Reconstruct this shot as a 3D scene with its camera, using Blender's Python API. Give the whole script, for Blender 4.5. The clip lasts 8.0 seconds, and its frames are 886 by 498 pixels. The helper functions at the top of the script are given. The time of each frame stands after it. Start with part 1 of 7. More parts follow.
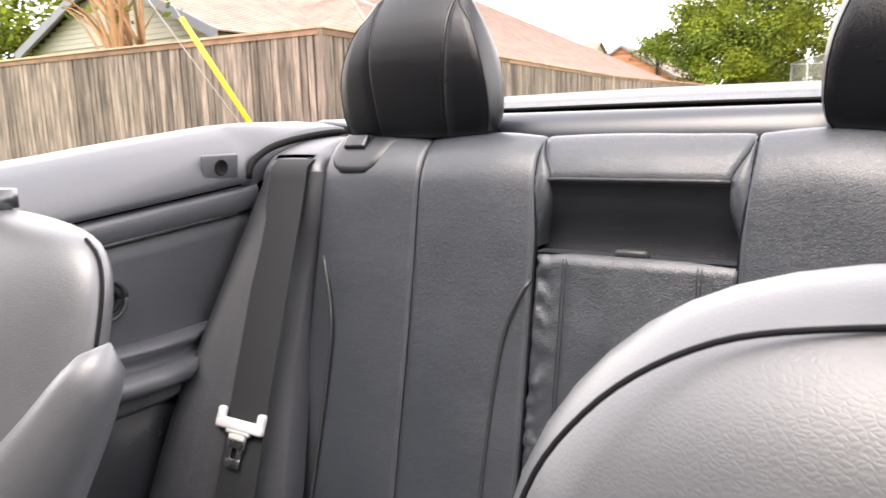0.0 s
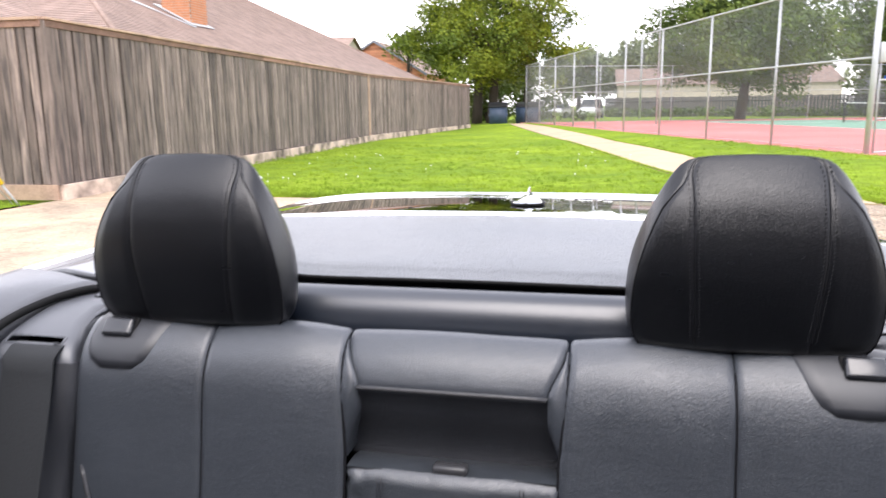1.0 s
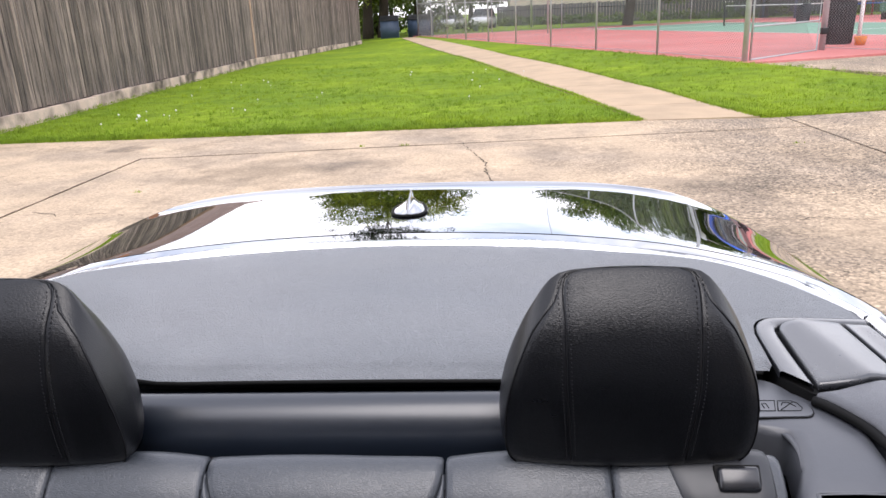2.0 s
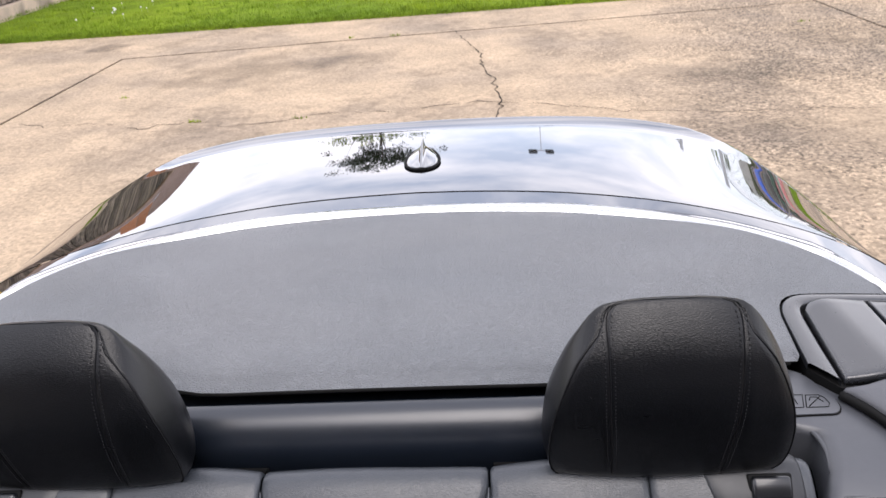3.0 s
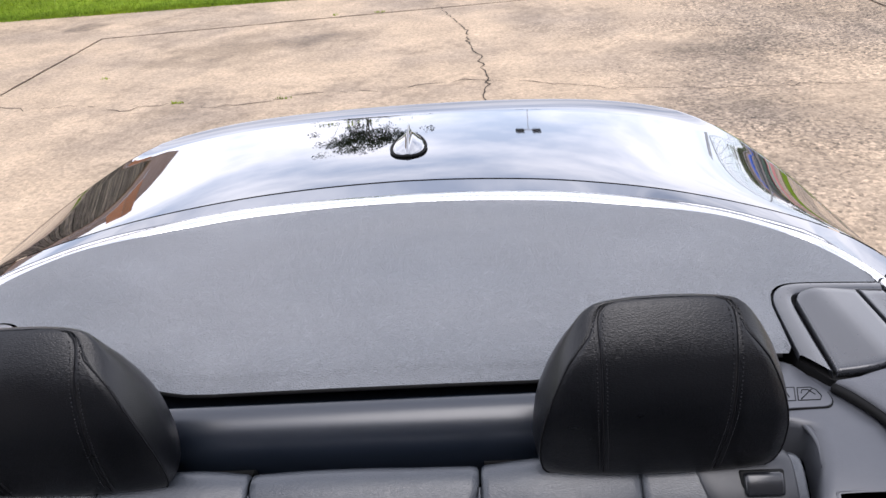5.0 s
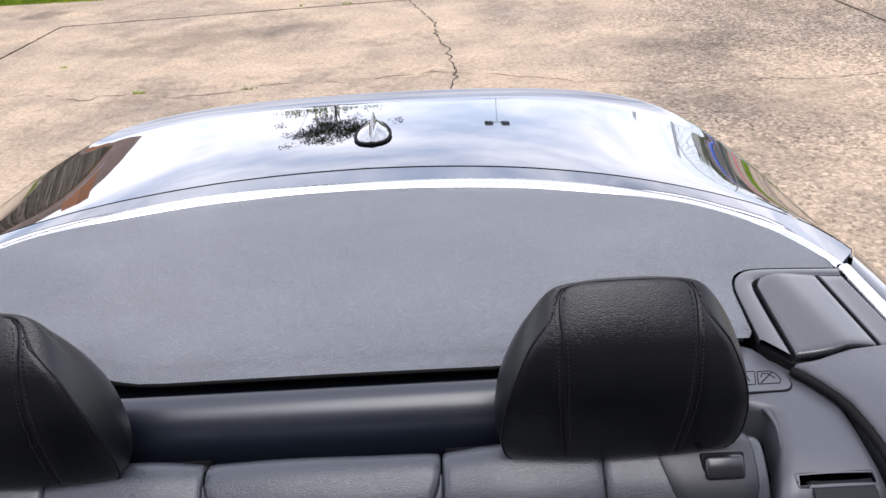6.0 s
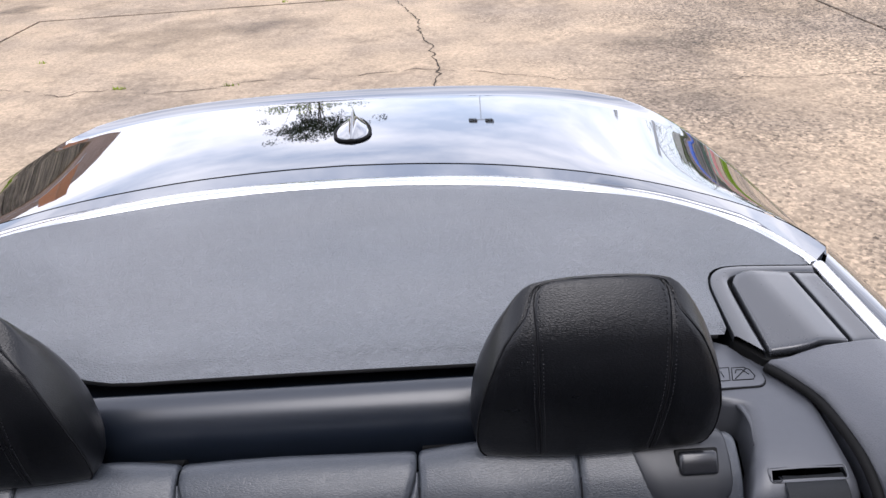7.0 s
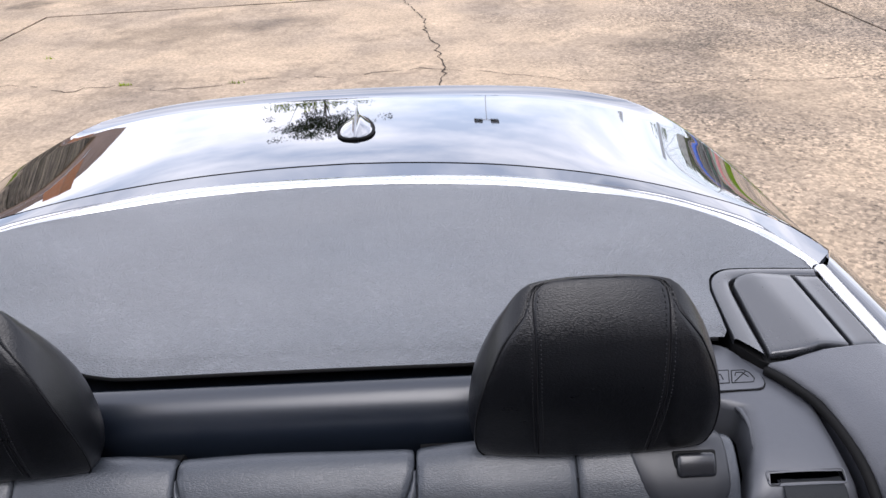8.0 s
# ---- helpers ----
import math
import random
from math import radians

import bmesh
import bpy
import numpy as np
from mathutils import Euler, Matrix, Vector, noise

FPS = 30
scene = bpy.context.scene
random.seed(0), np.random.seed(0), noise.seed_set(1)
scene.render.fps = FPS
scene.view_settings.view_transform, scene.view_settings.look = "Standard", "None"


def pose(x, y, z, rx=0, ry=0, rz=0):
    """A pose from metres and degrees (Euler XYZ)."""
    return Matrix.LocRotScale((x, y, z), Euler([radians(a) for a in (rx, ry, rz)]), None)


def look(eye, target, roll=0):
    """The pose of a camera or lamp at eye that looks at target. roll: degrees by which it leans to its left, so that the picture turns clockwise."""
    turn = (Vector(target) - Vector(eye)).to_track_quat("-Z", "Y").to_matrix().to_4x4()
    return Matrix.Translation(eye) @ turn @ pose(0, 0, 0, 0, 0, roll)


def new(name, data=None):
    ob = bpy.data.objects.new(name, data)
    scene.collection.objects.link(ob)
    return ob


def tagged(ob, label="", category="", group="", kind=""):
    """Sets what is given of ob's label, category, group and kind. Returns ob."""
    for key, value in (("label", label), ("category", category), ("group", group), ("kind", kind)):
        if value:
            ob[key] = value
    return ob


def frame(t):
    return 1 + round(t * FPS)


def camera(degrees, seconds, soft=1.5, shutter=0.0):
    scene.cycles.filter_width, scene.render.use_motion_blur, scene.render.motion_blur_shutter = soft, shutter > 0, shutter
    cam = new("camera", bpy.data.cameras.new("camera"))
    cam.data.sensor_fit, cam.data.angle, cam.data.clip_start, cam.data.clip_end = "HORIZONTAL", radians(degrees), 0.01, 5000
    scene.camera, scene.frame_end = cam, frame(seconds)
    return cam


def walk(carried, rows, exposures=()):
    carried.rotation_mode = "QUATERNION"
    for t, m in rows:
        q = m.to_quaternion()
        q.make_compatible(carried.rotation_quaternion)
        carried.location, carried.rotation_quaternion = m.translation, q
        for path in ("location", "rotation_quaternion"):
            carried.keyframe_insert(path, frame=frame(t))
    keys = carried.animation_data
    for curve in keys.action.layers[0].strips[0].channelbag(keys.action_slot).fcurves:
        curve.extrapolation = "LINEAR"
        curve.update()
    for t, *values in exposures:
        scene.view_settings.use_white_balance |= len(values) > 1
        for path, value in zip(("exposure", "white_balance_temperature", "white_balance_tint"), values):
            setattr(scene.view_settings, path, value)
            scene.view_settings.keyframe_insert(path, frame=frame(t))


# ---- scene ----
cam = camera(63.1, 8.0, shutter=0.2)
PATH = [
    (0, (0.245, -0.917, 0.995), (-0.769, 0.771, 0.647), -1.6),
    (0.3, (0.206, -0.893, 1.023), (-0.617, 0.9, 0.694), -0.2),
    (0.5, (0.18, -0.863, 1.066), (-0.504, 0.988, 0.738), 0.2),
    (0.7, (0.158, -0.846, 1.129), (-0.417, 1.039, 0.787), 0.2),
    (1, (0.152, -0.807, 1.233), (-0.255, 1.112, 0.847), -0.7),
    (1.2, (0.165, -0.756, 1.298), (-0.106, 1.18, 0.878), -0.7),
    (1.5, (0.195, -0.691, 1.357), (0.069, 1.248, 0.884), -1.2),
    (1.7, (0.197, -0.683, 1.384), (0.067, 1.235, 0.831), -1.8),
    (2.8, (0.144, -0.62, 1.532), (0.005, 1.208, 0.732), -4.3),
    (3, (0.144, -0.611, 1.564), (0.007, 1.159, 0.642), -4.6),
    (3.5, (0.119, -0.6, 1.599), (-0.065, 1.13, 0.613), -6.4),
    (4, (0.123, -0.603, 1.588), (-0.081, 1.141, 0.631), -5.8),
    (4.5, (0.137, -0.588, 1.578), (-0.026, 1.157, 0.613), -5.5),
    (5, (0.145, -0.584, 1.575), (0.037, 1.157, 0.595), -4.9),
    (6.5, (0.157, -0.576, 1.553), (0.161, 1.154, 0.55), -3.1),
    (7, (0.162, -0.577, 1.557), (0.181, 1.151, 0.55), -2.9),
    (7.5, (0.163, -0.577, 1.556), (0.186, 1.149, 0.547), -2.8),
    (8, (0.166, -0.578, 1.556), (0.174, 1.15, 0.549), -2.4),
]
EXPOSURES = [(0, 1.93, 7100, 15), (0.5, 1.78, 6950, 15), (0.7, 1.68, 6800, 15), (1.0, 1.36, 6400, 15), (1.5, 0.97, 6280, 15), (3.0, 0.58, 6480, 15), (3.5, 0.58, 6400, 15), (4.5, 0.57, 6240, 15), (8.0, 0.55, 6150, 15)]
walk(cam, [(t, look(eye, target, roll)) for t, eye, target, roll in PATH], EXPOSURES)

# ---------------------------------------------------------------- world and sun
SUN_EL, SUN_AZ = 60, 172
world = bpy.data.worlds.new("overcast_sky")
scene.world = world
world.use_nodes = True
wn, wl = world.node_tree.nodes, world.node_tree.links
wn.clear()
w_out = wn.new("ShaderNodeOutputWorld")
w_bg = wn.new("ShaderNodeBackground")
w_sky = wn.new("ShaderNodeTexSky")
w_sky.sky_type = "NISHITA"
w_sky.sun_disc = False
w_sky.sun_elevation, w_sky.sun_rotation = radians(SUN_EL), radians(SUN_AZ)
w_sky.air_density, w_sky.dust_density = 1.0, 0.6
# broken, bright cloud over the blue
w_tc = wn.new("ShaderNodeTexCoord")
w_map = wn.new("ShaderNodeMapping")
w_map.inputs["Scale"].default_value = (1.3, 1.3, 5.5)
w_noise = wn.new("ShaderNodeTexNoise")
w_noise.inputs["Scale"].default_value = 2.1
w_noise.inputs["Detail"].default_value = 6
w_noise.inputs["Roughness"].default_value = 0.58
w_ramp = wn.new("ShaderNodeValToRGB")
w_ramp.color_ramp.elements[0].position = 0.33
w_ramp.color_ramp.elements[0].color = (0.36, 0.36, 0.36, 1)
w_ramp.color_ramp.elements[1].position = 0.56
w_mix = wn.new("ShaderNodeMix")
w_mix.data_type = "RGBA"
w_mix.inputs["B"].default_value = (9.7, 9.6, 9.8, 1)
wl.new(w_tc.outputs["Generated"], w_map.inputs["Vector"])
wl.new(w_map.outputs["Vector"], w_noise.inputs["Vector"])
wl.new(w_noise.outputs["Fac"], w_ramp.inputs["Fac"])
# thinner cloud overhead
w_thin = wn.new("ShaderNodeMapRange")
for socket, value in zip(("From Min", "From Max", "To Min", "To Max"), (0.35, 0.9, 1.0, 0.62)):
    w_thin.inputs[socket].default_value = value
w_cover = wn.new("ShaderNodeMath")
w_cover.operation = "MULTIPLY"
wl.new(w_ramp.outputs["Color"], w_cover.inputs[0])
wl.new(w_thin.outputs["Result"], w_cover.inputs[1])
wl.new(w_cover.outputs[0], w_mix.inputs["Factor"])
wl.new(w_sky.outputs["Color"], w_mix.inputs["A"])
w_dir = wn.new("ShaderNodeSeparateXYZ")
w_low = wn.new("ShaderNodeMapRange")
for socket, value in zip(("From Min", "From Max", "To Min", "To Max"), (0.22, 0.75, 1.20, 0.94)):
    w_low.inputs[socket].default_value = value
w_gain = wn.new("ShaderNodeVectorMath")
w_gain.operation = "SCALE"
wl.new(w_tc.outputs["Generated"], w_dir.inputs[0])
wl.new(w_dir.outputs["Z"], w_low.inputs["Value"])
wl.new(w_dir.outputs["Z"], w_thin.inputs["Value"])
wl.new(w_mix.outputs["Result"], w_gain.inputs[0])
wl.new(w_low.outputs["Result"], w_gain.inputs["Scale"])
wl.new(w_gain.outputs[0], w_bg.inputs["Color"])
w_bg.inputs["Strength"].default_value = 0.13
wl.new(w_bg.outputs["Background"], w_out.inputs["Surface"])

sun_data = bpy.data.lights.new("sun", "SUN")
sun_data.energy, sun_data.angle, sun_data.color = 1.0, radians(40), (1.0, 0.95, 0.88)
sun = new("sun", sun_data)
sun.matrix_world = look((0, 0, 30), (
    -30 * math.cos(radians(SUN_EL)) * math.sin(radians(SUN_AZ)),
    -30 * math.cos(radians(SUN_EL)) * math.cos(radians(SUN_AZ)),
    30 - 30 * math.sin(radians(SUN_EL))))


# ---------------------------------------------------------------- materials
def mat(name, base, rough=0.5, metal=0.0, var=0.25, grain=8.0, fine=60.0, bump=0.0, bump_scale=200.0, stretch=(1, 1, 1),
        rand=0.0, second=None, patch=0.8, coat=0.0, spec=0.5, cell=False, coat_rough=0.03, dist=0.002, stones=False, crease=0.0, gloss_var=0.25):
    """A surface with colour variation at two scales (grain, fine), wear patches towards a second colour, and fine relief."""
    m = bpy.data.materials.new(name)
    m.use_nodes = True
    nt = m.node_tree
    nd, ln = nt.nodes, nt.links
    b = nd["Principled BSDF"]
    b.inputs["Roughness"].default_value = rough
    b.inputs["Metallic"].default_value = metal
    b.inputs["Coat Weight"].default_value = coat
    b.inputs["Coat Roughness"].default_value = coat_rough
    b.inputs["Specular IOR Level"].default_value = spec
    geo = nd.new("ShaderNodeNewGeometry")
    mp = nd.new("ShaderNodeMapping")
    mp.inputs["Scale"].default_value = stretch
    ln.new(geo.outputs["Position"], mp.inputs["Vector"])

    def noise_at(scale, detail=4):
        n = nd.new("ShaderNodeTexNoise")
        n.inputs["Scale"].default_value, n.inputs["Detail"].default_value = scale, detail
        ln.new(mp.outputs["Vector"], n.inputs["Vector"])
        return n.outputs["Fac"]

    def maths(op, x, y):
        q = nd.new("ShaderNodeMath")
        q.operation = op
        for i, v in enumerate((x, y)):
            if isinstance(v, (int, float)):
                q.inputs[i].default_value = v
            else:
                ln.new(v, q.inputs[i])
        return q.outputs[0]

    a = maths("ADD", maths("MULTIPLY", noise_at(grain), 0.6), maths("MULTIPLY", noise_at(fine, 3), 0.4))
    k = maths("ADD", maths("MULTIPLY", maths("SUBTRACT", a, 0.5), 4 * var), 1.0)
    if stones:
        # bared aggregate, stronger towards the worn side of the drive
        vor = nd.new("ShaderNodeTexVoronoi")
        vor.inputs["Scale"].default_value = 52
        ln.new(mp.outputs["Vector"], vor.inputs["Vector"])
        sep = nd.new("ShaderNodeSeparateXYZ")
        ln.new(vor.outputs["Color"], sep.inputs[0])
        pos = nd.new("ShaderNodeSeparateXYZ")
        ln.new(geo.outputs["Position"], pos.inputs[0])
        worn = maths("ADD", maths("MULTIPLY", maths("SUBTRACT", pos.outputs["X"], 0.55), 0.42), maths("MULTIPLY", maths("SUBTRACT", noise_at(0.9, 6), 0.5), 2.6))
        worn = maths("MINIMUM", maths("MAXIMUM", worn, 0.22), 1.0)
        # sand specks and small pits
        speck = nd.new("ShaderNodeTexVoronoi")
        speck.inputs["Scale"].default_value = 62
        ln.new(mp.outputs["Vector"], speck.inputs["Vector"])
        sp = nd.new("ShaderNodeSeparateXYZ")
        ln.new(speck.outputs["Color"], sp.inputs[0])
        pits = maths("SUBTRACT", 1.0, maths("MULTIPLY", maths("GREATER_THAN", sp.outputs["Y"], 0.86), maths("MULTIPLY", maths("MULTIPLY", sp.outputs["X"], 0.8), maths("ADD", worn, 0.15))))
        k = maths("MULTIPLY", k, maths("MULTIPLY", pits, maths("ADD", 1.0, maths("MULTIPLY", maths("SUBTRACT", sp.outputs["X"], 0.5), maths("MULTIPLY", maths("ADD", worn, 0.2), 0.5)))))
        crisp = maths("MINIMUM", maths("MAXIMUM", maths("MULTIPLY", maths("SUBTRACT", maths("ADD", maths("MULTIPLY", noise_at(9.0, 9), 0.55), maths("MULTIPLY", noise_at(0.8, 4), 0.6)), 0.60), 9.0), 0.0), 1.0)
        k = maths("MULTIPLY", k, maths("SUBTRACT", 1.0, maths("MULTIPLY", crisp, 0.24)))
        k = maths("MULTIPLY", k, maths("ADD", maths("MULTIPLY", maths("MULTIPLY", maths("SUBTRACT", sep.outputs["X"], 0.6), 0.80), worn), maths("SUBTRACT", 1.0, maths("MULTIPLY", worn, 0.14))))
        # old damp stains with ragged rims
        for sx_, sy_, rx_, ry_, deep_ in STAINS:
            ex = maths("POWER", maths("ABSOLUTE", maths("DIVIDE", maths("SUBTRACT", pos.outputs["X"], sx_), rx_), 0.0), 2.0)
            ey = maths("POWER", maths("ABSOLUTE", maths("DIVIDE", maths("SUBTRACT", pos.outputs["Y"], sy_), ry_), 0.0), 2.0)
            ragged = maths("MULTIPLY", maths("SUBTRACT", noise_at(2.6, 8), 0.5), 3.2)
            inside = maths("MINIMUM", maths("MAXIMUM", maths("SUBTRACT", 1.0, maths("ADD", maths("ADD", ex, ey), ragged)), 0.0), 1.0)
            k = maths("MULTIPLY", k, maths("SUBTRACT", 1.0, maths("MULTIPLY", inside, maths("MULTIPLY", maths("ADD", noise_at(16, 5), 0.35), deep_))))
    if rand:
        info = nd.new("ShaderNodeObjectInfo")
        k = maths("MULTIPLY", k, maths("ADD", maths("MULTIPLY", maths("SUBTRACT", info.outputs["Random"], 0.5), 2 * rand), 1.0))
    col = nd.new("ShaderNodeMix")
    col.data_type = "RGBA"
    col.inputs["A"].default_value = (*base, 1)
    col.inputs["B"].default_value = (*(second or base), 1)
    if second:
        r = nd.new("ShaderNodeValToRGB")
        r.color_ramp.elements[0].position, r.color_ramp.elements[1].position = 0.42, 0.66
        ln.new(noise_at(patch, 5), r.inputs["Fac"])
        ln.new(r.outputs["Color"], col.inputs["Factor"])
    else:
        col.inputs["Factor"].default_value = 0
    vm = nd.new("ShaderNodeVectorMath")
    vm.operation = "SCALE"
    ln.new(col.outputs["Result"], vm.inputs[0])
    ln.new(k, vm.inputs["Scale"])
    ln.new(vm.outputs[0], b.inputs["Base Color"])
    ln.new(maths("ADD", maths("MULTIPLY", maths("SUBTRACT", a, 0.5), gloss_var), rough), b.inputs["Roughness"])
    if bump:
        if cell:
            v = nd.new("ShaderNodeTexVoronoi")
            v.feature = "DISTANCE_TO_EDGE"
            v.inputs["Scale"].default_value = bump_scale
            v.inputs["Randomness"].default_value = 1.0
            ln.new(mp.outputs["Vector"], v.inputs["Vector"])
            h = maths("MINIMUM", v.outputs["Distance"], 0.22)
            h = maths("ADD", h, maths("MULTIPLY", noise_at(bump_scale * 0.25), 0.25))
            if crease:
                # folds of used leather
                fold = maths("ABSOLUTE", maths("SUBTRACT", noise_at(30, 2), 0.5), 0.0)
                h = maths("ADD", h, maths("MULTIPLY", maths("MINIMUM", fold, 0.10), crease))
        else:
            h = noise_at(bump_scale, 3)
        bp = nd.new("ShaderNodeBump")
        bp.inputs["Strength"].default_value, bp.inputs["Distance"].default_value = bump, dist
        ln.new(h, bp.inputs["Height"])
        ln.new(bp.outputs["Normal"], b.inputs["Normal"])
    return m


STAINS = ((-2.15, 6.3, 0.95, 0.8, 0.40), (-4.26, 7.96, 0.32, 0.26, 0.55), (-1.2, 6.6, 0.5, 0.4, 0.30), (2.2, 5.15, 0.75, 0.75, 0.36), (3.5, 6.3, 0.8, 0.7, 0.32), (2.3, 3.7, 0.8, 0.5, 0.22))

PAINT = mat("silver_grey_paint", (0.230, 0.239, 0.258), 0.03, 1.0, var=0.03, grain=2, fine=900, coat=1.0, coat_rough=0.01, gloss_var=0.03)
FIN_PAINT = mat("silver_aerial_paint", (0.36, 0.37, 0.39), 0.06, 1.0, var=0.03, grain=5, fine=90, coat=1.0, coat_rough=0.02, gloss_var=0.03)
ALU = mat("satin_aluminium_trim", (0.86, 0.87, 0.88), 0.28, 1.0, var=0.03, grain=5, fine=90)
TONNEAU = mat("grained_tonneau_vinyl", (0.213, 0.224, 0.238), 0.50, var=0.13, grain=9.0, fine=160, bump=0.95, bump_scale=360, stretch=(0.6, 1, 1), cell=True,
              second=(0.246, 0.253, 0.264), patch=4.0, dist=0.0042)
LEATHER = mat("black_leather", (0.048, 0.055, 0.066), 0.38, var=0.2, grain=7, fine=90, bump=0.55, bump_scale=400, stretch=(0.5, 1, 1.6), cell=True, dist=0.0015, spec=0.7, coat=0.55, coat_rough=0.27)
# head rest copy of the black leather, its shade put into the colour
LEATHER_HEAD = mat("shaded_black_leather", (0.0048, 0.0053, 0.0070), 0.31, var=0.15, grain=7, fine=60, bump=0.34, bump_scale=410, stretch=(0.55, 1, 1.5), cell=True, dist=0.0013, spec=0.58)
# black front seat leather; the sky's sheen is painted in as a paler base
LEATHER_FRONT = mat("painted_sheen_leather", (0.106, 0.110, 0.119), 0.42, var=0.15, grain=9, fine=60, bump=0.26, bump_scale=470, stretch=(0.7, 1, 1.3), cell=True, dist=0.0011, spec=1.0, coat=1.0, coat_rough=0.40)
LEATHER_WORN = mat("creased_black_leather", (0.046, 0.053, 0.062), 0.36, var=0.3, grain=9, fine=45, bump=0.5, bump_scale=340, crease=1.5, cell=True, dist=0.0025, spec=1.0, coat=0.5, coat_rough=0.36)
LEATHER_SIDE = mat("smooth_black_leatherette", (0.028, 0.030, 0.036), 0.46, var=0.15, grain=6, fine=70, bump=0.6, bump_scale=380, stretch=(0.55, 1, 1.5), cell=True, dist=0.0017, spec=0.6)
LEATHER_PAD = mat("door_pad_leatherette", (0.072, 0.076, 0.085), 0.44, var=0.15, grain=6, fine=70, bump=0.6, bump_scale=330, stretch=(0.55, 1, 1.5), cell=True, dist=0.0022, spec=1.0, coat=0.2, coat_rough=0.4)
THREAD = mat("black_thread", (0.012, 0.012, 0.014), 0.7, var=0.2, spec=0.15)
STITCH = mat("worn_grey_thread", (0.022, 0.022, 0.025), 0.6, var=0.3, spec=0.3)
BUTTON = mat("glossy_black_plastic", (0.016, 0.017, 0.020), 0.22, var=0.05, spec=0.9)
PLATE = mat("matt_black_plastic", (0.022, 0.024, 0.029), 0.42, var=0.08, grain=6, fine=150, bump=0.1, bump_scale=700, dist=0.0004, spec=0.8)
PIPING = mat("satin_black_piping", (0.05, 0.05, 0.053), 0.22, var=0.15)
PLASTIC = mat("dark_grey_plastic", (0.028, 0.030, 0.035), 0.30, var=0.10, grain=6, fine=120, bump=0.15, bump_scale=600, dist=0.0005, spec=1.0, coat=0.9, coat_rough=0.24)
TRIM = mat("satin_grey_plastic", (0.080, 0.085, 0.097), 0.45, var=0.10, grain=6, fine=120, bump=0.2, bump_scale=500, dist=0.0006, spec=1.0, coat=0.3, coat_rough=0.35)
SOFT = mat("soft_touch_trim", (0.082, 0.086, 0.098), 0.36, var=0.10, grain=5, fine=100, bump=0.5, bump_scale=380, cell=True, dist=0.0018, spec=1.0, coat=0.5, coat_rough=0.30)
GLOSS = mat("satin_black_beam", (0.010, 0.015, 0.025), 0.38, var=0.02, grain=6, fine=90, spec=0.8, coat=0.85, coat_rough=0.25)
RUBBER = mat("black_rubber", (0.008, 0.008, 0.008), 0.65, var=0.15, spec=0.2)
WEBBING = mat("black_webbing", (0.018, 0.020, 0.022), 0.75, var=0.12, grain=20, fine=90, bump=0.7, bump_scale=700, stretch=(1, 1, 0.25), dist=0.0008)
CHROME = mat("brushed_steel", (0.72, 0.72, 0.73), 0.25, 1.0, var=0.06)
ALLOY = mat("wheel_alloy", (0.5, 0.5, 0.52), 0.3, 1.0, var=0.05)
TYRE = mat("tyre_rubber", (0.015, 0.015, 0.015), 0.8, var=0.2)
TAIL = mat("red_lamp_plastic", (0.35, 0.01, 0.01), 0.15, var=0.05, coat=1.0)
CARPET = mat("black_carpet", (0.015, 0.015, 0.016), 0.95, var=0.3, bump=0.6, bump_scale=500)

CONCRETE = mat("tan_concrete", (0.560, 0.425, 0.290), 0.88, var=0.38, grain=2.2, fine=28, bump=0.8, bump_scale=60,
               second=(0.405, 0.316, 0.230), patch=0.85, dist=0.004, stones=True)
PATHWAY = mat("pale_tan_path", (0.49, 0.36, 0.235), 0.9, var=0.16, grain=2.5, fine=50, bump=0.4, bump_scale=110, second=(0.41, 0.305, 0.20), patch=0.9, dist=0.003)
KERB = mat("pale_concrete", (0.64, 0.50, 0.41), 0.9, var=0.25, grain=3, fine=40, bump=0.5, bump_scale=90, second=(0.10, 0.08, 0.062), patch=2.0, dist=0.004)
JOINT = mat("dirt_joint_board_gap", (0.055, 0.042, 0.03), 0.95, var=0.4, grain=9)
GRASS_SOIL = mat("lawn_green", (0.145, 0.228, 0.018), 0.9, var=0.5, grain=3.0, fine=30, second=(0.225, 0.312, 0.02), patch=0.35, bump=1.0, bump_scale=45, dist=0.02, spec=0.1)
BLADE = mat("grass_blade", (0.172, 0.268, 0.022), 0.7, var=0.5, grain=4, fine=20, second=(0.285, 0.375, 0.024), patch=0.5, spec=0.15)
PETAL = mat("white_clover", (0.75, 0.75, 0.70), 0.8, var=0.1)
WOOD = mat("weathered_cedar", (0.232, 0.182, 0.156), 0.85, var=0.60, grain=3.0, fine=30, stretch=(9, 9, 0.8), rand=0.48, bump=0.8, bump_scale=30,
           second=(0.090, 0.074, 0.068), patch=1.9, dist=0.006)
WOOD_NEW = mat("pale_cedar_rail", (0.40, 0.275, 0.20), 0.8, var=0.45, grain=3, fine=30, rand=0.15, bump=0.4, bump_scale=60, dist=0.003)
WOOD_RED = mat("red_brown_cedar", (0.235, 0.138, 0.100), 0.85, var=0.5, grain=3, fine=30, rand=0.3, bump=0.4, bump_scale=60, dist=0.003)
SHINGLE = mat("brown_shingle", (0.29, 0.212, 0.176), 0.9, var=0.40, grain=2, fine=14, rand=0.18, bump=0.5, bump_scale=60, dist=0.005)
BRICK = mat("orange_brick", (0.42, 0.19, 0.10), 0.85, var=0.25, grain=6, fine=40, rand=0.25, bump=0.4, bump_scale=80, dist=0.003)
MORTAR = mat("mortar", (0.45, 0.40, 0.34), 0.9, var=0.15)
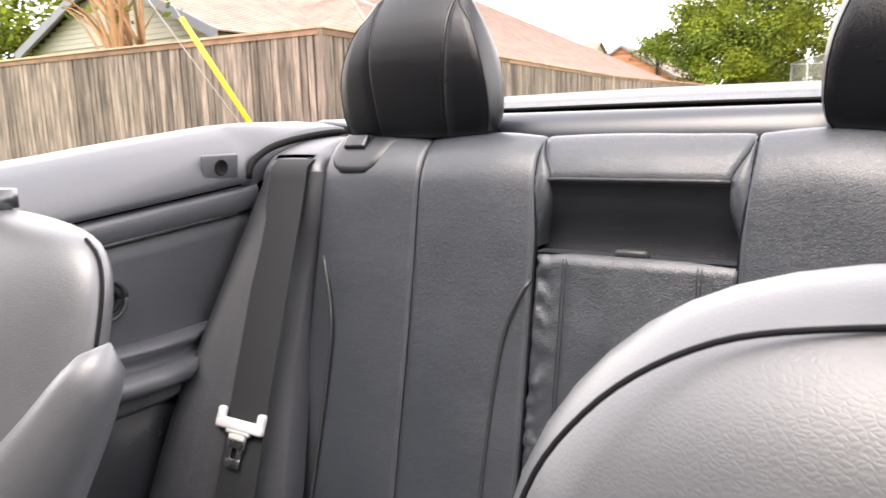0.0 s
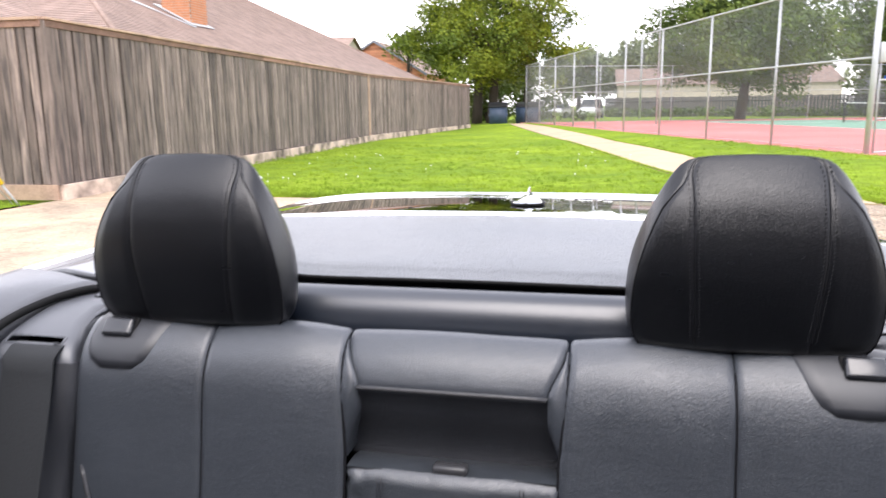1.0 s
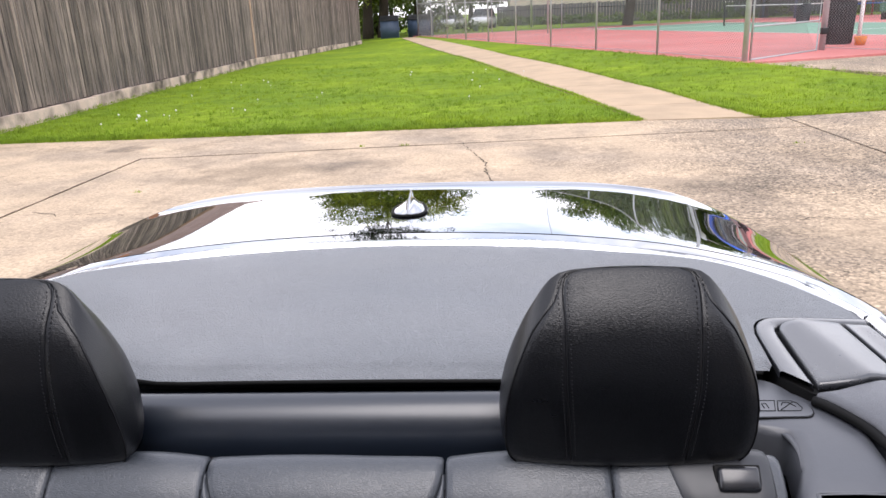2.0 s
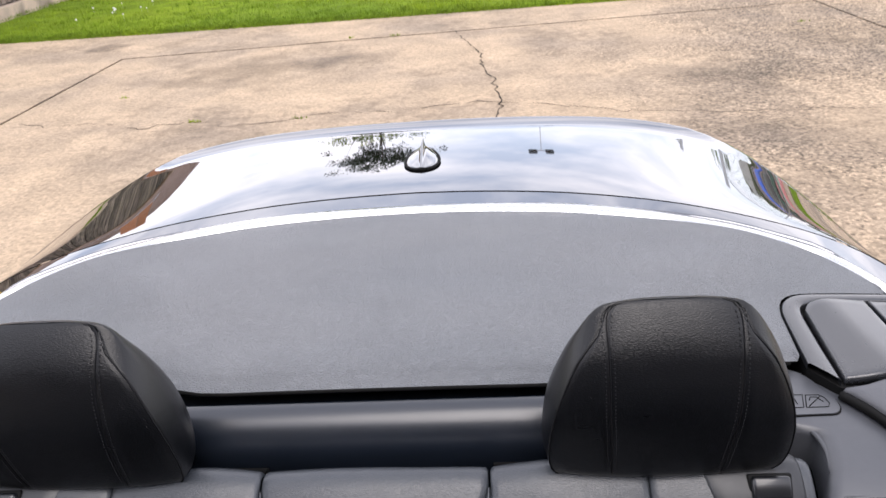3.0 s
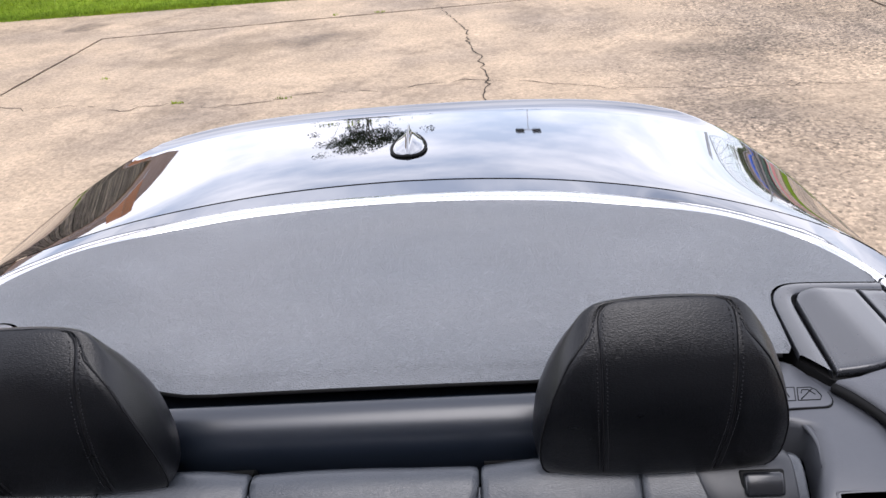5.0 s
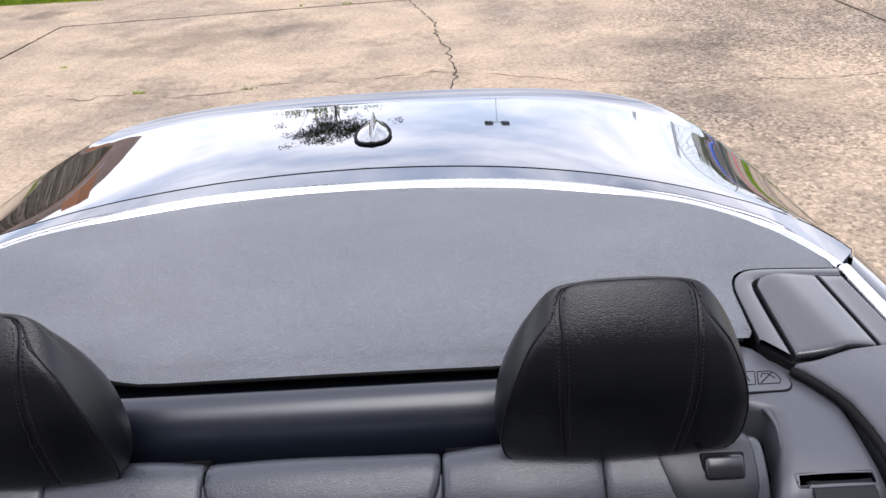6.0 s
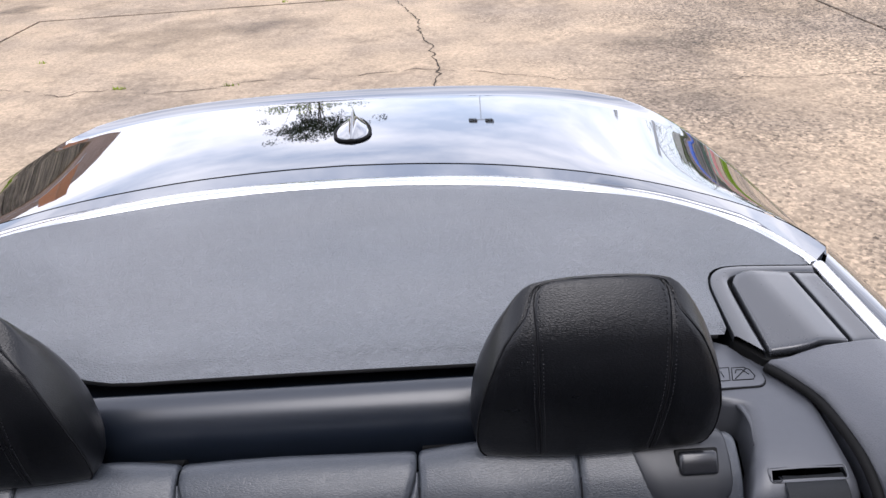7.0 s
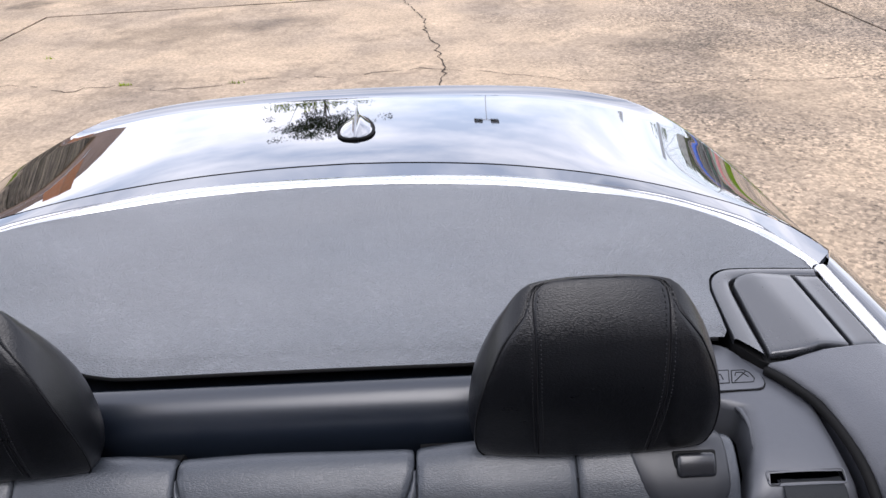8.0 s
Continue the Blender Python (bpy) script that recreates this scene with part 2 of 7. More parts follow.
SIDING = mat("cream_siding", (0.36, 0.345, 0.28), 0.7, var=0.08, grain=1, fine=20)
BEIGE = mat("beige_wall", (0.55, 0.48, 0.40), 0.8, var=0.1, grain=1, fine=15)
FASCIA = mat("grey_painted_trim", (0.17, 0.18, 0.20), 0.6, var=0.1)
GLASS_DARK = mat("window_glass", (0.03, 0.035, 0.04), 0.06, var=0.05)
BARK = mat("tree_bark", (0.055, 0.042, 0.032), 0.95, var=0.4, grain=3, fine=25, stretch=(3, 3, 0.7), bump=1.0, bump_scale=14, dist=0.02)
BARK_TAN = mat("tan_bark", (0.34, 0.19, 0.09), 0.8, var=0.3, grain=4, fine=25)
LEAF = mat("oak_leaf", (0.066, 0.100, 0.009), 0.6, var=0.8, grain=0.8, fine=6, second=(0.22, 0.26, 0.020), patch=0.5, spec=0.2)
LEAF_DARK = mat("dark_leaf", (0.072, 0.112, 0.024), 0.6, var=0.6, grain=0.6, fine=5, second=(0.145, 0.19, 0.036), patch=0.35, spec=0.2)
PINE = mat("dark_pine_needle", (0.020, 0.030, 0.014), 0.7, var=0.5, grain=0.8, fine=6, spec=0.2)
# distance haze is mixed into this greyer leaf colour
LEAF_FAR = mat("painted_haze_leaf", (0.105, 0.135, 0.050), 0.6, var=0.4, grain=0.4, fine=3, second=(0.16, 0.19, 0.066), patch=0.3)
STEEL = mat("galvanised_steel", (0.47, 0.48, 0.49), 0.45, 0.35, var=0.15, grain=5, fine=50)
WIRE = mat("dull_galvanised_wire", (0.24, 0.245, 0.25), 0.55, 0.2, var=0.15, grain=5, fine=50)
COURT_RED = mat("red_court", (0.52, 0.145, 0.13), 0.85, var=0.16, grain=0.6, fine=12, second=(0.56, 0.21, 0.19), patch=0.2)
COURT_GREEN = mat("green_court", (0.16, 0.30, 0.21), 0.85, var=0.14, grain=0.6, fine=12)
WHITE = mat("white_paint", (0.75, 0.75, 0.74), 0.6, var=0.05)
GREY_BOX = mat("grey_enamel", (0.42, 0.44, 0.42), 0.5, var=0.06)
BLUE_FABRIC = mat("blue_canopy", (0.02, 0.12, 0.62), 0.7, var=0.1)
BLUE_BIN = mat("dark_blue_enamel", (0.045, 0.070, 0.115), 0.5, var=0.2)
BIN_BLACK = mat("black_mesh", (0.02, 0.021, 0.022), 0.6, var=0.2)
PLAY_RED = mat("red_enamel", (0.5, 0.04, 0.03), 0.5, var=0.1)
BENCH_GREEN = mat("green_slats", (0.05, 0.14, 0.10), 0.6, var=0.1)
YELLOW = mat("yellow_plastic", (0.85, 0.62, 0.03), 0.45, var=0.06)
FENCE_DARK = mat("dark_far_fence", (0.085, 0.080, 0.085), 0.85, var=0.25, grain=2, fine=10)
CAR_WHITE = mat("white_car_paint", (0.72, 0.73, 0.74), 0.2, var=0.03, coat=1.0)
BASKET = mat("orange_plastic", (0.6, 0.2, 0.04), 0.6, var=0.1)


# ---------------------------------------------------------------- builders
def clamp01(v):
    return max(0.0, min(1.0, v))


def smooth01(v):
    v = clamp01(v)
    return v * v * (3 - 2 * v)


def lerp(a, b, u):
    return a + (b - a) * u


def table(rows, x):
    """Linear reading of (x, value) rows."""
    if x <= rows[0][0]:
        return rows[0][1]
    for (x0, v0), (x1, v1) in zip(rows, rows[1:]):
        if x <= x1:
            return lerp(v0, v1, (x - x0) / (x1 - x0))
    return rows[-1][1]


def spline(points, n):
    """Catmull-Rom through points, n samples at even length."""
    pts = [Vector(p) for p in points]
    dense = []
    for i in range(len(pts) - 1):
        p0, p1, p2, p3 = pts[max(i - 1, 0)], pts[i], pts[i + 1], pts[min(i + 2, len(pts) - 1)]
        for k in range(16):
            u = k / 16
            dense.append(0.5 * ((2 * p1) + (p2 - p0) * u + (2 * p0 - 5 * p1 + 4 * p2 - p3) * u * u + (3 * p1 - p0 - 3 * p2 + p3) * u ** 3))
    dense.append(pts[-1])
    run = [0.0]
    for a, b in zip(dense, dense[1:]):
        run.append(run[-1] + (b - a).length)
    out, j = [], 0
    for k in range(n):
        s = run[-1] * k / (n - 1)
        while j < len(run) - 2 and run[j + 1] < s:
            j += 1
        u = (s - run[j]) / max(run[j + 1] - run[j], 1e-9)
        out.append(dense[j].lerp(dense[j + 1], clamp01(u)))
    return out


def link(name, verts, faces, material, parent=None, smooth=True, label=""):
    me = bpy.data.meshes.new(name)
    me.from_pydata([tuple(v) for v in verts], [], faces)
    me.materials.append(material)
    if smooth:
        me.shade_smooth()
    me.update()
    ob = new(name, me)
    if parent:
        ob.parent = parent
    if label:
        tagged(ob, label)
    return ob


def part(name, bm, material, parent=None, label="", smooth=True):
    me = bpy.data.meshes.new(name)
    bmesh.ops.recalc_face_normals(bm, faces=bm.faces)
    bm.to_mesh(me)
    bm.free()
    me.materials.append(material)
    if smooth:
        me.shade_smooth()
    ob = new(name, me)
    if parent:
        ob.parent = parent
    if label:
        tagged(ob, label)
    return ob


def thing(name, label, category, at=(0, 0, 0), group="", kind=""):
    return tagged(new(name), label, category, group, kind) if at == (0, 0, 0) else place(tagged(new(name), label, category, group, kind), at)


def place(ob, at):
    ob.location = at
    return ob


def add_box(bm, lo, hi, bevel=0.0, turn=None, segs=2):
    """A box between two corners, its edges rounded."""
    size = [b - a for a, b in zip(lo, hi)]
    mid = [(a + b) / 2 for a, b in zip(lo, hi)]
    m = Matrix.Translation(mid) @ Matrix.Diagonal((*size, 1))
    if turn:
        m = turn @ m
    geo = bmesh.ops.create_cube(bm, size=1, matrix=m)
    if bevel:
        edges = list({e for v in geo["verts"] for e in v.link_edges})
        bmesh.ops.bevel(bm, geom=edges, offset=bevel, segments=segs, affect="EDGES", profile=0.5)
    return bm


def box(lo, hi, bevel=0.0, turn=None, segs=2):
    return add_box(bmesh.new(), lo, hi, bevel, turn, segs)


def strip(rows, closed=False):
    """Faces over rows of equal length."""
    n = len(rows[0])
    faces = []
    for i in range(len(rows) - 1):
        for j in range(n if closed else n - 1):
            k = (j + 1) % n
            faces.append((i * n + j, i * n + k, (i + 1) * n + k, (i + 1) * n + j))
    return faces


def sheet(name, rows, material, parent=None, label="", thick=0.0, down=(0, 0, -1), smooth=True):
    """A sheet over rows of points; with a thickness it is closed below and round its rim."""
    verts = [Vector(p) for r in rows for p in r]
    faces = strip(rows)
    if thick:
        n, m = len(rows[0]), len(rows)
        k = len(verts)
        off = Vector(down) * thick
        faces += [tuple(reversed([i + k for i in f])) for f in faces]
        verts += [v + off for v in verts]
        rim = [j for j in range(n)] + [i * n + n - 1 for i in range(1, m)] + [(m - 1) * n + j for j in range(n - 2, -1, -1)] + [i * n for i in range(m - 2, 0, -1)]
        for a, b in zip(rim, rim[1:] + rim[:1]):
            faces.append((b, a, a + k, b + k))
    bm = bmesh.new()
    bv = [bm.verts.new(v) for v in verts]
    for f in faces:
        try:
            bm.faces.new([bv[i] for i in f])
        except ValueError:
            pass
    return part(name, bm, material, parent, label, smooth)


def tube_rows(points, radius, sides=8):
    pts = [Vector(p) for p in points]
    rows = []
    side = None
    for i, p in enumerate(pts):
        d = (pts[min(i + 1, len(pts) - 1)] - pts[max(i - 1, 0)]).normalized()
        if side is None:
            side = d.orthogonal().normalized()
        side = (side - d * side.dot(d)).normalized()
        up = d.cross(side)
        r = radius[i] if isinstance(radius, (list, tuple)) else radius
        rows.append([p + (side * math.cos(a) + up * math.sin(a)) * r for a in (2 * math.pi * k / sides for k in range(sides))])
    return rows


def tube_mesh(paths, radius, sides=8):
    verts, faces = [], []
    for pts in paths:
        rows = tube_rows(pts, radius, sides)
        k = len(verts)
        verts += [v for r in rows for v in r]
        faces += [tuple(i + k for i in f) for f in strip(rows, True)]
        faces.append(tuple(range(k + sides - 1, k - 1, -1)))
        faces.append(tuple(range(len(verts) - sides, len(verts))))
    return verts, faces


def tube(name, points, radius, material, parent=None, label="", sides=8):
    v, f = tube_mesh([points], radius, sides)
    return link(name, v, f, material, parent, True, label)


def slab(name, outline, z, thick, material, parent=None, label="", bevel=0.0):
    """A plate with any outline, its upper face at z."""
    bm = bmesh.new()
    top = [bm.verts.new((x, y, z)) for x, y in outline]
    low = [bm.verts.new((x, y, z - thick)) for x, y in outline]
    face = bm.faces.new(top)
    bm.faces.new(list(reversed(low)))
    n = len(outline)
    for i in range(n):
        bm.faces.new((top[i], low[i], low[(i + 1) % n], top[(i + 1) % n]))
    if bevel:
        bmesh.ops.bevel(bm, geom=list(face.edges), offset=bevel, segments=2, affect="EDGES", profile=0.5)
    ob = part(name, bm, material, parent, label, smooth=False)
    return ob


def plate(name, outline, zfun, thick, material, parent=None, label="", bevel=0.003):
    """A plate whose top follows a height function."""
    bm = bmesh.new()
    top = [bm.verts.new((x, y, zfun(x, y))) for x, y in outline]
    low = [bm.verts.new((x, y, zfun(x, y) - thick)) for x, y in outline]
    face = bm.faces.new(top)
    bm.faces.new(list(reversed(low)))
    n = len(outline)
    for i in range(n):
        bm.faces.new((top[i], low[i], low[(i + 1) % n], top[(i + 1) % n]))
    bmesh.ops.bevel(bm, geom=list(face.edges), offset=bevel, segments=2, affect="EDGES", profile=0.5)
    ob = part(name, bm, material, parent, label, smooth=False)
    return ob


def rounded(points, radius, n=5):
    """An outline with rounded corners."""
    out = []
    k = len(points)
    for i in range(k):
        p, a, b = Vector(points[i]), Vector(points[i - 1]), Vector(points[(i + 1) % k])
        r = radius[i] if isinstance(radius, (list, tuple)) else radius
        da, db = (a - p), (b - p)
        ra, rb = min(r, da.length * 0.49), min(r, db.length * 0.49)
        s, e = p + da.normalized() * ra, p + db.normalized() * rb
        for j in range(n):
            u = j / (n - 1)
            out.append(tuple((1 - u) ** 2 * s + 2 * u * (1 - u) * p + u * u * e))
    return out


# ================================================================ ground, drive, lawns
COURT_P0 = Vector((5.45, 15.6))
COURT_D = Vector((-0.306, 0.952)).normalized()
COURT_N = Vector((COURT_D.y, -COURT_D.x))


def gz(x, y):
    """The lie of the land: level at the drive, a little higher at the court."""
    q = (Vector((x, y)) - COURT_P0).dot(COURT_N)
    return 0.15 * smooth01((q + 4.5) / 4.0) * smooth01((y - 10.0) / 5.0) if y > 10 else 0.0


g_x = [-900, -400, -200, -100, -60, -40, -30, -24, -18, -14] + [-12 + 0.75 * k for k in range(0, 49)] + [28, 34, 42, 52, 70, 110, 200, 400, 900]
g_y = [-900, -400, -200, -100, -50, -20, -8, 0, 6] + [8 + 0.8 * k for k in range(0, 56)] + [56, 64, 76, 90, 120, 200, 400, 900]
tagged(sheet("ground", [[(x, y, gz(x, y) - 0.05) for x in g_x] for y in g_y], GRASS_SOIL), "grassy ground that runs to the horizon", "ground", kind="structure")

drive = tagged(new("driveway"), "tan cast concrete drive in large cracked slabs", "driveway", kind="structure")
JX0, JX1 = -3.83, 3.88


def jy(x):
    return 7.62 + 0.095 * x


def lawn_y(x):
    return table([(-7.4, 9.62), (-6.55, 8.74), (-3.8, 8.72), (-0.8, 8.78), (2.1, 8.88), (3.68, 8.76), (5.5, 9.10), (9.2, 10.2), (14, 11.0)], x)


G = 0.011
slab("drive_bed", [(-9, -8), (16, -8), (16, 10), (3.6, 8.6), (2.2, 8.7), (-6.5, 8.6), (-7.3, 8.0), (-9, 6)], -0.03, 0.1, JOINT, drive)
slab("concrete_slab", [(JX0 + G, -8), (JX1 - G, -8), (JX1 - G, jy(JX1) - G), (JX0 + G, jy(JX0) - G)], 0, 0.1, CONCRETE, drive, "", 0.006)
slab("concrete_slab", [(-10, -8), (JX0 - G, -8), (JX0 - G, jy(JX0) + G), (JX1 - G, jy(JX1) + G), (JX1 - G, 8.80), (3.68, 8.76), (2.9, 8.83), (2.1, 8.90), (-0.8, 8.80), (JX0 + G, 8.74),
                       (-6.55, 8.76), (-7.30, 9.55), (-7.30, 5.9), (-10, 5.6)], 0, 0.1, CONCRETE, drive, "", 0.006)
slab("concrete_slab", [(JX1 + G, -8), (16, -8), (16, 6.4), (JX1 + G, 5.3)], 0, 0.1, CONCRETE, drive, "", 0.006)
slab("concrete_slab", [(JX1 + G, 5.312), (16, 6.412), (16, 11.4), (9.2, 10.22), (5.5, 9.12), (JX1 + G, 8.80)], 0, 0.1, CONCRETE, drive, "", 0.006)


def crack(points, width, seed, gaps=0.0, wob=0.020, name="crack", label="dark ragged crack in the concrete"):
    rnd = random.Random(seed)
    base = spline([(x, y, 0) for x, y in points], 60)
    pts = []
    for i, p in enumerate(base):
        f = 0 if i in (0, len(base) - 1) else 1
        pts.append(p + Vector((rnd.gauss(0, wob) * f, rnd.gauss(0, wob) * f, 0.0035)))
    verts, faces = [], []
    for i, p in enumerate(pts):
        d = (pts[min(i + 1, len(pts) - 1)] - pts[max(i - 1, 0)]).normalized()
        s = Vector((-d.y, d.x, 0)) * width * rnd.uniform(0.25, 1.0)
        verts += [p + s, p - s]
        if i and rnd.random() > gaps:
            faces.append((2 * i - 2, 2 * i - 1, 2 * i + 1, 2 * i))
    link(name, verts, faces, JOINT, drive, False, label)


crack([(-0.155, 7.60), (-0.03, 7.0), (0.10, 6.45), (0.12, 5.97), (0.22, 5.4), (0.25, 4.72), (0.20, 4.1)], 0.0085, 1, 0.06, 0.013)
crack([(-3.8, 5.0), (-3.3, 4.80), (-2.9, 4.78), (-2.5, 4.62), (-2.11, 4.70), (-1.8, 4.55), (-1.38, 4.60), (-1.0, 4.74), (-0.6, 4.66), (0.036, 4.79), (0.27, 4.73)], 0.0055, 2, 0.12)
crack([(0.27, 4.73), (0.68, 4.60), (1.28, 4.33), (2.25, 4.20), (2.76, 4.14), (3.85, 4.2)], 0.0045, 3, 0.12)

for k, line in enumerate((((JX0, jy(JX0)), (0, jy(0)), (JX1, jy(JX1))), ((JX0, 0.5), (JX0, 4.0), (JX0, jy(JX0))), ((JX1, 0.5), (JX1, 4.0), (JX1, 8.7)), ((JX1, 5.306), (9.0, 5.80), (15.9, 6.45)))):
    crack(line, 0.009, 60 + k, 0.04, 0.004, "joint_fill", "dark earth in the joint between slabs")

path_left = [(8.90, 2.10), (9.6, 2.01), (12.5, 1.57), (14.3, 1.20), (17, 0.69), (20.8, -0.03), (25.9, -1.12), (30, -2.05), (38, -3.75), (46, -5.4)]
path_right = [(8.80, 3.63), (10.0, 3.41), (11.2, 3.25), (12.5, 3.08), (13.6, 2.80), (17.4, 2.10), (19.9, 1.56), (22.8, 0.84), (28, -0.25), (38.2, -2.44), (46, -4.5)]
path = tagged(new("footpath"), "narrow tan concrete path between two lawns", "path", kind="structure")
for k in range(24):
    y0, y1 = 8.89 + 1.53 * k, 8.89 + 1.53 * (k + 1) - 0.012
    q = [(table(path_left, y0), y0), (table(path_right, y0), y0), (table(path_right, y1), y1), (table(path_left, y1), y1)]
    bm = bmesh.new()
    vs = [bm.verts.new((x, y, gz(x, y) + 0.006)) for x, y in q] + [bm.verts.new((x, y, gz(x, y) - 0.08)) for x, y in q]
    for f in ((0, 1, 2, 3), (0, 4, 5, 1), (1, 5, 6, 2), (2, 6, 7, 3), (3, 7, 4, 0)):
        bm.faces.new([vs[i] for i in f])
    part("path_slab", bm, PATHWAY, path, smooth=False)


def lawn_rows(left, right, y0, y1, n, m, front=None):
    rows = []
    for i in range(n):
        v = (i / (n - 1)) ** 1.7
        row = []
        for j in range(m):
            u = j / (m - 1)
            y = lerp(y0, y1, v)
            x = lerp(table(left, y), table(right, y), u)
            if front:
                y = lerp(front(x), y1, v)
                x = lerp(table(left, y), table(right, y), u)
            rim = min(u, 1 - u, v * 3) < 0.004
            z = gz(x, y) + (-0.02 if rim else 0.022 + 0.012 * noise.noise(Vector((x * 1.3, y * 1.3, 0))))
            row.append((x, y, z))
        rows.append(row)
    return rows


LAWN_L = [(8.72, -6.55), (9.62, -7.30), (25.9, -8.20), (42, -7.15), (46, -7.1)]
LAWN_R = [(8.80, 3.70), (9.12, 5.5), (9.6, 7.2), (10.2, 9.1), (11.3, 8.0), (12.3, 7.1), (15.7, 5.70), (47, -4.25)]
tagged(sheet("lawn", lawn_rows(LAWN_L, path_left, 8.78, 46, 60, 30, lambda x: lawn_y(x) + 0.01), GRASS_SOIL), "bright mown green lawn beside the fence", "lawn", kind="structure")
tagged(sheet("lawn", lawn_rows(path_right, LAWN_R, 8.82, 46.5, 60, 16), GRASS_SOIL), "bright green verge between path and court", "lawn", kind="structure")
tagged(sheet("lawn", [[(x, y, 0.02 if 0 < j < 9 else -0.02) for j, y in enumerate([lerp(5.95, 7.66, k / 9) for k in range(10)])] for x in [lerp(-7.32, -18, k / 12) for k in range(13)]], GRASS_SOIL),
       "small strip of grass before the fence", "lawn", kind="structure")


def blades(name, spots, label, height=(0.016, 0.038), seed=5):
    rnd = random.Random(seed)
    verts, faces = [], []
    for x, y, z in spots:
        a = rnd.uniform(0, math.tau)
        h = rnd.uniform(*height)
        w = rnd.uniform(0.003, 0.007)
        lean = rnd.uniform(0.0, 0.7) * h
        dx, dy = math.cos(a), math.sin(a)
        k = len(verts)
        verts += [(x - dy * w, y + dx * w, z), (x + dy * w, y - dx * w, z), (x + dx * lean, y + dy * lean, z + h)]
        faces.append((k, k + 1, k + 2))
    ob = link(name, verts, faces, BLADE, None, False)
    return tagged(ob, label, "grass", kind="stuff")


rnd = random.Random(11)
spots = []
while len(spots) < 90000:
    y = 8.75 + 20 * rnd.random() ** 2.6
    xl, xr = table(LAWN_L, y), table(LAWN_R, y)
    x = rnd.uniform(xl, xr)
    if y < lawn_y(x) or table(path_left, y) < x < table(path_right, y):
        continue
    spots.append((x, y, gz(x, y) + 0.015))
# ragged overhang at the kerbless edges
for k in range(9000):
    x = rnd.uniform(-6.6, 8.5)
    if 2.12 < x < 3.68:
        continue
    spots.append((x, lawn_y(x) + rnd.gauss(0.0, 0.025), 0.004))
for k in range(9000):
    y = 8.9 + 16 * rnd.random() ** 1.8
    x = table(path_left, y) + rnd.gauss(0, 0.03) if rnd.random() < 0.5 else table(path_right, y) + rnd.gauss(0, 0.03)
    spots.append((x, y, gz(x, y) + 0.004))
blades("lawn_grass", spots, "short bright green grass blades")
# taller tufts that break up the mown surface
tufts = []
while len(tufts) < 26000:
    y = 8.8 + 14 * rnd.random() ** 2.2
    x = rnd.uniform(table(LAWN_L, y), table(LAWN_R, y))
    if y < lawn_y(x) + 0.05 or table(path_left, y) - 0.05 < x < table(path_right, y) + 0.05:
        continue
    for k in range(rnd.randint(5, 16)):
        tufts.append((x + rnd.gauss(0, 0.035), y + rnd.gauss(0, 0.035), gz(x, y) + 0.015))
blades("grass_tufts", tufts, "taller tufts of green grass in the lawn", (0.035, 0.075), 9)
spots = [(rnd.uniform(-14, -7.25), rnd.uniform(5.95, 7.62), 0.015) for k in range(9000)]
blades("lawn_grass", spots, "short bright green grass blades before the fence")

weeds = []
for wx, wy, wn_, ws in ((-2.10, 4.69, 26, 0.030), (-1.27, 4.63, 18, 0.022), (-0.83, 7.59, 22, 0.030), (-1.34, 7.60, 16, 0.024), (-3.05, 5.55, 14, 0.02), (3.30, 6.95, 16, 0.03)):
    weeds += [(wx + rnd.gauss(0, ws), wy + rnd.gauss(0, 0.006), 0.0) for k in range(wn_)]
blades("joint_weeds", weeds, "small green weeds growing in the concrete joints", (0.010, 0.030), 21)

verts, faces = [], []
for k in range(34):
    cx, cy = (rnd.gauss(-5.2, 0.5), rnd.gauss(10.4, 0.5)) if k < 14 else (rnd.uniform(-6.5, 1), rnd.uniform(10, 18))
    i = len(verts)
    r = rnd.uniform(0.012, 0.022)
    for a in range(6):
        verts.append((cx + r * math.cos(a * math.tau / 6), cy + r * math.sin(a * math.tau / 6), 0.09))
    verts += [(cx, cy, 0.09 + r * 1.2), (cx, cy, 0.09 - r * 0.8)]
    faces += [(i + a, i + (a + 1) % 6, i + 6) for a in range(6)] + [(i + (a + 1) % 6, i + a, i + 7) for a in range(6)]
    verts += [(cx - 0.002, cy, 0.0), (cx + 0.002, cy, 0.0), (cx, cy, 0.085)]
    faces.append((len(verts) - 3, len(verts) - 2, len(verts) - 1))
tagged(link("clover_flowers", verts, faces, PETAL), "scattered small white clover heads in the lawn", "flowers", kind="stuff")

# ================================================================ sports court
def court_xy(s, q):
    p = COURT_P0 + COURT_D * s + COURT_N * q
    return (p.x, p.y)


court = tagged(new("sports_court"), "faded red hard court with a green playing area", "court", kind="structure")
slab("court_surface", [court_xy(-0.1, 0.12), court_xy(34, 0.12), court_xy(34, 30), court_xy(-0.1, 30)], 0.165, 0.2, COURT_RED, court)
slab("playing_area", [court_xy(5, 10.0), court_xy(29, 10.0), court_xy(29, 19.0), court_xy(5, 19.0)], 0.169, 0.004, COURT_GREEN, court, "pale green playing area")
for s0, s1, q0, q1 in ((5, 29, 10.0, 10.06), (5, 29, 18.94, 19.0), (5, 5.06, 10.06, 18.94), (28.94, 29, 10.06, 18.94), (10.5, 10.56, 11, 18), (23.4, 23.46, 11, 18)):
    slab("court_line", [court_xy(s0, q0), court_xy(s1, q0), court_xy(s1, q1), court_xy(s0, q1)], 0.173, 0.004, WHITE, court)
